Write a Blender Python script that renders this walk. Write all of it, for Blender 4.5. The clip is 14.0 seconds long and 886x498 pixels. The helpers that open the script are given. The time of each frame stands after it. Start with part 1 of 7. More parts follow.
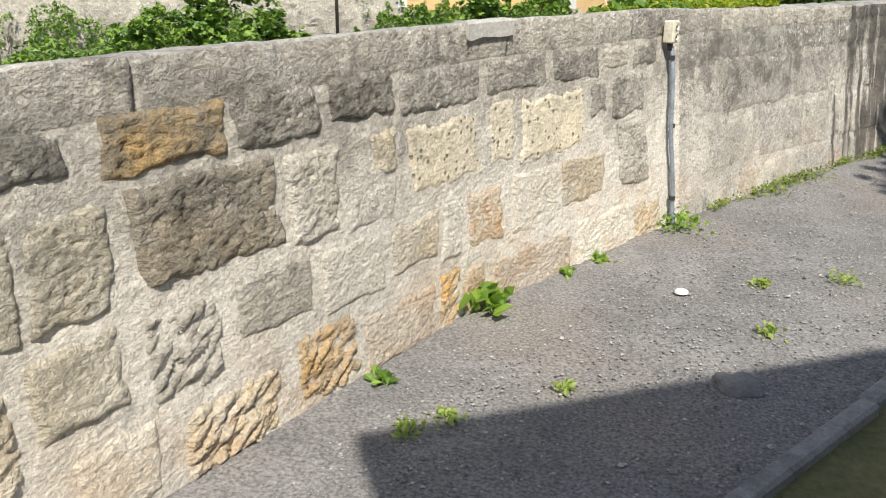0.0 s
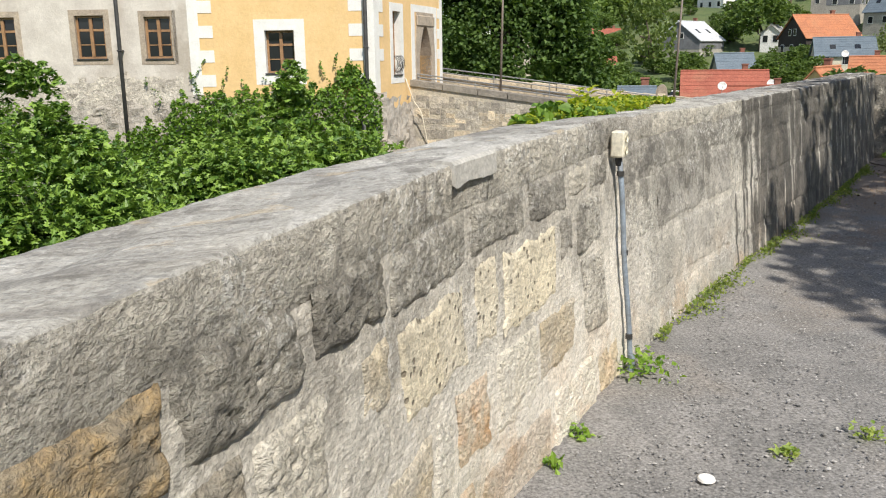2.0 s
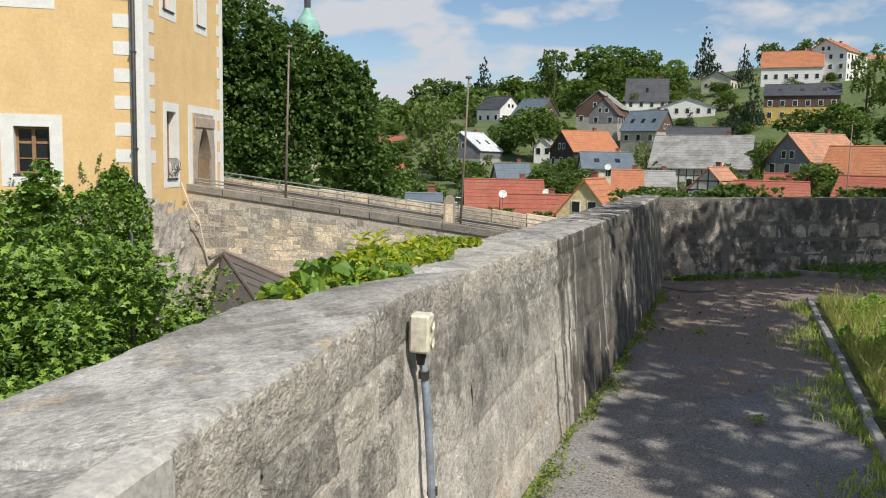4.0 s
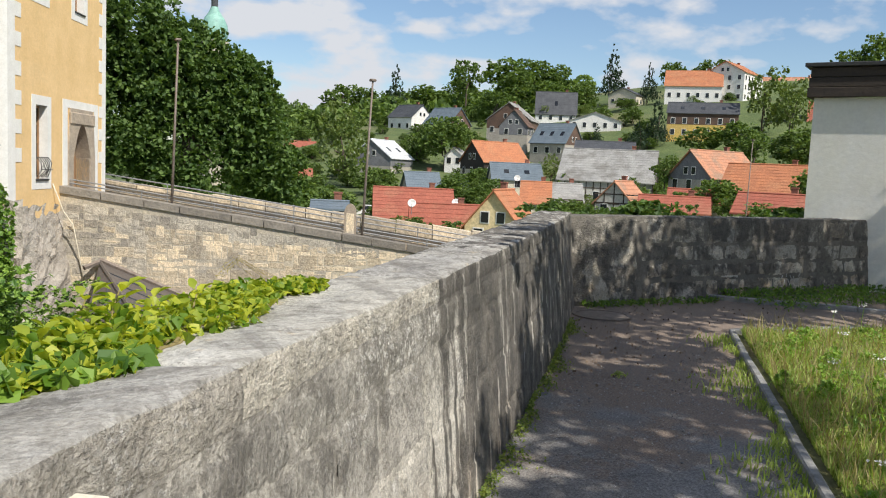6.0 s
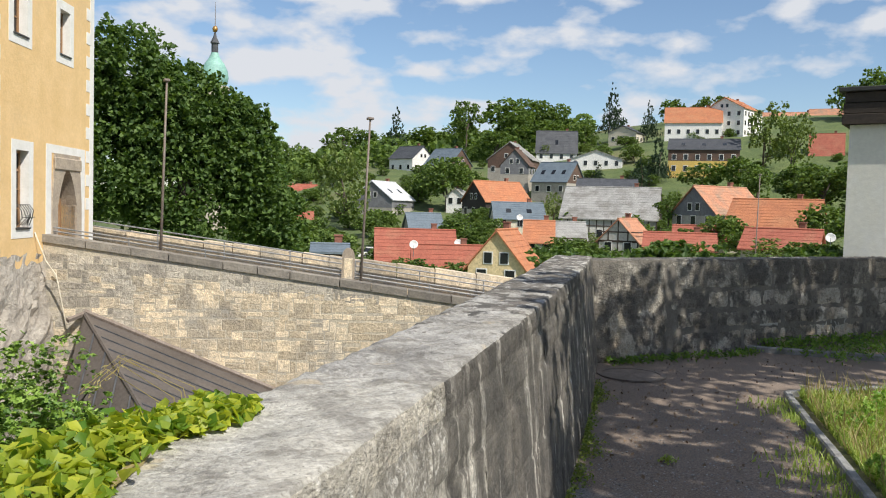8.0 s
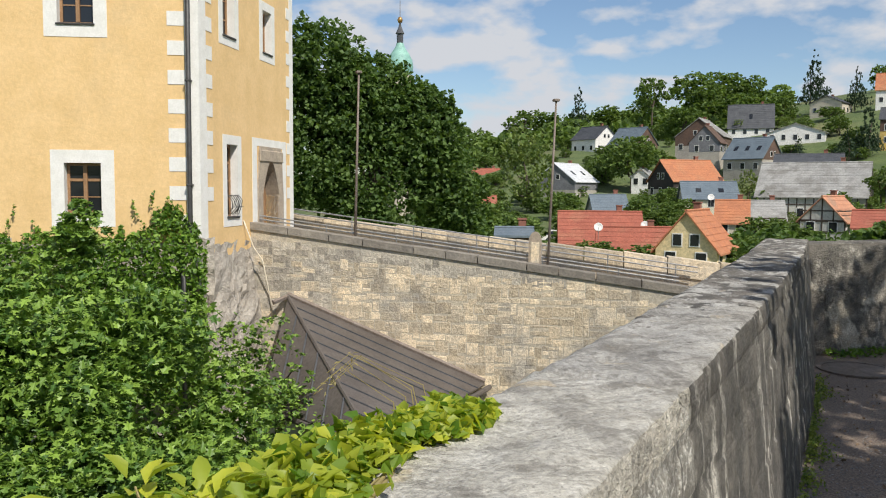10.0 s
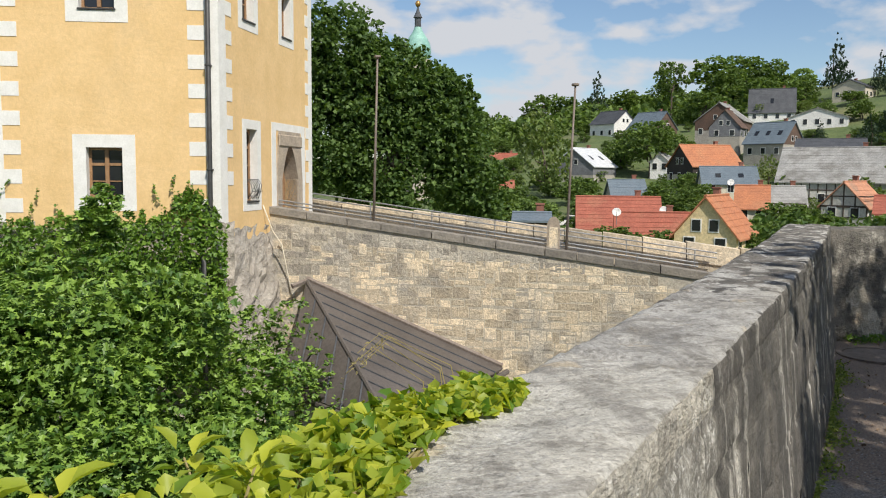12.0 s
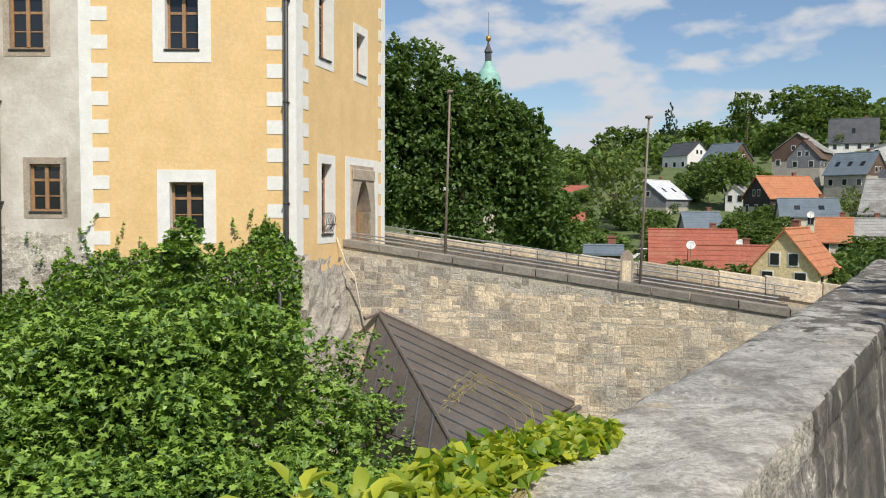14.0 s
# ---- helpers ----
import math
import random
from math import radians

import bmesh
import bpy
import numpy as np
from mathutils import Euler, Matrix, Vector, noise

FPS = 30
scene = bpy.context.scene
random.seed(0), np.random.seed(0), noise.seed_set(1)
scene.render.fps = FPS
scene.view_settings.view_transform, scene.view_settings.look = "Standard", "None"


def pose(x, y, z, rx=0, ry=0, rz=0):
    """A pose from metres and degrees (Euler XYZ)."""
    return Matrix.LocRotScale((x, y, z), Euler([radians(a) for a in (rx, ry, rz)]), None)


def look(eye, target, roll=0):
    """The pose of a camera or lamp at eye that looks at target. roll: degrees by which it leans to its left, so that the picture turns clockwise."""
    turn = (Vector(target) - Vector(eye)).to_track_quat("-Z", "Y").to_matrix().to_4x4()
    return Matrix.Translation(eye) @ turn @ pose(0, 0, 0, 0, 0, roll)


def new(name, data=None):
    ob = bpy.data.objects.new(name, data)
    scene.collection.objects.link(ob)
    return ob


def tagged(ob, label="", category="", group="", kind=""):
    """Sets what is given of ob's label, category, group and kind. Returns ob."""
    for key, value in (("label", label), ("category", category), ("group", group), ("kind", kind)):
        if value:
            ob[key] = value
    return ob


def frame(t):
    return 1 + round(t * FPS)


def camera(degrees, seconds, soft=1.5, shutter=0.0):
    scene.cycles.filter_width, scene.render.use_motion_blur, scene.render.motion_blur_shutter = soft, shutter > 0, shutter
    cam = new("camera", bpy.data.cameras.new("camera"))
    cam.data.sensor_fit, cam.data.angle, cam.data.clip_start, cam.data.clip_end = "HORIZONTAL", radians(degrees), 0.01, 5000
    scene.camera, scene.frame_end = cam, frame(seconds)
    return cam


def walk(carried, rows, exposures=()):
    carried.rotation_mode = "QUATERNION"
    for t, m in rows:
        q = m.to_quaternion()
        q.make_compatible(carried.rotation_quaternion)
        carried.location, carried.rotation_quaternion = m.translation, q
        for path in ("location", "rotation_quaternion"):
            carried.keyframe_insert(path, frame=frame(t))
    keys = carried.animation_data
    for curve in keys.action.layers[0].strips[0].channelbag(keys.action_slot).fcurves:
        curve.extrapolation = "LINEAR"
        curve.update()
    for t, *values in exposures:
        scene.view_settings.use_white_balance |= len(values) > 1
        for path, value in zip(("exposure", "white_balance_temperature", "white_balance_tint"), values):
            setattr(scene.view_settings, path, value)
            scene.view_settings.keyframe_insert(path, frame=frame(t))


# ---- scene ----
cam = camera(56.4, 14.0, soft=1.1)
PATH = [
    (0, (0.054, -0.032, 1.302), (-0.224, 1.845, 0.67), -0.3),
    (0.5, (-0.243, 0.189, 1.321), (-0.424, 2.079, 0.692), -0.3),
    (1, (-0.449, 0.421, 1.331), (-0.479, 2.318, 0.698), -0.7),
    (1.2, (-0.499, 0.561, 1.359), (-0.492, 2.465, 0.747), -1.0),
    (1.5, (-0.538, 0.736, 1.395), (-0.514, 2.671, 0.893), -1.4),
    (2, (-0.624, 1.093, 1.418), (-0.421, 3.028, 0.957), -0.8),
    (2.5, (-0.657, 1.433, 1.443), (-0.383, 3.372, 1.035), -0.3),
    (3, (-0.515, 1.81, 1.465), (-0.224, 3.748, 1.065), 0.6),
    (3.5, (-0.365, 2.141, 1.519), (0.169, 4.054, 1.284), 1.2),
    (4, (-0.223, 2.478, 1.543), (0.476, 4.339, 1.323), 1.1),
    (4.2, (-0.138, 2.589, 1.534), (0.587, 4.445, 1.362), 1.2),
    (6.3, (0.679, 3.863, 1.557), (1.586, 5.634, 1.354), 2.6),
    (6.5, (0.755, 3.978, 1.568), (1.662, 5.747, 1.354), 2.6),
    (7, (0.892, 4.273, 1.556), (1.798, 6.04, 1.319), 2.4),
    (7.5, (0.981, 4.542, 1.569), (1.885, 6.316, 1.374), 1.8),
    (8, (1.133, 4.842, 1.553), (2.025, 6.63, 1.456), 1.6),
    (8.5, (1.135, 5.013, 1.565), (1.975, 6.825, 1.47), 0.7),
    (9, (1.077, 5.029, 1.576), (1.744, 6.911, 1.464), -0.2),
    (11.3, (1.046, 5.048, 1.556), (1.482, 6.993, 1.384), 0.4),
    (11.5, (1.036, 5.024, 1.561), (1.473, 6.968, 1.383), 0.3),
    (12, (1.022, 5.0, 1.567), (1.461, 6.942, 1.385), 0.4),
    (12.5, (1.018, 4.999, 1.57), (1.455, 6.943, 1.394), 0.5),
    (13, (1.016, 4.998, 1.571), (1.444, 6.944, 1.394), 0.4),
    (13.5, (1.0, 4.986, 1.575), (1.335, 6.952, 1.421), 0.2),
    (14, (0.958, 4.981, 1.587), (1.233, 6.96, 1.482), 0.3),
]
walk(cam, [(t, look(eye, target, roll)) for t, eye, target, roll in PATH],
     exposures=[(0.0, 0.2), (0.5, -0.09), (1.0, 0.12), (2.0, 0.12), (3.0, -0.07), (4.2, -0.1), (6.5, 0.14), (7.5, 0.2), (8.2, 0.06), (9.0, -0.07), (14.0, -0.07)])

# ---- light ----
SUN_EL, SUN_AZ = 48.0, (0.30, -0.95)
world = bpy.data.worlds.new("world")
scene.world = world
world.use_nodes = True
wt = world.node_tree
sky = wt.nodes.new("ShaderNodeTexSky")
sky.sky_type, sky.sun_disc = "NISHITA", False
sky.sun_elevation = radians(SUN_EL)
sky.sun_rotation = math.atan2(SUN_AZ[0], SUN_AZ[1])
sky.air_density, sky.dust_density, sky.ozone_density = 1.0, 0.4, 3.2
# fair-weather clouds, flattened towards the horizon
tc = wt.nodes.new("ShaderNodeTexCoord")
fields = []
for place_, scale_, flat_, detail_, weight in (((0.9, 0.35, 0.16), 3.4, 4.2, 3.0, 0.5), ((0.2, 0.7, 0.4), 13.0, 2.1, 10.0, 0.5)):
    mp = wt.nodes.new("ShaderNodeMapping")
    mp.inputs["Location"].default_value, mp.inputs["Scale"].default_value = place_, (1.0, 1.0, flat_)
    cn = wt.nodes.new("ShaderNodeTexNoise")
    cn.inputs["Scale"].default_value, cn.inputs["Detail"].default_value, cn.inputs["Roughness"].default_value = scale_, detail_, 0.5
    wg = wt.nodes.new("ShaderNodeMath")
    wg.operation, wg.inputs[1].default_value = "MULTIPLY", weight
    wt.links.new(tc.outputs["Generated"], mp.inputs[0])
    wt.links.new(mp.outputs[0], cn.inputs["Vector"])
    wt.links.new(cn.outputs["Fac"], wg.inputs[0])
    fields.append(wg)
both = wt.nodes.new("ShaderNodeMath")
wt.links.new(fields[0].outputs[0], both.inputs[0])
wt.links.new(fields[1].outputs[0], both.inputs[1])
cr = wt.nodes.new("ShaderNodeValToRGB")
cr.color_ramp.elements[0].position, cr.color_ramp.elements[1].position = 0.487, 0.572
cmix = wt.nodes.new("ShaderNodeMix")
cmix.data_type = "RGBA"
cmix.inputs["B"].default_value = (5.7, 5.9, 6.3, 1)
wt.links.new(both.outputs[0], cr.inputs[0])
wt.links.new(cr.outputs[0], cmix.inputs["Factor"])
wt.links.new(sky.outputs[0], cmix.inputs["A"])
wt.links.new(cmix.outputs["Result"], wt.nodes["Background"].inputs[0])
wt.nodes["Background"].inputs[1].default_value = 0.118
sun = new("sun", bpy.data.lights.new("sun", "SUN"))
sun.data.energy, sun.data.angle, sun.data.color = 5.0, radians(0.53), (1.0, 0.95, 0.86)
sun.matrix_world = look((SUN_AZ[0] * 50, SUN_AZ[1] * 50, 50 * math.tan(radians(SUN_EL))), (0, 0, 0))


# ---- materials ----
def material(name, c1, c2, scale=6.0, rough=0.9, bump=0.3, grain=40.0, metal=0.0, c3=None, big=0.7, stretch=(1, 1, 1), vary=0.0, c3_at=0.55, turn=0.0, mottle=0.25, earth=None):
    """Two tones mixed by noise, a third one in large stains, and a fine bump; vary: brightness by object and island."""
    mt = bpy.data.materials.new(name)
    mt.use_nodes = True
    t = mt.node_tree
    n, l = t.nodes, t.links
    bsdf = n["Principled BSDF"]
    bsdf.inputs["Roughness"].default_value, bsdf.inputs["Metallic"].default_value = rough, metal
    co = n.new("ShaderNodeTexCoord")
    st = n.new("ShaderNodeMapping")
    st.inputs["Scale"].default_value = stretch
    tn = n.new("ShaderNodeMapping")
    tn.inputs["Rotation"].default_value = (0, 0, radians(turn))
    l.new(co.outputs["Object"], tn.inputs[0])
    l.new(tn.outputs[0], st.inputs[0])

    def noise_of(sc, detail=6.0, rg=0.6, plain=False):
        t1 = n.new("ShaderNodeTexNoise")
        t1.inputs["Scale"].default_value, t1.inputs["Detail"].default_value, t1.inputs["Roughness"].default_value = sc, detail, rg
        l.new(co.outputs["Object"] if plain else st.outputs[0], t1.inputs["Vector"])
        return t1.outputs["Fac"]

    def ramp(fac, a, b, lo, hi):
        r = n.new("ShaderNodeValToRGB")
        r.color_ramp.elements[0].position, r.color_ramp.elements[1].position = lo, hi
        r.color_ramp.elements[0].color, r.color_ramp.elements[1].color = (*a, 1), (*b, 1)
        l.new(fac, r.inputs[0])
        return r.outputs[0]

    def mix(fac, a, b, mode="MIX"):
        x = n.new("ShaderNodeMix")
        x.data_type, x.blend_type = "RGBA", mode
        if isinstance(fac, float):
            x.inputs["Factor"].default_value = fac
        else:
            l.new(fac, x.inputs["Factor"])
        for sock, v in (("A", a), ("B", b)):
            if isinstance(v, tuple):
                x.inputs[sock].default_value = (*v, 1)
            else:
                l.new(v, x.inputs[sock])
        return x.outputs["Result"]

    col = ramp(noise_of(scale), c1, c2, 0.36, 0.64)
    if c3:
        col = mix(ramp(noise_of(big, 5.0, 0.65), (0, 0, 0), (1, 1, 1), c3_at - 0.06, c3_at + 0.1), col, c3)
    if earth:
        dp = n.new("ShaderNodeVectorMath")
        dp.operation = "DOT_PRODUCT"
        dp.inputs[1].default_value = (0.65, 0.76, 0.0)
        l.new(co.outputs["Object"], dp.inputs[0])
        rg = n.new("ShaderNodeMapRange")
        for k, q in zip(("From Min", "From Max", "To Min", "To Max"), (earth[0], earth[1], -0.28, 0.22)):
            rg.inputs[k].default_value = q
        l.new(dp.outputs["Value"], rg.inputs["Value"])
        ad_ = n.new("ShaderNodeMath")
        l.new(rg.outputs[0], ad_.inputs[0])
        l.new(noise_of(1.6, 8.0, 0.7), ad_.inputs[1])
        col = mix(ramp(ad_.outputs[0], (0, 0, 0), (1, 1, 1), 0.45, 0.58), col, earth[2])
    fine = noise_of(grain, 4.0, 0.7, True)
    col = mix(1.0, col, ramp(fine, (1 - mottle * 1.1,) * 3, (1 + mottle * 0.9,) * 3, 0.3, 0.7), "MULTIPLY")
    if vary:
        ob = n.new("ShaderNodeObjectInfo")
        ge = n.new("ShaderNodeNewGeometry")
        ad = n.new("ShaderNodeMath")
        ad.operation = "ADD"
        l.new(ob.outputs["Random"], ad.inputs[0])
        l.new(ge.outputs["Random Per Island"], ad.inputs[1])
        fr = n.new("ShaderNodeMath")
        fr.operation = "FRACT"
        l.new(ad.outputs[0], fr.inputs[0])
        col = mix(1.0, col, ramp(fr.outputs[0], (1 - vary,) * 3, (1 + vary,) * 3, 0.0, 1.0), "MULTIPLY")
    l.new(col, bsdf.inputs["Base Color"])
    if bump:
        b = n.new("ShaderNodeBump")
        b.inputs["Strength"].default_value, b.inputs["Distance"].default_value = bump, 0.6 / grain
        l.new(fine, b.inputs["Height"])
        l.new(b.outputs[0], bsdf.inputs["Normal"])
    return mt


def leaf_material(name, dark, light, gloss=0.45, through_light=0.35):
    mt = bpy.data.materials.new(name)
    mt.use_nodes = True
    t = mt.node_tree
    n, l = t.nodes, t.links
    bsdf, out = n["Principled BSDF"], n["Material Output"]
    bsdf.inputs["Roughness"].default_value = gloss
    ge = n.new("ShaderNodeNewGeometry")
    r = n.new("ShaderNodeValToRGB")
    r.color_ramp.elements[0].color, r.color_ramp.elements[1].color = (*dark, 1), (*light, 1)
    l.new(ge.outputs["Random Per Island"], r.inputs[0])
    tr = n.new("ShaderNodeBsdfTranslucent")
    br = n.new("ShaderNodeMix")
    br.data_type, br.blend_type = "RGBA", "MULTIPLY"
    br.inputs["Factor"].default_value = 1.0
    br.inputs["B"].default_value = (1.5, 1.5, 0.7, 1)
    l.new(r.outputs[0], br.inputs["A"])
    l.new(br.outputs["Result"], tr.inputs[0])
    ms = n.new("ShaderNodeMixShader")
    ms.inputs[0].default_value = through_light
    l.new(r.outputs[0], bsdf.inputs["Base Color"])
    l.new(bsdf.outputs[0], ms.inputs[1])
    l.new(tr.outputs[0], ms.inputs[2])
    l.new(ms.outputs[0], out.inputs[0])
    return mt


def wall_material(name, c1, c2, lime=0.5, lichen=0.6, pits=0.0, warm=0.5, rough_bump=1.0, high_on=1.0, drip=None, streaks=0.0, fibre=(22.0, 22.0, 34.0), flakes=0.0):
    """Old sandstone masonry: a stone tone, worn limewash, grey lichen that is thickest on the upper courses, warm salts at the foot."""
    mt = bpy.data.materials.new(name)
    mt.use_nodes = True
    t = mt.node_tree
    n, l = t.nodes, t.links
    bsdf = n["Principled BSDF"]
    bsdf.inputs["Roughness"].default_value = 0.95
    co = n.new("ShaderNodeTexCoord")
    xyz = n.new("ShaderNodeSeparateXYZ")
    l.new(co.outputs["Object"], xyz.inputs[0])

    def nz(sc, detail, rg, off):
        mp_ = n.new("ShaderNodeMapping")
        mp_.inputs["Location"].default_value = (off, off * 1.7, off * 0.6)
        l.new(co.outputs["Object"], mp_.inputs[0])
        t1 = n.new("ShaderNodeTexNoise")
        t1.inputs["Scale"].default_value, t1.inputs["Detail"].default_value, t1.inputs["Roughness"].default_value = sc, detail, rg
        l.new(mp_.outputs[0], t1.inputs["Vector"])
        return t1.outputs["Fac"]

    def rng_(v, lo, hi, a, b):
        r = n.new("ShaderNodeMapRange")
        r.interpolation_type = "SMOOTHSTEP"
        for k, q in zip(("From Min", "From Max", "To Min", "To Max"), (lo, hi, a, b)):
            r.inputs[k].default_value = q
        l.new(v, r.inputs["Value"])
        return r.outputs[0]

    def op(kind, a, b):
        m = n.new("ShaderNodeMath")
        m.operation = kind
        for i, q in enumerate((a, b)):
            if isinstance(q, float):
                m.inputs[i].default_value = q
            else:
                l.new(q, m.inputs[i])
        return m.outputs[0]

    def mix(fac, a, b, mode="MIX"):
        x = n.new("ShaderNodeMix")
        x.data_type, x.blend_type = "RGBA", mode
        if isinstance(fac, float):
            x.inputs["Factor"].default_value = fac
        else:
            l.new(fac, x.inputs["Factor"])
        for sock, v in (("A", a), ("B", b)):
            if isinstance(v, tuple):
                x.inputs[sock].default_value = (*v, 1)
            else:
                l.new(v, x.inputs[sock])
        return x.outputs["Result"]

    col = mix(rng_(nz(9.0, 8.0, 0.65, 0.0), 0.35, 0.65, 0.0, 1.0), c1, c2)
    foot = rng_(xyz.outputs["Z"], 0.35, -0.1, 0.0, 1.0)
    col = mix(op("MULTIPLY", op("MULTIPLY", foot, rng_(nz(3.5, 6.0, 0.6, 4.0), 0.4, 0.6, 0.0, 1.0)), warm), col, (0.66, 0.46, 0.29))
    low = rng_(xyz.outputs["Z"], 0.95, 0.45, 0.25, 1.0)
    col = mix(op("MULTIPLY", op("MULTIPLY", low, rng_(nz(2.4, 10.0, 0.68, 8.0), 0.46, 0.58, 0.0, 1.0)), lime), col, (0.88, 0.83, 0.74))
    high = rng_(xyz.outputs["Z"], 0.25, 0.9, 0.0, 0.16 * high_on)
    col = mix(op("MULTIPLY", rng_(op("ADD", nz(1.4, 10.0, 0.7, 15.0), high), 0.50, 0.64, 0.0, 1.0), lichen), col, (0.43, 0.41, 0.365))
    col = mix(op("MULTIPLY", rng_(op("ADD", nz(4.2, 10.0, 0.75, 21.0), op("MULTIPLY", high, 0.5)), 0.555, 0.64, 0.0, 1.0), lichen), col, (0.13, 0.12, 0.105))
    if flakes:
        patch = op("MULTIPLY", rng_(nz(2.6, 5.0, 0.6, 61.0), 0.49, 0.60, 0.15, 1.0), rng_(nz(46.0, 6.0, 0.7, 67.0), 0.50, 0.60, 0.0, flakes))
        col = mix(patch, col, (0.86, 0.84, 0.80))
        col = mix(rng_(nz(30.0, 8.0, 0.75, 71.0), 0.56, 0.66, 0.0, 0.6 * flakes), col, (0.16, 0.15, 0.135))
    if drip or streaks:
        def band(sx, sz, off):
            m2 = n.new("ShaderNodeMapping")
            m2.inputs["Location"].default_value = (off, off, 0.0)
            m2.inputs["Scale"].default_value = (sx, sx, sz)
            l.new(co.outputs["Object"], m2.inputs[0])
            t2 = n.new("ShaderNodeTexNoise")
            t2.inputs["Scale"].default_value, t2.inputs["Detail"].default_value, t2.inputs["Roughness"].default_value = 1.0, 6.0, 0.6
            l.new(m2.outputs[0], t2.inputs["Vector"])
            return t2.outputs["Fac"]
    if streaks:
        tq = n.new("ShaderNodeMapping")
        tq.inputs["Rotation"].default_value = (0, 0, radians(25))
        tq.inputs["Scale"].default_value = (1.6, 9.0, 2.0)
        l.new(co.outputs["Object"], tq.inputs[0])
        ts = n.new("ShaderNodeTexNoise")
        ts.inputs["Scale"].default_value, ts.inputs["Detail"].default_value, ts.inputs["Roughness"].default_value = 1.0, 9.0, 0.68
        l.new(tq.outputs[0], ts.inputs["Vector"])
        col = mix(rng_(ts.outputs["Fac"], 0.50, 0.61, 0.0, streaks), col, (0.17, 0.155, 0.135))
        la = n.new("ShaderNodeMapping")
        la.inputs["Rotation"].default_value, la.inputs["Scale"].default_value = (0, 0, radians(25)), (6.5, 1.1, 2.0)
        l.new(co.outputs["Object"], la.inputs[0])
        ln = n.new("ShaderNodeTexNoise")
        ln.inputs["Scale"].default_value, ln.inputs["Detail"].default_value, ln.inputs["Roughness"].default_value = 1.0, 9.0, 0.66
        l.new(la.outputs[0], ln.inputs["Vector"])
        col = mix(rng_(ln.outputs["Fac"], 0.53, 0.62, 0.0, 0.45), col, (0.70, 0.685, 0.65))
        col = mix(rng_(ln.outputs["Fac"], 0.46, 0.38, 0.0, 0.5), col, (0.20, 0.19, 0.175))
        col = mix(rng_(nz(5.5, 6.0, 0.6, 51.0), 0.60, 0.66, 0.0, 0.35), col, (0.62, 0.48, 0.28))
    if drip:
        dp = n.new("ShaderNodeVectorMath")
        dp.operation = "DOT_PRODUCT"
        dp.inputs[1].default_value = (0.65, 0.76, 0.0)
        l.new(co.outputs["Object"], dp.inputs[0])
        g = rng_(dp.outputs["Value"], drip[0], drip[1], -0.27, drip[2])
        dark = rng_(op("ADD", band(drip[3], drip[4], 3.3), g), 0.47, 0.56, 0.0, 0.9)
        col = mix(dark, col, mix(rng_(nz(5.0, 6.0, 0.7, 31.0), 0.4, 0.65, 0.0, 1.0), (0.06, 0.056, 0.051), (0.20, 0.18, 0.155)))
    grain = nz(70.0, 5.0, 0.75, 2.0)
    col = mix(1.0, col, mix(rng_(grain, 0.3, 0.7, 0.0, 1.0), (0.74, 0.73, 0.72), (1.2, 1.2, 1.2)), "MULTIPLY")
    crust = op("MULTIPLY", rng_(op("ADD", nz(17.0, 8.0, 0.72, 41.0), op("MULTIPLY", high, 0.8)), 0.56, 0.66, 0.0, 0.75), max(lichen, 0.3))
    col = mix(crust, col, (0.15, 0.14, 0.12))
    ob_ = n.new("ShaderNodeObjectInfo")
    col = mix(1.0, col, mix(ob_.outputs["Random"], (0.84, 0.83, 0.82), (1.12, 1.11, 1.08)), "MULTIPLY")
    speck = rng_(nz(160.0, 2.0, 0.5, 3.0), 0.64, 0.7, 0.0, 0.55)
    col = mix(speck, col, (0.12, 0.11, 0.10))
    hm = n.new("ShaderNodeMapping")
    hm.inputs["Rotation"].default_value = (radians(25), radians(-20), 0) if fibre[2] > fibre[0] else (0, 0, 0)
    hm.inputs["Scale"].default_value = fibre
    l.new(co.outputs["Object"], hm.inputs[0])
    hn = n.new("ShaderNodeTexNoise")
    hn.inputs["Scale"].default_value, hn.inputs["Detail"].default_value, hn.inputs["Roughness"].default_value = 1.0, 6.0, 0.62
    l.new(hm.outputs[0], hn.inputs["Vector"])
    h = op("ADD", op("MULTIPLY", hn.outputs["Fac"], 1.3), op("MULTIPLY", grain, 0.5))
    if pits:
        vo = n.new("ShaderNodeTexVoronoi")
        vo.inputs["Scale"].default_value = 24.0
        l.new(co.outputs["Object"], vo.inputs["Vector"])
        pit = rng_(vo.outputs["Distance"], 0.16, 0.25, 0.0, 1.0)
        h = op("ADD", op("MULTIPLY", h, 0.5), op("MULTIPLY", pit, pits))
        col = mix(pit, mix(0.8, col, (0.17, 0.14, 0.10)), col)
    l.new(col, bsdf.inputs["Base Color"])
    bm_ = n.new("ShaderNodeBump")
    bm_.inputs["Strength"].default_value, bm_.inputs["Distance"].default_value = rough_bump, 0.034
    l.new(h, bm_.inputs["Height"])
    l.new(bm_.outputs[0], bsdf.inputs["Normal"])
    return mt


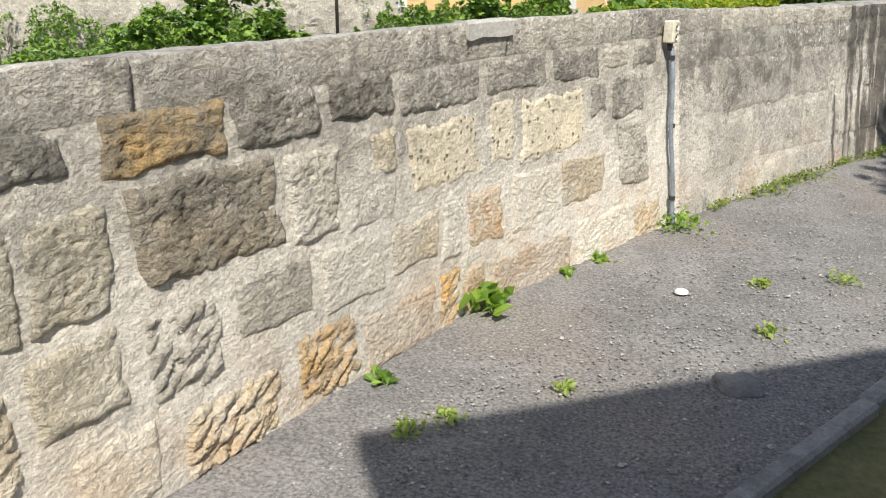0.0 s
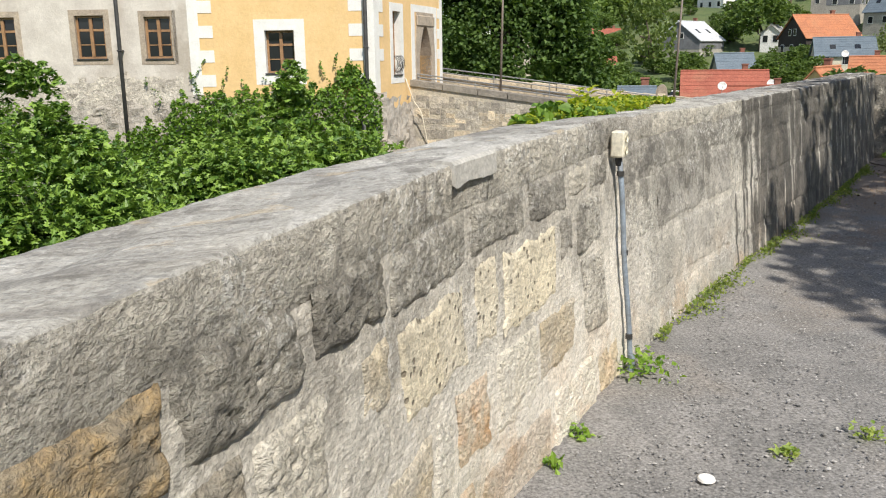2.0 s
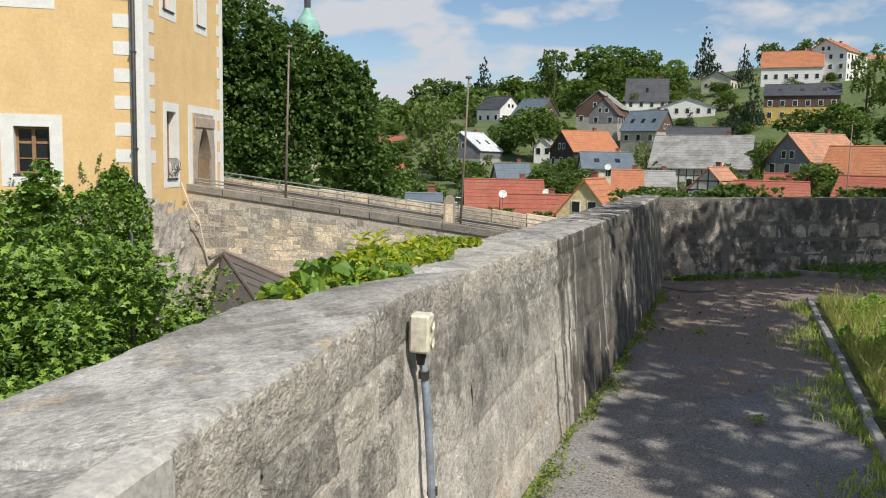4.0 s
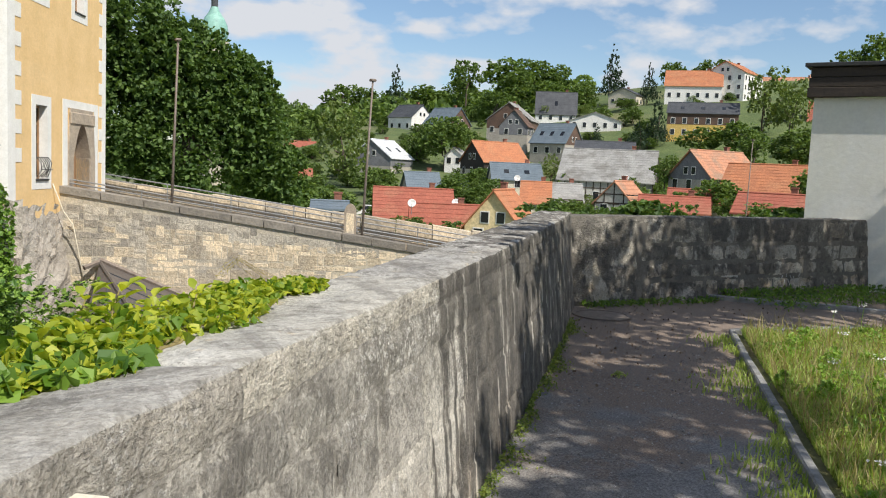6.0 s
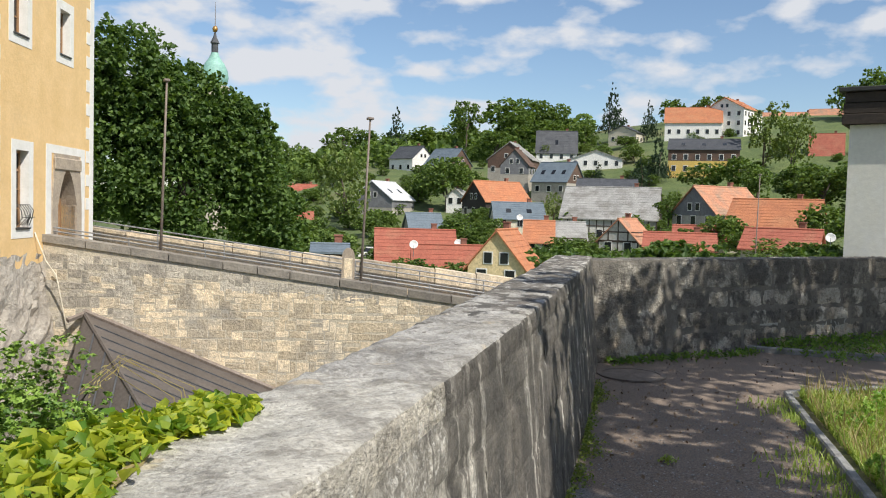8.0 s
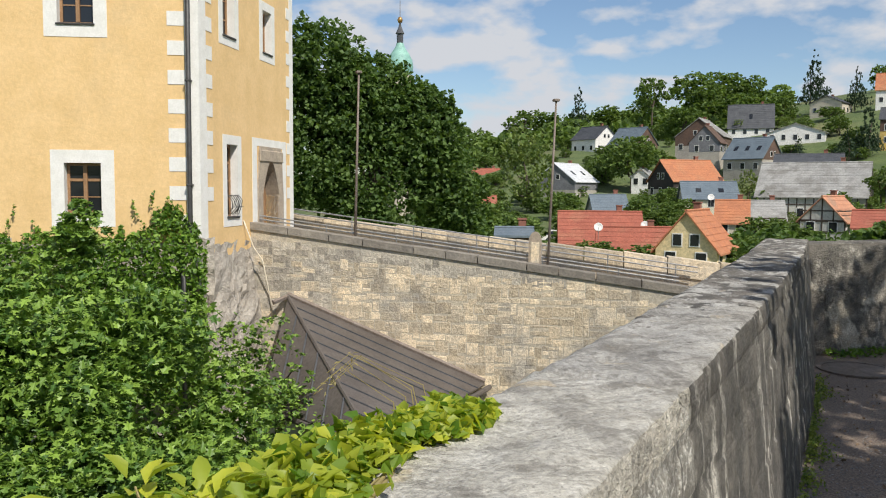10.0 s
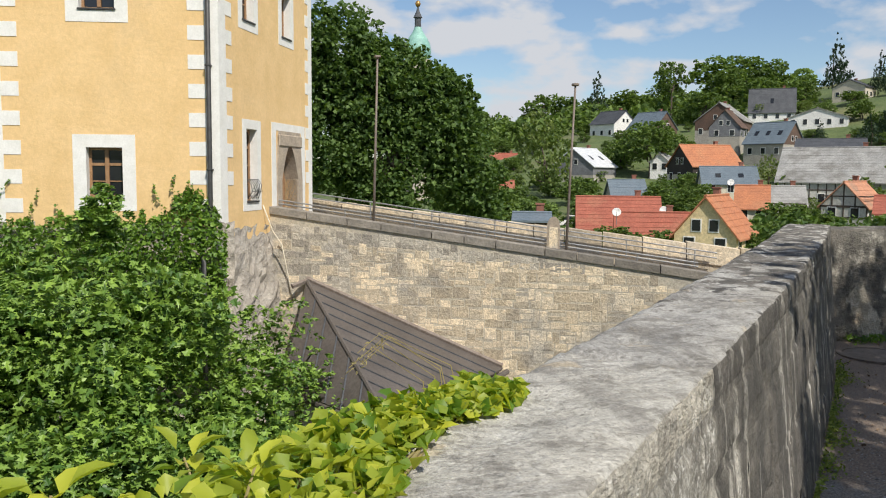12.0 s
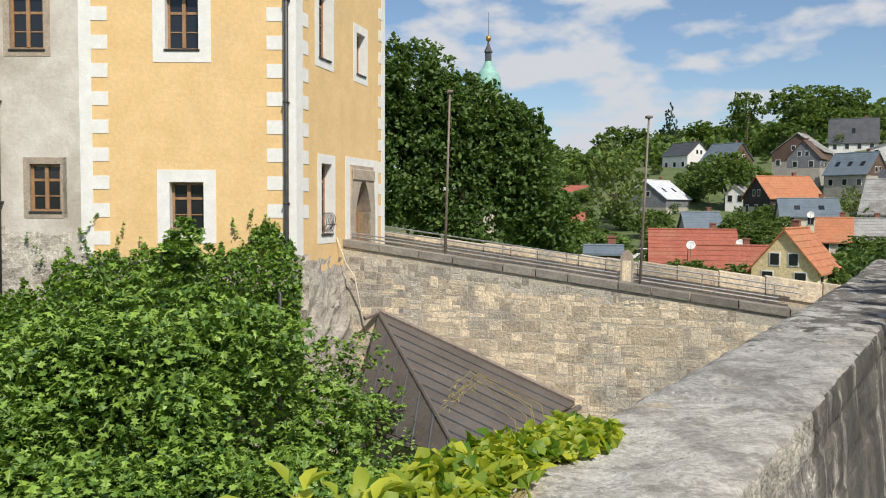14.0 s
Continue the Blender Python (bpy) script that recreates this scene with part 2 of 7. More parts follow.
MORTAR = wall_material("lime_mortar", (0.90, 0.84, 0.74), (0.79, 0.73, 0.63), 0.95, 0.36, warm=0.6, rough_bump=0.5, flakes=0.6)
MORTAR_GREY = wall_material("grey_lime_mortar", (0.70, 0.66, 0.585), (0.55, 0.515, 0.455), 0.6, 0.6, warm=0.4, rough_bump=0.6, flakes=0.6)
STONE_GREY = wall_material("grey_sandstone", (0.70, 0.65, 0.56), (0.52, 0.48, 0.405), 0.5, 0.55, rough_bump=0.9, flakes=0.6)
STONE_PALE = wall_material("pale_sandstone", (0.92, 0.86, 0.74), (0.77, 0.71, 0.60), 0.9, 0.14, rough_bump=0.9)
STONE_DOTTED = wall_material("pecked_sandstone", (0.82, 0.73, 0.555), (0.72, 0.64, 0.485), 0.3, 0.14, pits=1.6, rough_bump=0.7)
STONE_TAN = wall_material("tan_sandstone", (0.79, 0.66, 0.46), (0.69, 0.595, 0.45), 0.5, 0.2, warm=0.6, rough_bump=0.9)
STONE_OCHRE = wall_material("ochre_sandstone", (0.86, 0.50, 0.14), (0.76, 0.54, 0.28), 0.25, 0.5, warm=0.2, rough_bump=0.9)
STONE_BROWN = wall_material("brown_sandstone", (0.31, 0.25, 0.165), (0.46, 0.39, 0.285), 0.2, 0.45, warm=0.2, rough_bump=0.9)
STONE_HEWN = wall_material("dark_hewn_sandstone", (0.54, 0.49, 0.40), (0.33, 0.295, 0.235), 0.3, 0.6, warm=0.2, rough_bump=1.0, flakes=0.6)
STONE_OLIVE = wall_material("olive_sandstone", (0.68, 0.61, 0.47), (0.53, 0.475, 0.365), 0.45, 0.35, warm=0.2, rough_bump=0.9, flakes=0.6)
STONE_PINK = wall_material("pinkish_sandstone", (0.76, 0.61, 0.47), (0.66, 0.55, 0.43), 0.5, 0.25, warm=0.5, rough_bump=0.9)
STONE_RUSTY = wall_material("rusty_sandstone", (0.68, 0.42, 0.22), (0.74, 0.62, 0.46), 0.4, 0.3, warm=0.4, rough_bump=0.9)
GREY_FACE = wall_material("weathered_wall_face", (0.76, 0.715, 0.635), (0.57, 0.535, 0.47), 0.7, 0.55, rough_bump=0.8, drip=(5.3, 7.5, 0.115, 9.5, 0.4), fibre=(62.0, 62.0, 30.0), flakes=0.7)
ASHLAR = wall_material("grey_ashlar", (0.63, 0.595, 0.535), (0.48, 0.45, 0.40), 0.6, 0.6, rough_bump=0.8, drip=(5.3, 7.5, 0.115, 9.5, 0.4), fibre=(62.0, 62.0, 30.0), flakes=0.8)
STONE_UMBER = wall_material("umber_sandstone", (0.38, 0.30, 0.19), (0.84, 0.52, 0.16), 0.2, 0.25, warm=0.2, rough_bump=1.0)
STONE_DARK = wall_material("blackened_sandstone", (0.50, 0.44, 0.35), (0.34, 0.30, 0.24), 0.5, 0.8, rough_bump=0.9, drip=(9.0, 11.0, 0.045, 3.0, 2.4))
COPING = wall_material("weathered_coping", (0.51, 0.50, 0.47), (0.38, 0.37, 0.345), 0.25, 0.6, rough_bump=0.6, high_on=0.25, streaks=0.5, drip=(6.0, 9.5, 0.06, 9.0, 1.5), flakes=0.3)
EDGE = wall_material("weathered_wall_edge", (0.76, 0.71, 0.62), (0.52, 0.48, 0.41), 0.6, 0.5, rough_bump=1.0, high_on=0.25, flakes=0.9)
CEMENT = material("cement_patch", (0.50, 0.48, 0.44), (0.43, 0.41, 0.37), 10.0, 0.9, 0.3, 70.0)
ASPHALT = material("gravelled_asphalt", (0.255, 0.243, 0.232), (0.185, 0.178, 0.171), 3.0, 0.95, 0.4, 75.0, c3=(0.26, 0.23, 0.20), big=0.55, c3_at=0.56, mottle=0.62, earth=(5.6, 11.0, (0.235, 0.182, 0.142)))
SOIL = material("dry_soil", (0.15, 0.15, 0.06), (0.11, 0.115, 0.045), 5.0, 1.0, 0.9, 30.0, c3=(0.20, 0.17, 0.08), big=1.0)
KERB = material("concrete_kerb", (0.31, 0.305, 0.295), (0.21, 0.205, 0.195), 8.0, 0.95, 0.5, 60.0, vary=0.12)
PEBBLE = material("pebbles", (0.20, 0.195, 0.19), (0.38, 0.365, 0.35), 20.0, 0.9, 0.2, 60.0, vary=0.45)
PLASTER_OCHRE = material("ochre_render", (0.80, 0.555, 0.275), (0.73, 0.495, 0.23), 1.3, 0.95, 0.22, 9.0, c3=(0.69, 0.485, 0.25), big=0.35, c3_at=0.6, mottle=0.07)
PLASTER_OLD = material("old_grey_render", (0.66, 0.61, 0.54), (0.54, 0.49, 0.43), 1.6, 0.95, 0.3, 10.0, c3=(0.44, 0.385, 0.32), big=0.45, c3_at=0.56, mottle=0.07)
WHITEWASH = material("white_limewash", (0.82, 0.80, 0.76), (0.74, 0.72, 0.67), 3.0, 0.9, 0.2, 25.0, mottle=0.07)
SANDSTONE_TRIM = material("sandstone_trim", (0.44, 0.36, 0.27), (0.34, 0.28, 0.22), 3.0, 0.9, 0.4, 18.0, vary=0.1)
ROCK = material("bare_rock", (0.50, 0.445, 0.38), (0.33, 0.295, 0.25), 1.2, 0.95, 1.0, 7.0, c3=(0.50, 0.46, 0.40), big=0.8)
RUBBLE = material("rubble_stone", (0.70, 0.57, 0.395), (0.55, 0.465, 0.345), 2.2, 0.95, 0.7, 10.0, c3=(0.38, 0.345, 0.29), big=0.42, vary=0.31, c3_at=0.55, mottle=0.32)
RUBBLE_GREY = material("grey_rubble_stone", (0.50, 0.445, 0.36), (0.36, 0.325, 0.27), 2.2, 0.95, 0.7, 10.0, c3=(0.29, 0.265, 0.23), big=0.5, vary=0.3, c3_at=0.56, mottle=0.32)
RUBBLE_JOINT = material("bridge_mortar", (0.56, 0.49, 0.37), (0.46, 0.405, 0.32), 2.0, 0.95, 0.5, 12.0, c3=(0.36, 0.33, 0.28), big=0.42, c3_at=0.53)
BRIDGE_COPE = material("bridge_coping", (0.19, 0.17, 0.145), (0.27, 0.24, 0.20), 2.0, 0.95, 0.5, 14.0, vary=0.2)
WOOD_FRAME = material("varnished_window_wood", (0.38, 0.22, 0.11), (0.28, 0.155, 0.075), 6.0, 0.5, 0.1, 30.0)
WOOD_DARK = material("dark_boards", (0.055, 0.04, 0.03), (0.035, 0.027, 0.022), 4.0, 0.8, 0.4, 20.0, stretch=(0.3, 1, 4))
METAL_GREY = material("zinc_pipe", (0.09, 0.088, 0.085), (0.06, 0.058, 0.056), 5.0, 0.55, 0.1, 30.0, metal=0.5)
STEEL = material("galvanised_steel", (0.42, 0.42, 0.42), (0.32, 0.32, 0.32), 6.0, 0.45, 0.1, 30.0, metal=0.7)
RUST = material("rusty_steel", (0.20, 0.16, 0.13), (0.26, 0.22, 0.19), 6.0, 0.7, 0.2, 30.0, metal=0.4)
CONDUIT = material("blue_grey_conduit", (0.25, 0.30, 0.36), (0.17, 0.19, 0.21), 9.0, 0.6, 0.2, 60.0)
PLASTIC = material("cream_plastic", (0.74, 0.69, 0.56), (0.68, 0.63, 0.50), 6.0, 0.5, 0.05, 40.0)
# also colours the panels that give window rooms their darkness
BLACK = material("black_rubber_and_room_shade", (0.03, 0.03, 0.03), (0.04, 0.04, 0.04), 6.0, 0.7, 0.1, 40.0)
COPPER_BROWN = material("brown_copper_sheet", (0.13, 0.112, 0.10), (0.17, 0.148, 0.135), 0.9, 0.5, 0.1, 12.0, metal=0.25, vary=0.12)
COPPER_GREEN = material("verdigris_copper", (0.28, 0.50, 0.42), (0.20, 0.38, 0.33), 0.5, 0.6, 0.1, 5.0)
GOLD = material("gilded_ball", (0.60, 0.33, 0.10), (0.5, 0.28, 0.1), 2.0, 0.4, 0.0, 5.0, metal=0.8)
BARK = material("bark", (0.13, 0.10, 0.075), (0.08, 0.065, 0.05), 4.0, 0.95, 0.8, 14.0, stretch=(1, 1, 0.25))
GLASS = bpy.data.materials.new("window_glass")
GLASS.use_nodes = True
GLASS.node_tree.nodes["Principled BSDF"].inputs["Base Color"].default_value = (0.02, 0.022, 0.025, 1)
GLASS.node_tree.nodes["Principled BSDF"].inputs["Roughness"].default_value = 0.06
MEADOW = material("valley_meadow", (0.12, 0.155, 0.05), (0.075, 0.11, 0.035), 0.25, 1.0, 0.5, 1.5, c3=(0.17, 0.16, 0.07), big=0.03, c3_at=0.6)
PLASTER_CREAM = material("cream_render", (0.62, 0.56, 0.44), (0.55, 0.49, 0.39), 0.8, 0.95, 0.1, 5.0, vary=0.15)
PLASTER_YELLOW = material("yellow_render", (0.66, 0.45, 0.12), (0.60, 0.42, 0.14), 0.6, 0.95, 0.1, 5.0)
PLASTER_STRAW = material("straw_render", (0.78, 0.62, 0.35), (0.70, 0.56, 0.32), 0.6, 0.95, 0.1, 5.0)
PLASTER_GREY = material("grey_render", (0.44, 0.40, 0.34), (0.36, 0.33, 0.29), 0.6, 0.95, 0.1, 5.0)
PLASTER_WHITE = material("white_render", (0.80, 0.78, 0.74), (0.74, 0.72, 0.69), 0.6, 0.95, 0.1, 5.0)
TIMBER = material("limed_infill", (0.60, 0.57, 0.51), (0.50, 0.47, 0.42), 0.6, 0.95, 0.1, 5.0)
BOARD_DARK = material("tarred_boards", (0.03, 0.025, 0.022), (0.045, 0.036, 0.03), 0.8, 0.9, 0.1, 5.0)
BOARD_BROWN = material("brown_boards", (0.14, 0.085, 0.06), (0.10, 0.065, 0.05), 0.8, 0.9, 0.1, 5.0)
SLATE_WALL = material("slate_cladding", (0.15, 0.15, 0.16), (0.20, 0.20, 0.21), 1.0, 0.8, 0.1, 5.0)
TILE_RED = material("red_pantiles", (0.38, 0.115, 0.072), (0.30, 0.09, 0.058), 0.8, 0.85, 0.4, 5.0, c3=(0.36, 0.14, 0.085), big=0.35)
TILE_ORANGE = material("orange_tiles", (0.50, 0.195, 0.09), (0.40, 0.155, 0.078), 0.8, 0.85, 0.4, 5.0, c3=(0.45, 0.20, 0.10), big=0.35)
TILE_PINK = material("faded_tiles", (0.54, 0.26, 0.15), (0.44, 0.21, 0.13), 0.8, 0.9, 0.4, 5.0, c3=(0.34, 0.22, 0.15), big=0.4)
SLATE_PALE = material("pale_slates", (0.36, 0.35, 0.33), (0.27, 0.265, 0.25), 0.7, 0.8, 0.4, 5.0, c3=(0.22, 0.21, 0.19), big=0.35)
SLATE_DARK = material("dark_slates", (0.055, 0.058, 0.065), (0.085, 0.088, 0.095), 0.8, 0.6, 0.3, 5.0)
SLATE_BLUE = material("blue_slates", (0.12, 0.155, 0.185), (0.16, 0.195, 0.225), 0.8, 0.6, 0.3, 5.0)
METAL_WHITE = material("pale_metal_roof", (0.68, 0.69, 0.70), (0.58, 0.59, 0.61), 0.6, 0.5, 0.1, 5.0)
LEAF_DEEP = leaf_material("deep_green_leaves", (0.045, 0.095, 0.020), (0.14, 0.22, 0.05), 0.65)
LEAF_BUSH = leaf_material("maple_bush_leaves", (0.05, 0.12, 0.018), (0.26, 0.395, 0.062), 0.5, through_light=0.14)
LEAF_VINE = leaf_material("yellow_green_vine_leaves", (0.09, 0.20, 0.018), (0.50, 0.52, 0.05), 0.5, 0.4)
LEAF_IVY = leaf_material("ivy_leaves", (0.055, 0.13, 0.018), (0.21, 0.34, 0.04), 0.55, 0.25)
LEAF_TREE = leaf_material("tree_leaves", (0.065, 0.12, 0.028), (0.19, 0.27, 0.06), 0.7)
LEAF_BIRCH = leaf_material("willow_leaves", (0.10, 0.15, 0.04), (0.23, 0.29, 0.08))
LEAF_PINE = leaf_material("conifer_needles", (0.018, 0.042, 0.016), (0.040, 0.075, 0.028), 0.6, 0.15)
GRASS = leaf_material("grass_blades", (0.19, 0.30, 0.05), (0.48, 0.54, 0.18), 0.6, 0.4)
WEED = leaf_material("weed_leaves", (0.12, 0.24, 0.03), (0.33, 0.47, 0.08), 0.5, 0.4)
STRAW = leaf_material("dry_stalks", (0.28, 0.22, 0.09), (0.45, 0.38, 0.18), 0.7, 0.3)


# ---- helpers for building ----
def mesh_of(name, verts, faces, mat, smooth=False):
    me = bpy.data.meshes.new(name)
    me.from_pydata(verts, [], faces)
    me.materials.append(mat)
    if smooth:
        me.polygons.foreach_set("use_smooth", [True] * len(me.polygons))
    me.update()
    return me


def thing(name, label, category, group="", kind="", at=None):
    ob = new(name)
    if at is not None:
        ob.matrix_basis = at
    return tagged(ob, label, category, group, kind)


def put(name, me, parent, label="", at=None):
    ob = new(name, me)
    ob.parent = parent
    if at is not None:
        ob.matrix_basis = at
    return tagged(ob, label) if label else ob


def box(x0, y0, z0, x1, y1, z1, bev=0.0):
    """Vertices and faces of a box with chamfered upright and top edges."""
    bm = bmesh.new()
    bmesh.ops.create_cube(bm, size=1.0)
    for v in bm.verts:
        v.co = Vector(((x0 + x1) / 2 + v.co.x * (x1 - x0), (y0 + y1) / 2 + v.co.y * (y1 - y0), (z0 + z1) / 2 + v.co.z * (z1 - z0)))
    if bev:
        bmesh.ops.bevel(bm, geom=bm.edges[:], offset=bev, segments=1, affect="EDGES")
    bm.normal_update()
    bm.verts.index_update()
    vf = [tuple(v.co) for v in bm.verts], [tuple(v.index for v in f.verts) for f in bm.faces]
    bm.free()
    return vf


def join(*parts):
    vs, fs = [], []
    for v, f in parts:
        o = len(vs)
        vs += list(v)
        fs += [tuple(i + o for i in q) for q in f]
    return vs, fs


def tube(pts, r, sides=8, r1=None):
    """A round bar along points, tapering from r to r1."""
    r1 = r if r1 is None else r1
    vs, fs = [], []
    n = len(pts)
    for i, p in enumerate(pts):
        p = Vector(p)
        d = (Vector(pts[min(i + 1, n - 1)]) - Vector(pts[max(i - 1, 0)])).normalized()
        a = d.orthogonal().normalized()
        b = d.cross(a)
        rr = r + (r1 - r) * i / max(n - 1, 1)
        for k in range(sides):
            t = 2 * math.pi * k / sides
            vs.append(tuple(p + (a * math.cos(t) + b * math.sin(t)) * rr))
    for i in range(n - 1):
        for k in range(sides):
            fs.append((i * sides + k, i * sides + (k + 1) % sides, (i + 1) * sides + (k + 1) % sides, (i + 1) * sides + k))
    fs += [tuple(range(sides))[::-1], tuple(range((n - 1) * sides, n * sides))]
    return vs, fs


def lathe(profile, sides=24):
    vs, fs = [], []
    for r, z in profile:
        vs += [(r * math.cos(2 * math.pi * k / sides), r * math.sin(2 * math.pi * k / sides), z) for k in range(sides)]
    for i in range(len(profile) - 1):
        for k in range(sides):
            fs.append((i * sides + k, i * sides + (k + 1) % sides, (i + 1) * sides + (k + 1) % sides, (i + 1) * sides + k))
    return vs, fs


def leaf_verts(centres, size, rng, lobes=False, up=0.35, aspect=0.7):
    """Folded leaves at the centres, turned at random with a bias to face upwards; returns vertices and faces."""
    c = np.asarray(centres, float)
    n = len(c)
    d = rng.normal(size=(n, 3))
    d /= np.linalg.norm(d, axis=1)[:, None]
    nor = rng.normal(size=(n, 3))
    nor[:, 2] = np.abs(nor[:, 2]) + up * 2
    nor -= d * (nor * d).sum(1)[:, None]
    nor /= np.linalg.norm(nor, axis=1)[:, None]
    s = np.cross(nor, d)
    L = size * rng.uniform(0.65, 1.25, n)[:, None]
    W = L * aspect
    f = L * 0.12
    if lobes == "maple":
        outline = ((-0.45, 0.0), (-0.28, 0.52), (-0.02, 0.22), (0.26, 0.5), (0.24, 0.14), (0.62, 0.0))
        right = [c + d * L * a + s * W * b + nor * f * (b > 0) for a, b in outline]
        left = [c + d * L * a - s * W * b + nor * f for a, b in outline[1:5]]
        v = np.stack(right + left, 1).reshape(-1, 3)
        k = (np.arange(n) * 10)[:, None]
        fc = [tuple(q) for q in np.concatenate([k + np.array([[0, 1, 2, 3, 4, 5]]), k + np.array([[0, 5, 9, 8, 7, 6]])])]
    elif lobes:
        v = np.stack([c - d * L * 0.5, c - d * L * 0.22 + s * W * 0.55 + nor * f, c + d * L * 0.12 + s * W * 0.32 + nor * f,
                      c + d * L * 0.55, c + d * L * 0.12 - s * W * 0.32 + nor * f, c - d * L * 0.22 - s * W * 0.55 + nor * f], 1).reshape(-1, 3)
        k = (np.arange(n) * 6)[:, None]
        fc = [tuple(q) for q in np.concatenate([k + np.array([[0, 1, 2, 3]]), k + np.array([[0, 3, 4, 5]])])]
    else:
        v = np.stack([c - d * L * 0.5, c + s * W * 0.5 + nor * f, c + d * L * 0.5, c - s * W * 0.5 + nor * f], 1).reshape(-1, 3)
        k = (np.arange(n) * 4)[:, None]
        fc = [tuple(q) for q in np.concatenate([k + np.array([[0, 1, 2]]), k + np.array([[0, 2, 3]])])]
    return [tuple(p) for p in v], fc


def crown_points(rng, blobs, n, shell=0.5, flat=1.0):
    """Points in the outer part of a set of ellipsoids (x, y, z, rx, ry, rz), in small bunches with gaps between."""
    w = np.array([b[3] * b[4] + b[3] * b[5] for b in blobs])
    pick = rng.choice(len(blobs), n // 7 + 1, p=w / w.sum())
    out = []
    for i in pick:
        b = blobs[i]
        d = rng.normal(size=3)
        d /= np.linalg.norm(d)
        r = rng.uniform(shell, 1.0) ** 0.6 * (1 + 0.16 * math.sin(5 * d[0] + 3 * d[1] + i) * math.cos(4 * d[2] - i))
        p = np.array(b[:3]) + d * r * np.array(b[3:])
        q = rng.normal(size=(7, 3)) * 0.085 * (2 - flat) * np.array(b[3:]).mean()
        q[:, 2] = q[:, 2] * flat - (1 - flat) * 0.55 * np.hypot(q[:, 0], q[:, 1])
        out.append(p + q)
    return np.concatenate(out)[:n]


# ---- the parapet wall ----
TOP_EDGE = [(-2.62, -1.95), (-1.745, 0.35), (-1.055, 1.93), (-0.333, 3.46), (0.62, 5.02), (1.44, 6.08), (2.42, 7.2), (3.72, 8.7), (5.45, 10.75), (6.85, 12.5)]
FAR_EDGE = [(6.72, 12.52), (8.1, 12.66), (16.0, 12.85)]
GROUND_Z, WALL_Z, THICK, BATTER = -0.17, 1.05, 0.45, 0.11


class Line:
    """A wall line in plan: place and outward direction by the length along it."""

    def __init__(self, pts):
        self.p = [Vector(q) for q in pts]
        self.s = [0.0]
        for a, b in zip(self.p, self.p[1:]):
            self.s.append(self.s[-1] + (b - a).length)

    def at(self, s):
        i = 0
        while i < len(self.p) - 2 and s > self.s[i + 1]:
            i += 1
        k = (s - self.s[i]) / (self.s[i + 1] - self.s[i])

        def tangent(j):
            return (self.p[min(j + 1, len(self.p) - 1)] - self.p[max(j - 1, 0)]).normalized()
        d = tangent(i).lerp(tangent(i + 1), min(max(k, 0), 1)).normalized()
        return self.p[i].lerp(self.p[i + 1], k), Vector((d.y, -d.x))


MAIN = Line(TOP_EDGE)
FAR = Line(FAR_EDGE)
S0 = MAIN.s[1]


def ramp01(a, b, x):
    return min(max((x - a) / (b - a), 0.0), 1.0)


def batter_of(line, s):
    """The old stretch stands upright, the later one leans back."""
    return BATTER if line is FAR else 0.012 + 0.098 * ramp01(3.4, 5.2, s - S0)


def rise_of(line, s):
    """How far the top stands over WALL_Z: the old stretch is a little higher."""
    return 0.0 if line is FAR else 0.062 - 0.052 * ramp01(5.1, 6.8, s - S0)


def face_point(line, s, z, out=0.0):
    p, n = line.at(s)
    o = batter_of(line, s) * (WALL_Z - z) / (WALL_Z - GROUND_Z) + out
    return (p.x + n.x * o, p.y + n.y * o, z)


def fbm(x, y, z=0.0, octaves=4):
    return noise.fractal(Vector((x, y, z)), 1.0, 2.1, octaves)


def wall_skin(line, s0, s1, z0, z1, step, seed, amp=0.007):
    ns, nz = int((s1 - s0) / step) + 1, max(int((z1 - z0) / step), 2)
    vs, fs = [], []
    for i in range(ns + 1):
        for j in range(nz + 1):
            s, z = s0 + (s1 - s0) * i / ns, z0 + (z1 - z0) * j / nz
            vs.append(face_point(line, s, z, amp * (fbm(s * 3, z * 3, seed) + 0.6 * fbm(s * 14, z * 14, seed + 9))))
    for i in range(ns):
        for j in range(nz):
            a = i * (nz + 1) + j
            fs.append((a, a + nz + 1, a + nz + 2, a + 1))
    return vs, fs


def wall_stone(line, s0, s1, z0, z1, rough, seed, step=0.0095, proud=0.005, skew=0.0, lines=False):
    """One stone bedded in the mortar: an uneven, rounded outline that sinks into the joint and a rough-hewn face."""
    ns, nz = max(int((s1 - s0) / step), 6), max(int((z1 - z0) / step), 5)
    vs, fs = [], []
    w, h = s1 - s0, z1 - z0
    for i in range(ns + 1):
        for j in range(nz + 1):
            u, v = i / ns, j / nz
            s, z = s0 + w * u + skew * (v - 0.5) * h, z0 + h * v
            edge = min(u * w, (1 - u) * w, v * h, (1 - v) * h) + 0.007 + 0.024 * fbm(s * 8, z * 8, seed, 4)
            k = min(max(edge / 0.034, 0.0), 1.0)
            k = k * k * (3 - 2 * k)
            if lines:
                face = 0.9 * fbm(s * 10 + z * 9, z * 40 - s * 28, seed, 3)
            else:
                dent = ramp01(0.05, 0.42, noise.noise(Vector((s * 34 + z * 40, z * 88 - s * 18, seed))))
                face = 0.3 + 0.35 * fbm(s * 7, z * 7, seed + 3, 3) - 0.32 * dent
            vs.append(face_point(line, s, z, -0.008 + k * (0.008 + proud * 0.4 + 0.85 * rough * face)))
    for i in range(ns):
        for j in range(nz):
            a = i * (nz + 1) + j
            fs.append((a, a + nz + 1, a + nz + 2, a + 1))
    return vs, fs


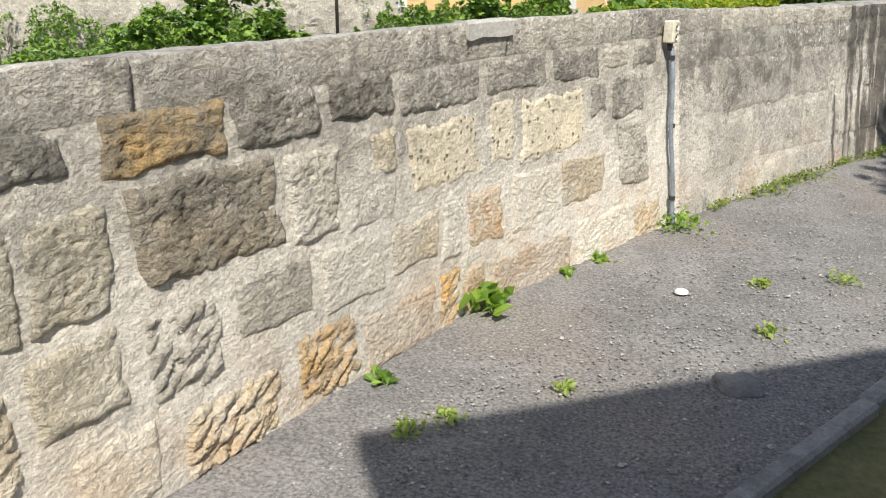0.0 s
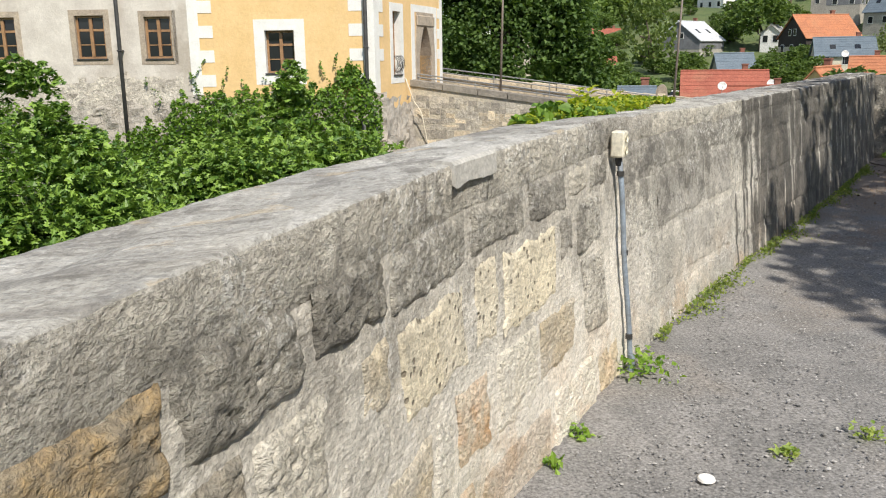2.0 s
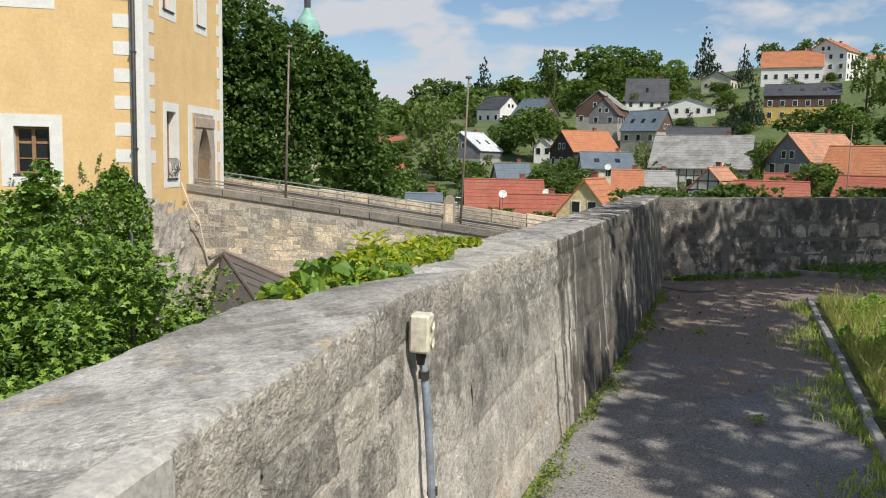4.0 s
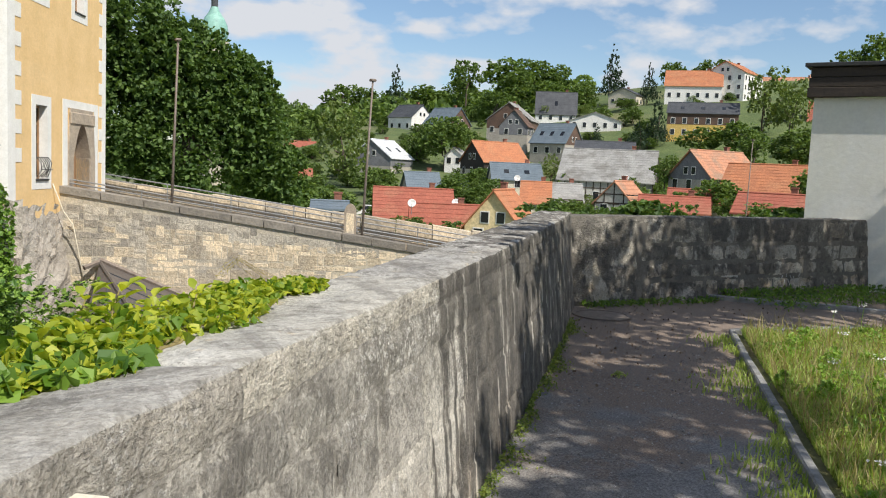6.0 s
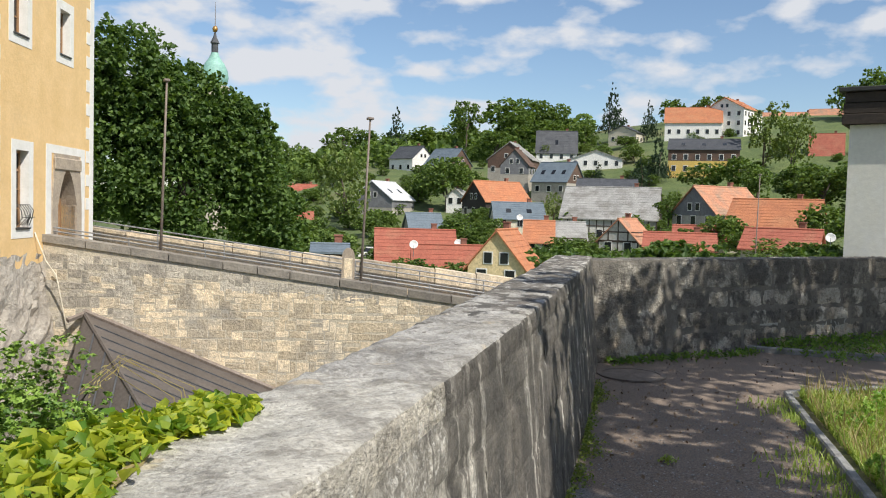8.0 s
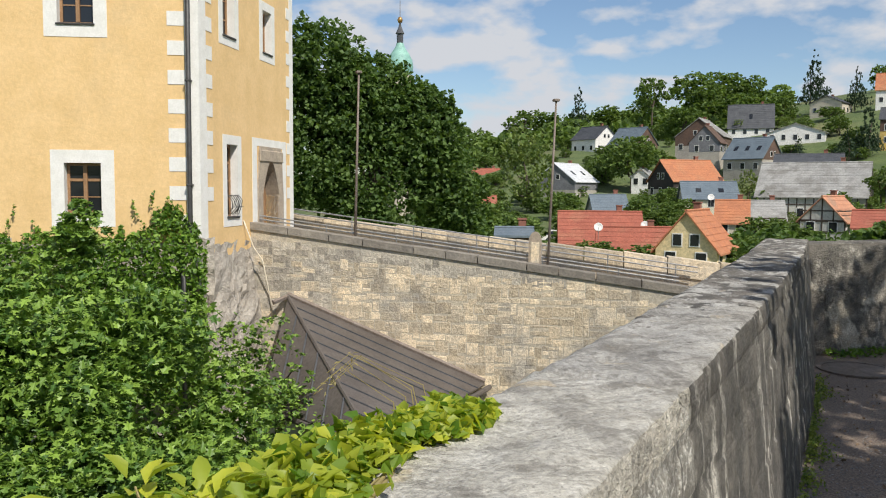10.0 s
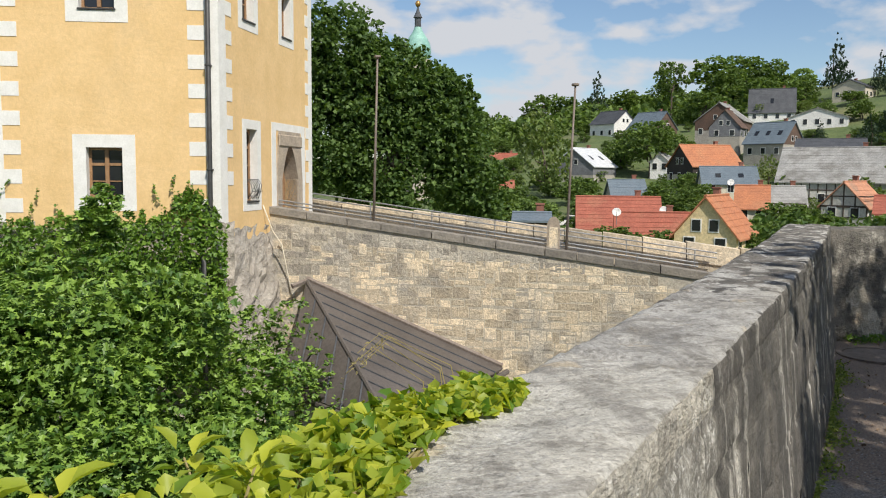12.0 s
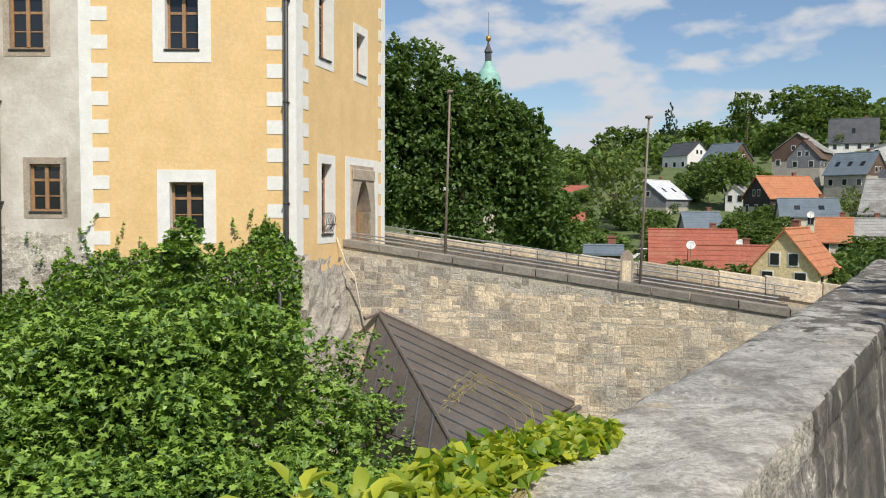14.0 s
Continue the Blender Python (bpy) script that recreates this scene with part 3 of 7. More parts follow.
wall = thing("wall_parapet", "weathered sandstone parapet wall with lime mortar", "wall", kind="structure")


def core_strip(line, s0, s1, z_top, z_bot, inset, n):
    vs, fs = [], []
    for i in range(n + 1):
        p, d = line.at(s0 + (s1 - s0) * i / n)
        for o, z in ((BATTER + inset, z_bot), (inset, z_top), (-THICK - inset, z_top), (-THICK - inset - 0.05, z_bot)):
            vs.append((p.x + d.x * o, p.y + d.y * o, z))
    for i in range(n):
        for k in range(4):
            fs.append((4 * i + k, 4 * i + (k + 1) % 4, 4 * i + 4 + (k + 1) % 4, 4 * i + 4 + k))
    fs += [(0, 1, 2, 3), (4 * n + 3, 4 * n + 2, 4 * n + 1, 4 * n)]
    return vs, fs


END = MAIN.s[-1]
put("wall_core", mesh_of("wall_core", *core_strip(MAIN, 0.2, END, 0.93, -9.0, -0.03, 60), MORTAR), wall)
put("mortar_face", mesh_of("mortar_face", *wall_skin(MAIN, 0.5, S0 + 5.36, GROUND_Z - 0.08, 0.96, 0.022, 1.0), MORTAR, True), wall)
put("mortar_face", mesh_of("mortar_face", *wall_skin(MAIN, S0 + 5.36, S0 + 6.9, GROUND_Z - 0.08, 0.96, 0.022, 1.0), MORTAR_GREY, True), wall)
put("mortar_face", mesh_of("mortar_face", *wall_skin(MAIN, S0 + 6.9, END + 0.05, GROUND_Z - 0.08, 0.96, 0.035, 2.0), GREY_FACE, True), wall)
# irregular old stones of the first stretch: along, along, low, high, tone
TONES = {"g": STONE_GREY, "p": STONE_PALE, "t": STONE_TAN, "o": STONE_OCHRE, "b": STONE_BROWN, "d": STONE_DOTTED, "h": STONE_HEWN, "v": STONE_OLIVE, "r": STONE_PINK, "q": STONE_RUSTY, "x": STONE_UMBER}
TOP_ROW = [("h", 1.18, 1.55, 0.83, 0.96, 0.030), ("x", 1.63, 2.05, 0.80, 0.97, 0.036), ("h", 2.07, 2.45, 0.80, 0.985, 0.034), ("h", 2.50, 2.86, 0.82, 0.98, 0.038),
           ("g", 2.90, 3.46, 0.79, 0.96, 0.020), ("g", 3.50, 3.98, 0.80, 0.96, 0.016), ("g", 4.02, 4.45, 0.80, 0.96, 0.018), ("p", 4.495, 4.77, 0.825, 0.95, 0.012), ("g", 4.81, 5.10, 0.81, 0.95, 0.014)]
UPPER = [("v", 1.10, 1.36, 0.46, 0.78, 0.026), ("v", 1.39, 1.63, 0.465, 0.76, 0.030), ("b", 1.70, 2.25, 0.475, 0.775, 0.036), ("p", 2.27, 2.54, 0.44, 0.76, 0.036), ("t", 2.69, 2.87, 0.60, 0.765, 0.016),
         ("d", 2.945, 3.46, 0.47, 0.745, 0.004), ("d", 3.525, 3.715, 0.485, 0.772, 0.004), ("d", 3.765, 4.315, 0.468, 0.765, 0.004), ("g", 4.36, 4.54, 0.60, 0.77, 0.016), ("g", 4.58, 4.95, 0.56, 0.79, 0.018), ("p", 2.57, 2.86, 0.42, 0.575, 0.012)]
LOWER = [("v", 1.345, 1.62, 0.185, 0.43, 0.026), ("g", 1.69, 1.97, 0.14, 0.40, 0.028), ("g", 2.02, 2.38, 0.20, 0.425, 0.022), ("p", 2.42, 2.77, 0.15, 0.40, 0.014), ("t", 2.82, 3.135, 0.18, 0.39, 0.014), ("p", 3.17, 3.34, 0.14, 0.40, 0.016), ("q", 3.38, 3.63, 0.135, 0.405, 0.022),
         ("p", 3.69, 4.07, 0.12, 0.425, 0.014), ("t", 4.10, 4.52, 0.17, 0.41, 0.016), ("g", 4.67, 4.98, 0.16, 0.53, 0.018)]
FOOT = [("p", 1.42, 1.70, -0.12, 0.12, 0.018), ("t", 1.78, 2.19, -0.16, 0.075, 0.036), ("o", 2.27, 2.60, -0.13, 0.13, 0.030), ("r", 2.62, 3.11, -0.17, 0.085, 0.022), ("o", 3.14, 3.30, -0.18, 0.085, 0.024), ("q", 3.32, 3.49, -0.18, 0.06, 0.024), ("r", 3.55, 4.20, -0.2, 0.045, 0.022),
        ("p", 4.24, 4.78, -0.21, 0.08, 0.022), ("t", 4.82, 5.14, -0.21, 0.045, 0.026), ("t", 0.80, 1.30, -0.2, 0.38, 0.026)]
for i, (tone, a, b, lo, hi, rg) in enumerate(TOP_ROW + UPPER + LOWER + FOOT):
    # the list's lengths start at the wall's second corner
    put("stone", mesh_of("stone", *wall_stone(MAIN, S0 + a, S0 + b, lo, hi, rg, 11.3 * i, proud=0.016, skew=0.1 * math.sin(i * 2.1), lines=lo < 0.15 and tone in "otg"), TONES[tone], True), wall)
# squarer ashlar beyond the conduit
rng = random.Random(5)
for r, (lo, hi) in enumerate(((-0.22, 0.05), (0.07, 0.42), (0.44, 0.76), (0.78, 0.94))):
    s = S0 + 5.42 + 0.2 * (r % 2)
    while s < S0 + 12.6:
        w = rng.uniform(0.42, 0.85)
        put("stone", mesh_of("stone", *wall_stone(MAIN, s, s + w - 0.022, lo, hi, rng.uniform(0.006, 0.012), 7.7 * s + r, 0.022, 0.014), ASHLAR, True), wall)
        s += w


COPE_POINTS = 16


def coping_slab(line, s0, s1, seed):
    """A weathered top slab: chipped front edge, gently hollowed top."""
    n, prof = max(int((s1 - s0) / 0.02), 4), [(0.0, 0.90), (0.0, 0.94), (0.002, 0.985), (0.001, 1.030), (-0.003, 1.046), (-0.012, 1.053)] + [(-0.07 - 0.043 * k, 1.05 + 0.004 * math.sin(k)) for k in range(1, 8)] + [(-0.41, 1.045), (-0.445, 1.02), (-0.46, 0.90)]
    vs, fs = [], []
    m = len(prof)
    for i in range(n + 1):
        s = s0 + (s1 - s0) * i / n
        p, d = line.at(s)
        e = min(i, n - i) / n * (s1 - s0)
        drop = 0.012 * max(0.0, 1 - e / 0.025)
        for k, (o, z) in enumerate(prof):
            chip = 0.008 * fbm(s * 6, o * 8 + z * 9, 3.0) + 0.011 * fbm(s * 26, o * 20 + z * 24, 5.0)
            top = k > 4
            oo = o + (0 if top or k < 2 else chip) - (0.004 if k == 1 else 0.035 if k == 0 else 0)
            zz = z + (0.007 * fbm(s * 3.2, o * 10, 2.0) + 0.007 * fbm(s * 12, o * 5, 1.0) * (0.5 + (s > S0 + 7)) - drop if top else (chip * 0.5 if k > 2 else 0)) - 0.012 * max(0.0, fbm(s * 4.3, 0, 3.0)) * (1 if k in (3, 4, 5) else 0)
            oo += batter_of(line, s) * (WALL_Z - zz) / (WALL_Z - GROUND_Z) if k < 5 else 0
            zz += rise_of(line, s) if k > 1 else 0.0
            if top and line is MAIN:
                old = 1 - ramp01(5.1, 6.8, s - S0)
                zz += 0.13 * oo * old
                oo *= 1 + 0.3 * old
            vs.append((p.x + d.x * oo, p.y + d.y * oo, zz))
    for i in range(n):
        for k in range(m - 1):
            a = i * m + k
            fs.append((a, a + m, a + m + 1, a + 1))
    fs += [tuple(range(m))[::-1][::-1], tuple(range(n * m, n * m + m))[::-1]]
    return vs, fs


cuts = [0.4]
while cuts[-1] < END - 0.3:
    cuts.append(min(cuts[-1] + rng.uniform(1.0, 1.9), END + 0.05))
for a, b in zip(cuts, cuts[1:]):
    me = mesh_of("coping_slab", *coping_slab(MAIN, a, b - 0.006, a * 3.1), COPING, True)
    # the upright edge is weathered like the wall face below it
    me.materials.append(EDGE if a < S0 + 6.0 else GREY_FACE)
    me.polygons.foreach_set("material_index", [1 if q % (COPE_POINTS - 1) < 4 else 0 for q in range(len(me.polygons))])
    put("coping_slab", me, wall)


def cement_repair():
    vs, fs = [], []
    for i in range(13):
        s = S0 + 3.355 + 0.33 * i / 12
        for o, z in ((0.020, 1.048 + 0.012 * fbm(s * 9, 1)), (0.016, 1.108), (0.004, 1.119), (-0.05 + 0.02 * fbm(s * 8, 4), 1.120), (-0.07, 1.10)):
            p, d = MAIN.at(s)
            vs.append((p.x + d.x * o, p.y + d.y * o, z + 0.003 * fbm(s * 20, o * 20)))
    for i in range(12):
        for k in range(4):
            fs.append((5 * i + k, 5 * i + 5 + k, 5 * i + 6 + k, 5 * i + 1 + k))
    fs += [(0, 1, 2, 3, 4), (64, 63, 62, 61, 60)]
    return vs, fs


put("cement_patch", mesh_of("cement_patch", *cement_repair(), CEMENT), wall, "smooth grey cement repair on the edge")

# the far wall, blackened ashlar
far = thing("wall_far", "blackened squared-stone parapet wall with pale stains", "wall", kind="structure")
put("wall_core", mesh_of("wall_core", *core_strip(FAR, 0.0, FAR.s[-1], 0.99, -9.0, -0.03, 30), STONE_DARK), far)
put("mortar_face", mesh_of("mortar_face", *wall_skin(FAR, 0.0, FAR.s[-1], GROUND_Z - 0.08, 1.0, 0.06, 6.0), material("grimy_mortar", (0.20, 0.18, 0.15), (0.12, 0.11, 0.095), 3.0, 0.95, 0.6, 40.0), True), far)
for r, (lo, hi) in enumerate(((-0.2, 0.12), (0.14, 0.36), (0.38, 0.62), (0.64, 1.0))):
    s = 1.42 + 0.1 * (r % 2)
    while s < FAR.s[-1] - 0.4:
        w = rng.uniform(0.32, 0.75)
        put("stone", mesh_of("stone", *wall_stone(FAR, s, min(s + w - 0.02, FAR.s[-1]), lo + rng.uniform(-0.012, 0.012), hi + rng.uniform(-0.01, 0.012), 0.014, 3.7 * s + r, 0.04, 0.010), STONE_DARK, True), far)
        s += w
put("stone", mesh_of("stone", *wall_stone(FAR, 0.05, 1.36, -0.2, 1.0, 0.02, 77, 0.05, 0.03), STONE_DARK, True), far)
s = 0.0
while s < FAR.s[-1] - 0.3:
    w = rng.uniform(0.7, 1.3)
    v, f = coping_slab(FAR, s, min(s + w - 0.008, FAR.s[-1]), 40 + s)
    put("coping_slab", mesh_of("coping_slab", [(x, y, z - 0.04) for x, y, z in v], f, STONE_DARK, True), far)
    s += w

# ---- the terrace floor ----
KERB_A, KERB_B, KERB_C = Vector((-1.4, -0.3)), Vector((7.62, 10.38)), Vector((13.5, 9.4))


def terrace():
    """The walked ground: a gently uneven sheet with a skirt, from the wall's foot to the right."""
    vs, fs = [], []
    n, m = 90, 60
    for i in range(n + 1):
        s = 0.3 + (END - 0.3) * i / n
        p, d = MAIN.at(s)
        for j in range(m + 1):
            o = -0.1 + 24.0 * (j / m) ** 1.8
            e = Vector((d.x, d.y)).lerp(Vector((0.78, -0.62)), min(o / 4, 1)).normalized()
            x, y = p.x + e.x * o, p.y + e.y * o
            vs.append((x, y, GROUND_Z + 0.012 * fbm(x * 0.8, y * 0.8) + 0.02 * max(0, 1 - o / 0.5)))
    for i in range(n):
        for j in range(m):
            a = i * (m + 1) + j
            fs.append((a, a + m + 1, a + m + 2, a + 1))
    a = n * (m + 1)
    o = len(vs)
    # the corner up to the far wall
    for j in range(m + 1):
        x, y, z = vs[a + j]
        vs.append((max(x, 6.7) + 1.2 * (j / m), 12.8 + 0.02 * max(x - 6.7, 0), GROUND_Z))
    for j in range(m):
        fs.append((a + j, o + j, o + j + 1, a + j + 1))
    return vs, fs


tagged(new("ground", mesh_of("ground", *terrace(), ASPHALT, True)), "grey gravelled asphalt path with fine grit", "path", kind="structure")
body = thing("terrace_base", "rubble mass below the terrace path", "retaining wall", kind="structure")
v, f = join(box(-2.2, -14, -10, 26, 0.2, -0.5), box(0.6, 0.0, -10, 26, 5.2, -0.5), box(5.6, 5.0, -10, 26, 12.4, -0.5))
put("fill", mesh_of("fill", v, f, ROCK), body)
tagged(new("ground_behind", mesh_of("ground_behind", *box(-3.2, -14, -0.5, 26, -1.7, -0.19), ASPHALT)), "gravelled ground behind the start of the path", "ground", kind="structure")


def bed_sheet():
    vs, fs = [], []
    n, m = 40, 30
    for i in range(n + 1):
        for j in range(m + 1):
            a = KERB_A.lerp(KERB_B, i / n)
            b = Vector((4.4, -2.6)).lerp(KERB_C, i / n)
            p = a.lerp(b, j / m)
            e = min(i, n - i, j) / 4
            vs.append((p.x, p.y, GROUND_Z + 0.02 + 0.05 * min(e, 1) + 0.02 * fbm(p.x, p.y, 3)))
    for i in range(n):
        for j in range(m):
            a = i * (m + 1) + j
            fs.append((a, a + m + 1, a + m + 2, a + 1))
    return vs, fs


tagged(new("grass_bed", mesh_of("grass_bed", *bed_sheet(), SOIL, True)), "bare soil under the grass bed", "soil", kind="structure")
kerb = thing("kerb", "narrow grey concrete edging beside the grass", "kerb", kind="structure")


def kerb_run(a, b, step):
    d = (b - a).normalized()
    ang = math.degrees(math.atan2(d.y, d.x))
    k, s = 0, 0.0
    while s < (b - a).length - 0.05:
        w = min(step, (b - a).length - s)
        q = a + d * s
        me = mesh_of("kerb_stone", *box(0.004, -0.035, -0.25, w - 0.004, 0.035, 0.075, 0.012), KERB)
        put("kerb_stone", me, kerb, at=pose(q.x, q.y, GROUND_Z + 0.006 * math.sin(k * 2.3), 0, 0, ang + 0.8 * math.sin(k * 1.7)))
        s += w
        k += 1


kerb_run(KERB_A, KERB_B, 0.98)
kerb_run(KERB_B, KERB_C, 0.98)
kerb_run(Vector((9.4, 12.55)), Vector((12.4, 9.6)), 0.98)

# pale marks on the far wall
marks = []
for k in range(9):
    s, z = 4.15 + 0.055 * k, 0.10 + 0.05 * math.sin(k * 2.6)
    marks.append(tube([face_point(FAR, s, z - 0.025, 0.04), face_point(FAR, s + 0.03 * math.sin(k), z + 0.025, 0.04)], 0.006, 4))
put("scrawl", mesh_of("scrawl", *join(*marks), CEMENT), far, "white painted scrawl that cannot be read")
put("lime_stain", mesh_of("lime_stain", *wall_stone(FAR, 2.95, 3.3, 0.13, 0.18, 0.01, 5.0, 0.02, 0.02), CEMENT, True), far)
put("stone", mesh_of("stone", *wall_stone(FAR, 5.35, 5.75, 0.70, 0.98, 0.012, 9.0, 0.04, 0.028), STONE_BROWN, True), far, "reddish brown stone in the top course")

# ---- the castle ----
CORNER = Vector((0.10, 27.72))
FRONT_U, SIDE_U = Vector((0.9907, -0.1361)), Vector((0.397, 0.918))
FRONT_N, SIDE_N = Vector((-0.1361, -0.9907)), Vector((0.918, -0.397))
LEFT, SIDE, EAVES = 6.05, 7.1, 13.5


class Face:
    """A house front: places by the distance along it, the height and the distance out of it."""

    def __init__(self, origin, u, n):
        self.o, self.u, self.n = origin, u, n
        self.m = Matrix(((u.x, -n.x, 0, origin.x), (u.y, -n.y, 0, origin.y), (0, 0, 1, 0), (0, 0, 0, 1)))


FRONT, SIDEF = Face(CORNER, FRONT_U, FRONT_N), Face(CORNER, SIDE_U, SIDE_N)


def pierced(s0, s1, z0, z1, depth, holes):
    """A wall panel with rectangular openings through it; s along, y inwards."""
    ss = sorted({s0, s1, *[h[0] for h in holes], *[h[1] for h in holes]})
    zs = sorted({z0, z1, *[h[2] for h in holes], *[h[3] for h in holes]})
    nz = len(zs)
    vs = [(a, y, c) for y in (0.0, depth) for a in ss for c in zs]
    half = len(ss) * nz

    def solid(i, j):
        if not (0 <= i < len(ss) - 1 and 0 <= j < nz - 1):
            return False
        return not any(h[0] <= ss[i] and ss[i + 1] <= h[1] and h[2] <= zs[j] and zs[j + 1] <= h[3] for h in holes)

    fs = []
    for i in range(len(ss) - 1):
        for j in range(nz - 1):
            if not solid(i, j):
                continue
            k = i * nz + j
            q = (k, k + nz, k + nz + 1, k + 1)
            fs.append(q)
            fs.append(tuple(half + v for v in q[::-1]))
            for (e, f_), (u, w) in (((i - 1, j), (q[3], q[0])), ((i + 1, j), (q[1], q[2])), ((i, j - 1), (q[0], q[1])), ((i, j + 1), (q[2], q[3]))):
                if not solid(e, f_):
                    fs.append((w, u, half + u, half + w))
    return vs, fs


def ring(s0, s1, z0, z1, b, e, depth):
    """A flat surround with its reveal, in one piece."""
    vs = [(s0 - b, -e, z0 - b), (s1 + b, -e, z0 - b), (s1 + b, -e, z1 + b), (s0 - b, -e, z1 + b),
          (s0 + 0.005, -e, z0 + 0.005), (s1 - 0.005, -e, z0 + 0.005), (s1 - 0.005, -e, z1 - 0.005), (s0 + 0.005, -e, z1 - 0.005)]
    vs += [(x, 0.02, z) for x, _, z in vs[:4]] + [(x, depth, z) for x, _, z in vs[4:8]]
    fs = []
    for i in range(4):
        j = (i + 1) % 4
        fs += [(i, j, 4 + j, 4 + i), (i, 8 + i, 8 + j, j), (4 + i, 4 + j, 12 + j, 12 + i)]
    return vs, fs


def window(parent, face, s0, s1, z0, z1, border=None, sill=True, trim=WHITEWASH, cross=2, rows=3, depth=0.28):
    """A casement set back in its opening: surround, wooden frame, glazing bars and panes."""
    vs, fs = ring(s0 + 0.07, s1 - 0.07, z0 + 0.075, z1 - 0.07, 0.07, 0.0, 0.06)
    w = put("window", mesh_of("window_frame", [(x, y + depth - 0.06, z) for x, y, z in vs], fs, WOOD_FRAME), parent)
    put("mullion", mesh_of("mullion", *box((s0 + s1) / 2 - 0.05, depth - 0.08, z0 + 0.08, (s0 + s1) / 2 + 0.05, depth, z1 - 0.07, 0.006), WOOD_FRAME), w)
    for k in range(1, rows):
        e = 0.035 if k == rows - 1 else 0.015
        zc = z0 + (z1 - z0) * k / rows
        put("glazing_bar", mesh_of("glazing_bar", *box(s0 + 0.07, depth - 0.045, zc - e, s1 - 0.07, depth - 0.005, zc + e), WOOD_FRAME), w)
    for k in range(cross):
        a = s0 + 0.06 + (s1 - s0 - 0.12) * k / cross
        put("pane", mesh_of("pane", *box(a, depth - 0.025, z0 + 0.05, a + (s1 - s0 - 0.12) / cross, depth - 0.012, z1 - 0.05), GLASS), w)
    # black panel behind the panes: the room's shade is put in as colour
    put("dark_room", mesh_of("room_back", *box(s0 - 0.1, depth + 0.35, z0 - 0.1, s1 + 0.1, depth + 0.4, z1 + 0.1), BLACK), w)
    if border:
        put("window_surround", mesh_of("window_surround", *ring(s0, s1, z0, z1, border, 0.012, depth - 0.06), trim), parent)
    if sill:
        put("window_sill", mesh_of("window_sill", *box(s0 - 0.03, -0.05, z0 - 0.03, s1 + 0.03, depth - 0.06, z0 + 0.02, 0.008), METAL_GREY if border else SANDSTONE_TRIM), parent)
    return w


castle = thing("castle", "ochre-rendered castle wing with white quoins and casements", "castle", at=FRONT.m)
f_holes = [(-3.43, -2.50, 0.86, 2.19), (-3.50, -2.60, 5.72, 7.25)]
put("wall", mesh_of("wall", *pierced(-LEFT, 0.0, 0.1, EAVES, 0.6, f_holes), PLASTER_OCHRE), castle)
for a, b, c, d in f_holes:
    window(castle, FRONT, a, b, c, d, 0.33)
side_thing = thing("gatehouse", "ochre-rendered side of the castle with a stone portal", "castle", at=SIDEF.m)
s_holes = [(1.66, 2.42, 0.72, 2.80), (1.50, 2.32, 5.80, 7.9), (4.42, 5.18, 5.78, 7.1), (4.25, 5.65, -0.3, 2.5)]
put("wall", mesh_of("wall", *pierced(0.0, SIDE, -0.35, EAVES, 0.6, s_holes), PLASTER_OCHRE), side_thing)
for a, b, c, d in s_holes[:3]:
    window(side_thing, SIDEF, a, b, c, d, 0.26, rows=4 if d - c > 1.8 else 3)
# portal: stone surround with a pointed arch in it
def portal():
    vs, fs = [], []
    w, z0, spring, top = 1.4, -0.3, 1.35, 2.42
    arc = [(4.25, z0), (4.25, spring)]
    for k in range(1, 12):
        t = k / 12
        x = 4.25 + w * t
        zz = spring + (top - spring) * (1 - abs(2 * t - 1) ** 1.8)
        arc.append((x, zz))
    arc += [(5.65, spring), (5.65, z0)]
    outer = [(3.85, z0), (3.85, spring)] + [(3.85 + 2.2 * k / 12, 2.86) for k in range(1, 12)] + [(6.05, spring), (6.05, z0)]
    n = len(arc)
    for y in (-0.05, 0.5):
        vs += [(x, y, z) for x, z in arc] + [(x, y, z) for x, z in outer]
    for i in range(n - 1):
        fs.append((i, i + 1, n + i + 1, n + i))
        fs.append((i, 2 * n + i, 2 * n + i + 1, i + 1))
        fs.append((n + i, n + i + 1, 3 * n + i + 1, 3 * n + i))
    return vs, fs


put("portal", mesh_of("portal", *portal(), SANDSTONE_TRIM), side_thing, "pointed sandstone portal surround")
put("portal_frame", mesh_of("portal_frame", *join(box(3.50, -0.016, -0.3, 3.85, 0.03, 3.1), box(6.05, -0.016, -0.3, 6.38, 0.03, 3.1), box(3.85, -0.016, 2.86, 6.05, 0.03, 3.1)), WHITEWASH), side_thing)
put("lintel", mesh_of("lintel", *box(3.95, -0.09, 2.38, 5.95, -0.03, 2.75, 0.03), SANDSTONE_TRIM), side_thing)
gate = put("door", mesh_of("door", *join(*[box(4.27 + 0.2 * k, 0.42 + 0.01 * (k % 2), -0.3, 4.46 + 0.2 * k, 0.5, 2.4, 0.01) for k in range(7)]), WOOD_FRAME), side_thing, "brown planked gate in the portal")
put("notice", mesh_of("notice", *box(4.3, 0.33, 0.0, 4.7, 0.36, 1.3, 0.004), WHITEWASH), gate, "white board leaning in the gateway")
# window grille
g = []
for k in range(6):
    x = 1.68 + 0.72 * k / 5
    g.append(tube([(x, -0.02, 0.8), (x, -0.16 - 0.06 * math.sin(k), 1.0), (x, -0.14, 1.2), (x, -0.03, 1.35)], 0.012, 5))
g += [tube([(1.68, -0.17, 1.02), (2.04, -0.24, 1.02), (2.40, -0.17, 1.02)], 0.012, 5), tube([(1.68, -0.03, 1.35), (2.40, -0.03, 1.35)], 0.012, 5)]
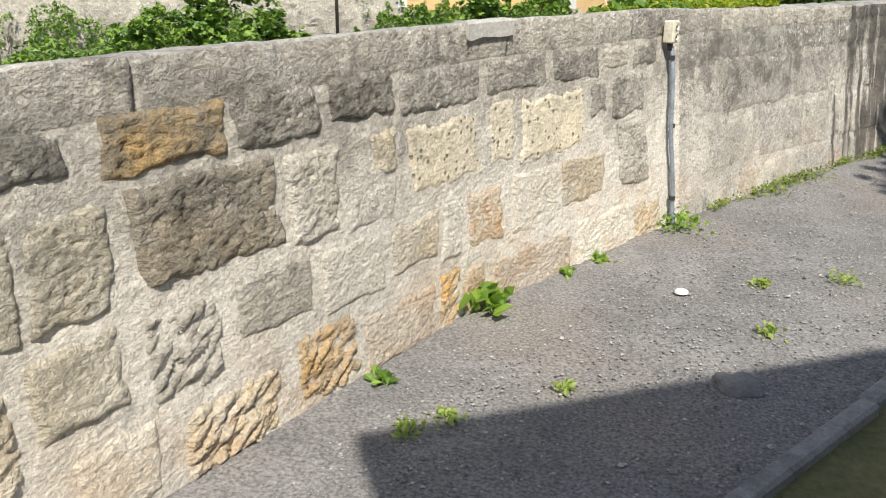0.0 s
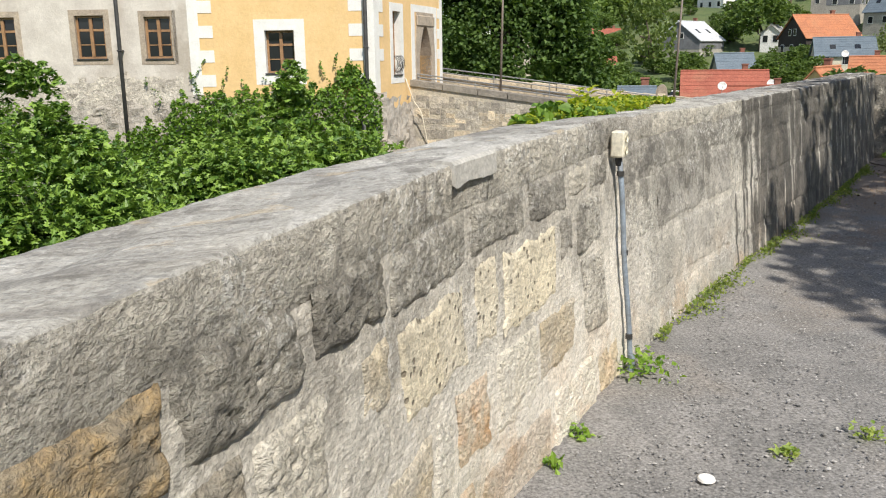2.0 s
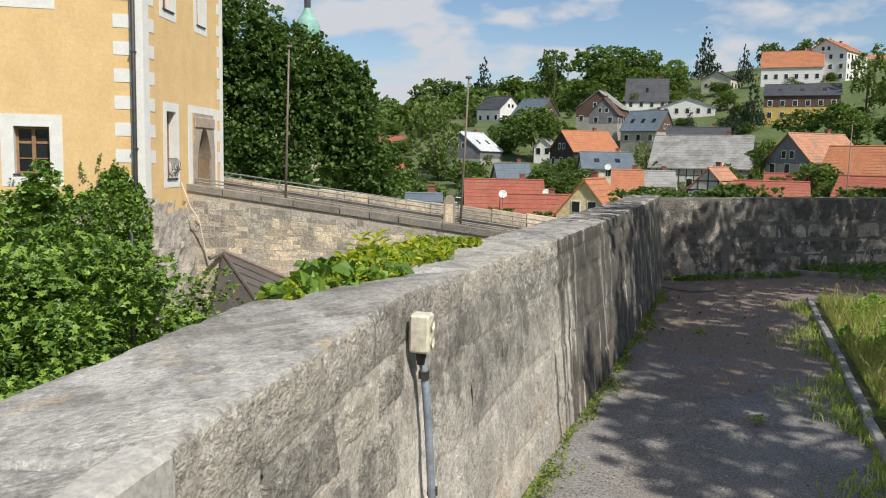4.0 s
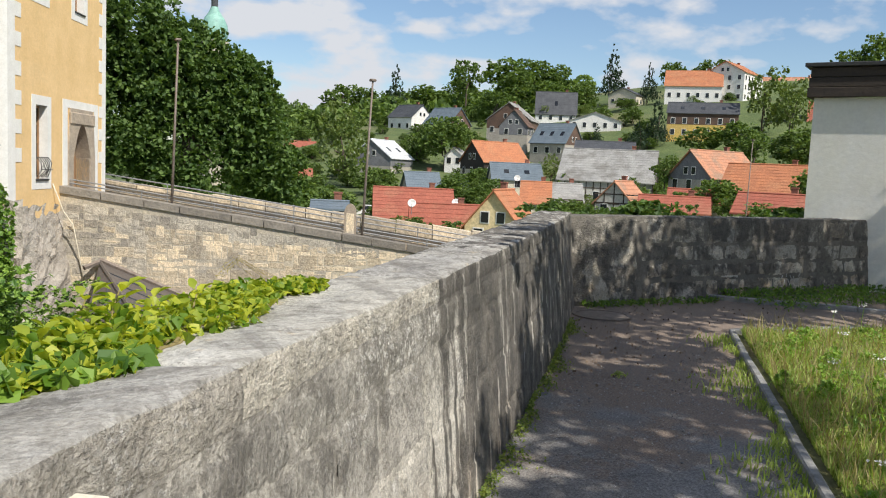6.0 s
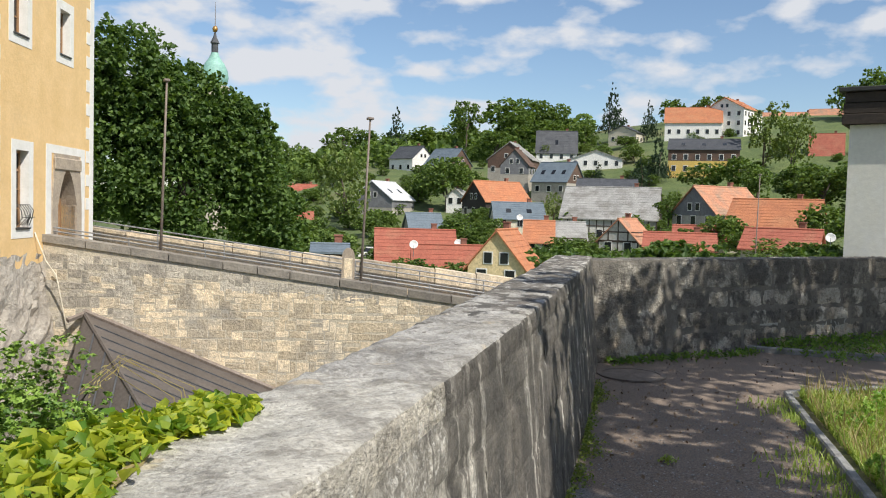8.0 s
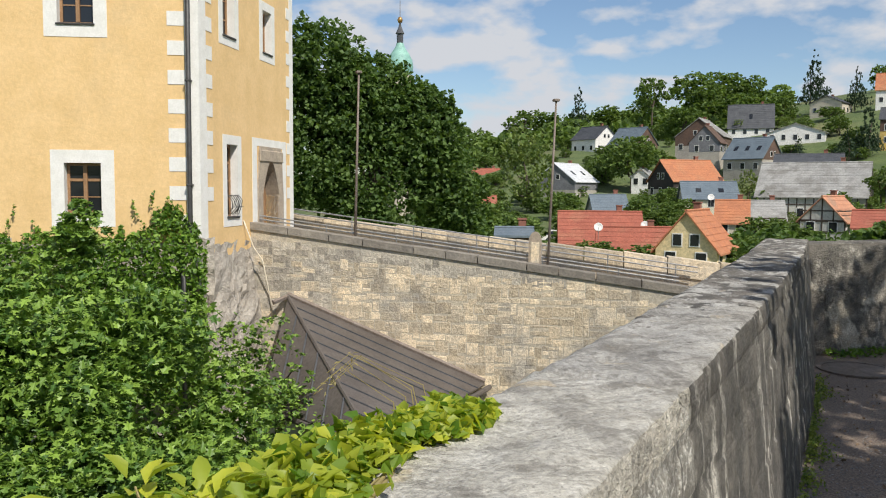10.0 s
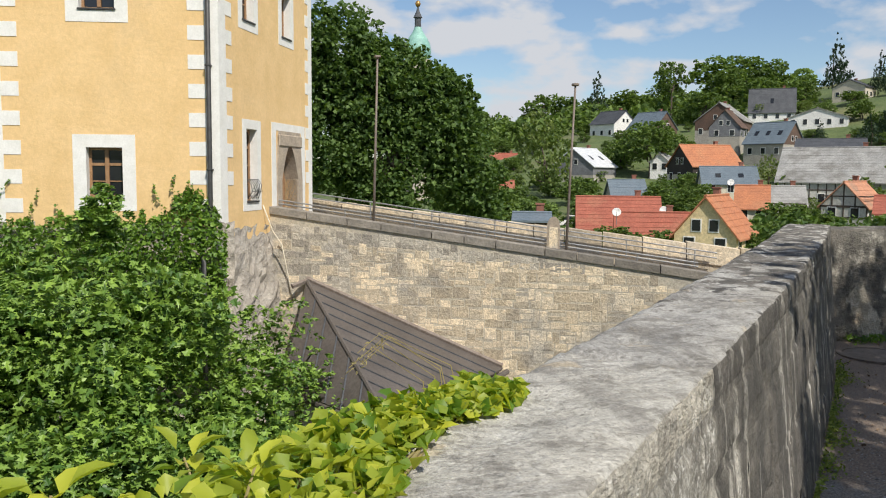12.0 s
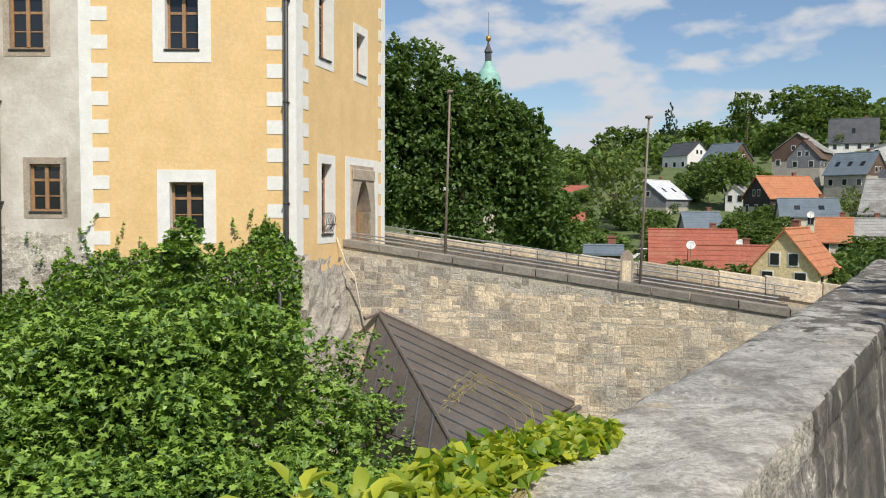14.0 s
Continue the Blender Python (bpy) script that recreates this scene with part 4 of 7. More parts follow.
put("window_grille", mesh_of("window_grille", *join(*g), METAL_GREY), side_thing, "wrought-iron basket on the sill")
# quoins: long and short white blocks on each corner
QP = 0.751
for k in range(17):
    z = 0.48 + QP * k
    put("quoin", mesh_of("quoin", *box(-0.78, -0.014, z, -0.34, 0.02, z + 0.37), WHITEWASH), castle)
    put("quoin", mesh_of("quoin", *box(-5.49, -0.014, z, -5.05, 0.02, z + 0.37), WHITEWASH), castle)
    if z > 0.5:
        put("quoin", mesh_of("quoin", *box(0.42, -0.014, z - 0.02, 0.78, 0.02, z + 0.35), WHITEWASH), side_thing)
        put("quoin", mesh_of("quoin", *box(SIDE - 0.62, -0.014, z - 0.02, SIDE - 0.32, 0.02, z + 0.35), WHITEWASH), side_thing)
put("corner_strip", mesh_of("corner_strip", *box(-0.34, -0.012, 0.2, 0.012, 0.02, EAVES), WHITEWASH), castle)
put("corner_strip", mesh_of("corner_strip", *box(-5.82, -0.012, 0.2, -5.49, 0.02, EAVES), WHITEWASH), castle)
put("corner_strip", mesh_of("corner_strip", *box(0.0, -0.013, 0.0, 0.42, 0.02, EAVES), WHITEWASH), side_thing)
put("corner_strip", mesh_of("corner_strip", *box(SIDE - 0.32, -0.013, -0.3, SIDE + 0.012, 0.02, EAVES), WHITEWASH), side_thing)
put("roof", mesh_of("roof", *join(box(-LEFT, -0.4, EAVES, 0.6, 5.5, EAVES + 0.25)), TILE_RED), castle)
put("back_wall", mesh_of("back_wall", *join(box(-LEFT, 0.62, -6, -0.3, 5.5, EAVES)), PLASTER_OLD), castle)
def downpipe(name, pts, face, label):
    t = thing(name, label, "downpipe", at=face.m)
    put("pipe", mesh_of("pipe", *tube(pts, 0.062, 10), METAL_GREY, True), t)
    for z in (-1.5, 1.6, 4.3, 7.0):
        x = min(pts, key=lambda p: abs(p[2] - z))[0]
        put("clamp", mesh_of("clamp", *box(x - 0.08, -0.21, z, x + 0.08, 0.0, z + 0.05, 0.01), METAL_GREY), t)


downpipe("downpipe", [(-0.22, -0.14, EAVES), (-0.24, -0.14, 0.2), (-0.34, -0.16, -0.15), (-0.42, -0.6, -0.5), (-0.30, -0.86, -0.75), (-0.30, -0.9, -4.5)], FRONT, "dark zinc downpipe on the castle corner")
downpipe("downpipe", [(-7.86, -0.14, EAVES), (-7.98, -0.14, 2.2), (-8.02, -0.14, -2.5)], FRONT, "dark zinc downpipe on the grey wing")
# the older grey wing
wing = thing("castle_wing", "older grey-rendered castle wing with stone-framed windows", "castle", at=FRONT.m)
w_holes = [(-7.20, -6.36, 1.36, 2.66), (-9.40, -8.46, 1.38, 2.72), (-7.66, -6.74, 5.70, 7.2), (-9.9, -9.0, 5.70, 7.2), (-12.2, -11.3, 1.4, 2.7), (-14.6, -13.7, 1.4, 2.7)]
put("wall", mesh_of("wall", *pierced(-24.0, -LEFT - 0.03, -0.1, EAVES, 0.6, w_holes), PLASTER_OLD), wing)
for a, b, c, d in w_holes:
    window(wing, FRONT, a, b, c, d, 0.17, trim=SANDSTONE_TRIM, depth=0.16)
put("ochre_edge", mesh_of("ochre_edge", *box(-LEFT - 0.25, -0.012, 0.2, -5.824, 0.01, EAVES), PLASTER_OLD), wing)


# bare rubble where the render has come off the wing's foot
vs, fs, idx = [], [], {}
for i in range(150):
    for j in range(22):
        x, z = -24.0 + 17.92 * i / 149, -0.35 + 1.9 * j / 21
        if z < 0.85 + 0.55 * fbm(x * 0.55, 2.0) + 0.25 * fbm(x * 2.5, z * 2.5):
            idx[(i, j)] = len(vs)
            vs.append((x, -0.022 - 0.02 * abs(fbm(x * 3.5, z * 5.0, 4.0)), z))
for (i, j) in idx:
    q = [(i, j), (i + 1, j), (i + 1, j + 1), (i, j + 1)]
    if all(k in idx for k in q):
        fs.append(tuple(idx[k] for k in q))
put("bare_masonry", mesh_of("bare_masonry", vs, fs, material("exposed_rubble", (0.62, 0.56, 0.47), (0.40, 0.355, 0.30), 3.2, 0.95, 0.9, 11.0, c3=(0.66, 0.60, 0.51), big=1.4, mottle=0.3, stretch=(1, 1, 1.8))), wing, "bare rubble where the render has fallen off")


def rough_base(x0, x1, z0, z1, seed, out, face_m, name, label, step=0.22):
    nx, nz = int((x1 - x0) / step), int((z1 - z0) / step)
    vs, fs = [], []
    for i in range(nx + 1):
        for j in range(nz + 1):
            x, z = x0 + (x1 - x0) * i / nx, z0 + (z1 - z0) * j / nz
            k = (z1 - z) / (z1 - z0)
            vs.append((x, -out * min(k * 4, 1) - 0.55 * k * out * 2 - 0.32 * fbm(x * 0.7, z * 0.7, seed) * min(k * 5, 1) - 0.1 * fbm(x * 2.5, z * 2.5, seed), z + 0.12 * fbm(x * 1.4, z, seed + 7)))
    for i in range(nx):
        for j in range(nz):
            a = i * (nz + 1) + j
            fs.append((a, a + nz + 1, a + nz + 2, a + 1))
    ob = new(name, mesh_of(name, vs, fs, ROCK))
    ob.matrix_basis = face_m
    return tagged(ob, label, "rock", kind="structure")


rough_base(-24, 0.35, -9.5, 0.28, 3.0, 0.12, FRONT.m, "rock_front", "pale bare rock and rubble under the castle wall")
rough_base(-0.4, 4.4, -9.5, 0.0, 8.0, 0.15, SIDEF.m, "rock_side", "pale bare rock below the castle gate")
hose = thing("drain_hoses", "two pale plastic drain pipes on the rock", "drain pipe", at=SIDEF.m)
put("hose", mesh_of("hose", *tube([(2.75, -0.02, 0.6), (2.93, -0.25, -0.2), (3.0, -0.5, -0.6), (3.25, -0.6, -1.6), (3.3, -0.7, -2.3)], 0.020, 8), PLASTER_CREAM, True), hose)
put("hose", mesh_of("hose", *tube([(3.2, -0.35, -0.5), (3.45, -0.5, -1.2), (3.5, -0.6, -2.0), (3.35, -0.75, -2.7)], 0.020, 8), PLASTER_CREAM, True), hose)

# ---- the bridge ramp ----
BR_A, BR_U, BR_N = Vector((1.6, 30.7)), Vector((0.918, -0.397)), Vector((-0.397, -0.918))
BR = Face(BR_A, BR_U, BR_N)
BR_LEN = 16.5


def br_top(s):
    return 0.49 - 0.1295 * s


bridge = thing("bridge", "sloping stone bridge ramp with squared rubble walls", "bridge", kind="structure", at=BR.m)


def sloped(s0, s1, y0, y1, lo, hi, n=24):
    """A bar that follows the ramp; lo and hi are heights over its top line."""
    vs, fs = [], []
    for i in range(n + 1):
        s = s0 + (s1 - s0) * i / n
        vs += [(s, y0, br_top(s) + lo if lo > -8 else -16.0), (s, y0, br_top(s) + hi), (s, y1, br_top(s) + hi), (s, y1, br_top(s) + lo if lo > -8 else -16.0)]
    for i in range(n):
        for k in range(4):
            fs.append((4 * i + k, 4 * i + (k + 1) % 4, 4 * i + 4 + (k + 1) % 4, 4 * i + 4 + k))
    fs += [(0, 1, 2, 3), (4 * n + 3, 4 * n + 2, 4 * n + 1, 4 * n)]
    return vs, fs


put("wall_core", mesh_of("wall_core", *sloped(-1.2, BR_LEN, 0.0, 0.45, -9, -0.2), RUBBLE_JOINT), bridge)
put("roadway", mesh_of("roadway", *sloped(-2.2, BR_LEN, 0.45, 4.5, -9, -0.75), ASPHALT), bridge)
put("far_parapet", mesh_of("far_parapet", *sloped(-2.5, BR_LEN + 2, 4.5, 4.95, -9, -0.12), RUBBLE), bridge, "pale rubble parapet on the bridge's other side")
rng = random.Random(11)
s = -0.25
while s < BR_LEN:
    w = rng.uniform(0.9, 1.7)
    put("coping_stone", mesh_of("coping_stone", *sloped(s, min(s + w - 0.03, BR_LEN), -0.06, 0.5, -0.2, 0.02 * rng.random(), 1), BRIDGE_COPE), bridge)
    put("coping_stone", mesh_of("coping_stone", *sloped(s - 1.6, min(s - 1.6 + w - 0.03, BR_LEN + 2), 4.44, 5.02, -0.12, 0.02 + 0.033 * max(s, 0) + 0.02 * rng.random(), 1), RUBBLE), bridge)
    s += w


def hewn(s0, s1, z0, z1, out, tilt):
    """A squared rubble stone, proud of the joint, with a slightly bulging face."""
    i = min(0.012, (s1 - s0) * 0.2)
    vs = [(s0, 0.004, z0), (s1, 0.004, z0 - tilt), (s1, 0.004, z1 - tilt), (s0, 0.004, z1),
          (s0 + i, -out, z0 + i), (s1 - i, -out - 0.004, z0 + i - tilt), (s1 - i, -out, z1 - i - tilt), (s0 + i, -out - 0.002, z1 - i)]
    return vs, [(4, 5, 6, 7), (0, 1, 5, 4), (1, 2, 6, 5), (2, 3, 7, 6), (3, 0, 4, 7)]


near_left, rest, rest_grey = 300, [], []
z_off = 0.2
while z_off < 9.5:
    h = rng.uniform(0.19, 0.36)
    s = -0.9 + rng.uniform(0, 0.4)
    lean = max(0.0, 1 - z_off / 1.6)
    while s < BR_LEN - 0.5:
        w = rng.choice((0.16, 0.22, 0.28, 0.34, 0.40, 0.52)) * rng.uniform(0.8, 1.25)
        top = lean * (br_top(s) - z_off) + (1 - lean) * (0.49 - z_off - 0.02)
        if br_top(s + w) - 0.2 >= top:
            tilt = 0.1295 * w * lean
            top += rng.uniform(-0.05, 0.03) if z_off > 0.3 else 0.0
            cut = rng.random()
            pieces = [(0.0, 1.0)] if cut < 0.62 or h < 0.24 else [(0.0, 0.36 + 0.3 * cut), (0.41 + 0.3 * cut, 1.0)]
            for lo, hi in pieces:
                st = hewn(s + rng.uniform(0.004, 0.018), s + w - rng.uniform(-0.02, 0.018), top - h * rng.uniform(0.85, 1.12) + 0.022 + lo * (h - 0.022), top - (1 - hi) * (h - 0.022) - rng.uniform(-0.015, 0.035), rng.uniform(0.0, 0.007), tilt + rng.uniform(-0.018, 0.018))
                grey = z_off < 0.95 + 0.6 * fbm(s * 0.5, 3.0) or (s < 2.2 and rng.random() < 0.75)
                if near_left > 0 and -0.9 < s < 9 and z_off < 3.4:
                    put("stone", mesh_of("stone", *st, RUBBLE_GREY if grey else RUBBLE), bridge)
                    near_left -= 1
                else:
                    (rest_grey if grey else rest).append(st)
        s += w
    z_off += h
tagged(put("further_stones", mesh_of("further_stones", *join(*rest_grey), RUBBLE_GREY), bridge, "grey weathered stones under the bridge coping"), kind="stuff")
tagged(put("further_stones", mesh_of("further_stones", *join(*rest), RUBBLE), bridge, "squared rubble stones further along the bridge"), kind="stuff")
# tube railings over both parapets
def railing(y, s0, s1, over, label):
    t = thing("railing", label, "railing", at=BR.m)
    s = s0
    while s <= s1:
        put("post", mesh_of("post", *tube([(s, y, br_top(s) - 0.3), (s, y, br_top(s) + over)], 0.022, 6), STEEL), t)
        s += 2.2
    for o in (over, over * 0.45):
        put("rail", mesh_of("rail", *tube([(s0, y, br_top(s0) + o), (s1, y, br_top(s1) + o)], 0.024, 6), STEEL), t)


railing(0.6, -0.2, 12.5, 0.2, "low galvanised tube railing inside the near parapet")
railing(4.2, -0.4, 13.5, 0.30, "galvanised tube railing along the far parapet")


def lamp_pole(x, y, z0, z1, lean, label):
    t = thing("pole", label, "pole", group="tall thin poles")
    t.matrix_basis = pose(x, y, z0)
    h = z1 - z0
    put("shaft", mesh_of("shaft", *tube([(0, 0, 0), (lean * 0.5, 0, h * 0.5), (lean, 0, h)], 0.045, 8, 0.03), RUST, True), t)
    put("base", mesh_of("base", *box(-0.12, -0.12, -0.2, 0.12, 0.12, 0.15, 0.02), RUST), t)
    put("cap", mesh_of("cap", *box(lean - 0.09, -0.09, h, lean + 0.09, 0.09, h + 0.08, 0.02), RUST), t)


lamp_pole(4.49, 30.0, -0.4, 5.0, 0.13, "tall thin weathered pole on the bridge parapet")
lamp_pole(9.83, 27.7, -1.1, 4.1, 0.2, "tall weathered pole further down the bridge")
lamp_pole(44.9, 45.4, -6.0, 4.4, 0.2, "thin pole among the roofs")
stone_post = thing("gate_pillar", "round-topped stone pillar on the bridge parapet", "pillar", at=pose(9.52, 27.9, -0.62, 0, 0, -23) @ Matrix.Diagonal((0.45, 0.5, 0.72, 1)))
v, f = [], []
prof = [(-0.42, -0.6), (-0.42, 0.9)] + [(-0.42 * math.cos(math.pi * k / 8), 0.9 + 0.42 * math.sin(math.pi * k / 8)) for k in range(1, 8)] + [(0.42, 0.9), (0.42, -0.6)]
n = len(prof)
v = [(x, -0.15, z) for x, z in prof] + [(x, 0.15, z) for x, z in prof]
f = [tuple(range(n)), tuple(range(2 * n - 1, n - 1, -1))] + [(i, n + i, n + (i + 1) % n, (i + 1) % n) for i in range(n)]
put("slab", mesh_of("slab", v, f, SANDSTONE_TRIM), stone_post)
put("inset", mesh_of("inset", *box(-0.28, -0.17, -0.4, 0.28, -0.152, 0.9, 0.005), RUBBLE), stone_post)

# ---- the hipped hut roof against the bridge ----
hut = thing("hut", "small hut with a brown standing-seam copper roof", "hut")
APEX, RIGHT, FRONTC, LEFTC = Vector((2.49, 30.22, -1.70)), Vector((8.0, 27.8, -4.1)), Vector((3.95, 22.75, -4.15)), Vector((1.62, 27.1, -4.15))


def seam_face(a, b, c, n, name):
    """A triangular roof face with apex a and eave b-c: sheet, with standing seams that run down it."""
    nor = (b - a).cross(c - a).normalized()
    if nor.z < 0:
        nor = -nor
    t = nor * 0.06
    vs = [tuple(a), tuple(b), tuple(c), tuple(a - t), tuple(b - t), tuple(c - t)]
    put(name, mesh_of(name, vs, [(0, 1, 2), (5, 4, 3), (0, 3, 4, 1), (1, 4, 5, 2), (2, 5, 3, 0)], COPPER_BROWN), hut)
    # seams run parallel to the edge a-c
    for k in range(1, n):
        p = b.lerp(c, k / n)
        q = b.lerp(a, k / n)
        put("seam", mesh_of("seam", *tube([tuple(p + nor * 0.01), tuple(q + nor * 0.01)], 0.03, 4), SLATE_DARK), hut)


seam_face(APEX, FRONTC, RIGHT, 11, "roof_slope")
seam_face(APEX, FRONTC, LEFTC, 7, "roof_slope")
put("hip_cap", mesh_of("hip_cap", *tube([tuple(APEX), tuple(FRONTC)], 0.06, 6), COPPER_BROWN), hut)
put("wall_flashing", mesh_of("wall_flashing", *tube([tuple(APEX + Vector((0, 0.05, 0.05))), tuple(RIGHT + Vector((0, 0.05, 0.05)))], 0.09, 6), RUST), hut, "reddish copper flashing along the wall")
put("wall_flashing", mesh_of("wall_flashing", *tube([tuple(APEX), tuple(APEX + Vector((-0.45, -0.2, -0.15)))], 0.08, 6), RUST), hut)
gut = [FRONTC + (RIGHT - FRONTC) * (k / 6) for k in range(7)]
put("gutter", mesh_of("gutter", *tube([tuple(p + Vector((0.1, -0.1, -0.08))) for p in gut], 0.08, 8), COPPER_BROWN), hut)
put("gutter", mesh_of("gutter", *tube([tuple(LEFTC + Vector((0, -0.12, -0.08))), tuple(FRONTC + Vector((0, -0.12, -0.08)))], 0.08, 8), COPPER_BROWN), hut)


def hut_walls():
    ps = [LEFTC.lerp(APEX, 0.06), FRONTC.lerp(APEX, 0.10), RIGHT.lerp(APEX, 0.06)]
    vs = [(p.x, p.y, p.z - 0.12) for p in ps] + [(p.x, p.y, -14) for p in ps]
    return vs, [(0, 1, 4, 3), (1, 2, 5, 4)]


put("wall", mesh_of("wall", *hut_walls(), PLASTER_OLD), hut)

# ---- the shed beyond the far wall ----
SHED = Vector((12.52, 13.62))
shed = thing("shed", "pale rendered shed with a dark boarded fascia", "shed", at=pose(SHED.x, SHED.y, 0, 0, 0, -60))
put("wall", mesh_of("wall", *box(0, 0, -6, 7.5, 5, 3.03), material("shed_render", (0.80, 0.78, 0.69), (0.74, 0.72, 0.64), 0.9, 0.95, 0.1, 12.0, c3=(0.82, 0.81, 0.76), big=0.5, mottle=0.06)), shed)
for k in range(3):
    put("fascia_board", mesh_of("fascia_board", *box(-0.10 + 0.015 * k, -0.12 + 0.012 * k, 3.03 + 0.167 * k, 7.6, -0.06 + 0.012 * k, 3.19 + 0.167 * k, 0.008), WOOD_DARK), shed)
    put("fascia_board", mesh_of("fascia_board", *box(-0.10 + 0.015 * k, -0.06, 3.03 + 0.167 * k, -0.04 + 0.015 * k, 5.0, 3.19 + 0.167 * k, 0.008), WOOD_DARK), shed)
put("roof", mesh_of("roof", *box(-0.16, -0.16, 3.53, 7.7, 5.1, 3.60, 0.01), BLACK), shed, "black felt roof edge")
# the house behind the starting point, whose shadow lies on the path
house_behind = thing("corner_house", "tall rendered house at the start of the path", "house", at=pose(0.82, -1.72, GROUND_Z, 0, 0, 25.5))
put("wall", mesh_of("wall", *box(0, -6, -0.4, 7.0, 0, 4.55), PLASTER_OLD), house_behind)
put("roof", mesh_of("roof", *box(-0.12, -6.1, 4.55, 7.1, 0.1, 4.7), TILE_RED), house_behind)

# ---- socket box and conduit on the parapet ----
p, d = MAIN.at(S0 + 5.18)
ang = math.degrees(math.atan2(d.y, d.x)) + 90
socket = thing("socket_box", "cream double outdoor socket box on the parapet", "socket box", at=pose(p.x + d.x * 0.022, p.y + d.y * 0.022, 0.985, 0, 0, ang))
put("housing", mesh_of("housing", *box(-0.036, -0.065, -0.062, 0.036, 0.0, 0.062, 0.007), PLASTIC), socket)
for z in (-0.028, 0.028):
    put("socket", mesh_of("socket", *[[(x * 1.0, -0.072 - 0 * y, z + y) for x, y, w in [(0.019 * math.cos(k * math.pi / 8), 0.019 * math.sin(k * math.pi / 8), 0) for k in range(16)]] + [(0.012 * math.cos(k * math.pi / 8), -0.064, z + 0.012 * math.sin(k * math.pi / 8)) for k in range(16)], [(k, (k + 1) % 16, 16 + (k + 1) % 16, 16 + k) for k in range(16)]][0:2], PLASTIC), socket)
    put("socket_hole", mesh_of("socket_hole", *box(-0.008, -0.0675, z - 0.008, 0.008, -0.064, z + 0.008, 0.002), METAL_GREY), socket)
put("gland", mesh_of("gland", *tube([(0, -0.032, -0.06), (0, -0.032, -0.085), (0, -0.032, -0.105)], 0.019, 10, 0.012), BLACK, True), socket, "black cable gland")
conduit = thing("conduit", "blue-grey steel conduit pipe up the parapet", "conduit")
cp = []
for k in range(9):
    z = 0.90 + (GROUND_Z - 0.02 - 0.90) * k / 8
    x, y, _ = face_point(MAIN, S0 + 5.207 + 0.012 * math.sin(k * 1.3) * (k > 0), z, 0.04)
    cp.append((x, y, z))
put("pipe", mesh_of("pipe", *tube(cp, 0.0135, 10), CONDUIT, True), conduit)
for z in (0.84, 0.45, 0.02):
    x, y, _ = face_point(MAIN, S0 + 5.207, z, 0.04)
    put("clamp", mesh_of("clamp", *tube([(x, y, z - 0.012), (x, y, z + 0.012)], 0.019, 8), METAL_GREY), conduit)
x, y, _ = cp[-1]
put("foot_sleeve", mesh_of("foot_sleeve", *tube([(x, y, GROUND_Z - 0.02), (x, y, GROUND_Z + 0.1)], 0.02, 10, 0.017), CONDUIT), conduit)

# ---- plants near the path ----
nr = np.random.default_rng(7)


def clump(name, label, category, centre, radius, n, size, mat, height=0.5, kind="", group="", stems=6, lobes=True):
    """A low leafy weed: arching stems and leaves of its own."""
    t = thing(name, label, category, group=group, kind=kind, at=pose(*centre))
    pts = nr.normal(size=(n, 3)) * [radius * 0.5, radius * 0.5, radius * 0.22]
    pts[:, 2] = np.abs(pts[:, 2]) + radius * height * (1 - np.hypot(pts[:, 0], pts[:, 1]) / (radius * 1.6)).clip(0, 1)
    put("leaves", mesh_of("leaves", *leaf_verts(pts, size, nr, lobes, 0.8), mat), t)
    if n < 40 and lobes:
        for k in range(stems):
            put("stalk", mesh_of("stalk", *tube([(0, 0, -0.02), tuple(pts[k] * [0.6, 0.6, 0.7]), tuple(pts[k])], 0.003, 4), mat), t)
        return t
    tagged(put("stalks", mesh_of("stalks", *join(*[tube([(0, 0, -0.02), tuple(pts[k] * [0.6, 0.6, 0.7]), tuple(pts[k])], 0.003, 4) for k in range(min(stems, n))]), mat), t), kind="stuff")
    return t


def by_foot(s, out):
    x, y, _ = face_point(MAIN, S0 + s, GROUND_Z, out)
    return (x, y, GROUND_Z + 0.012)


clump("burdock", "young burdock plant with broad bright leaves", "weed", by_foot(3.42, 0.11), 0.13, 26, 0.11, WEED, 0.7)
clump("dandelion", "flat dandelion rosette in the grit", "weed", by_foot(2.62, 0.09), 0.06, 24, 0.045, LEAF_IVY, 0.3, group="weeds in the grit")
clump("dandelion", "flat dandelion rosette in the grit", "weed", by_foot(4.08, 0.06), 0.055, 26, 0.035, WEED, 0.3, group="weeds in the grit")
clump("dandelion", "flat dandelion rosette in the grit", "weed", by_foot(4.38, 0.06), 0.06, 30, 0.035, WEED, 0.3, group="weeds in the grit")
clump("chickweed", "bright chickweed tuft around the conduit's foot", "weed", by_foot(5.18, 0.10), 0.15, 110, 0.035, WEED, 0.35, group="weeds in the grit")
for x, y, r in ((-0.42, 2.36, 0.07), (-0.30, 2.46, 0.06), (0.95, 3.35, 0.07), (1.45, 4.05, 0.09), (1.05, 3.95, 0.06), (0.1, 2.75, 0.05), (1.75, 3.9, 0.08), (3.6, 6.7, 0.1), (5.1, 9.2, 0.08)):
    clump("grass_tuft", "small yellowish grass tuft in the gravel", "weed", (x, y, GROUND_Z + 0.01), r * 0.8, 40, 0.032, GRASS, 0.3, group="grass tufts on the path", lobes=False)
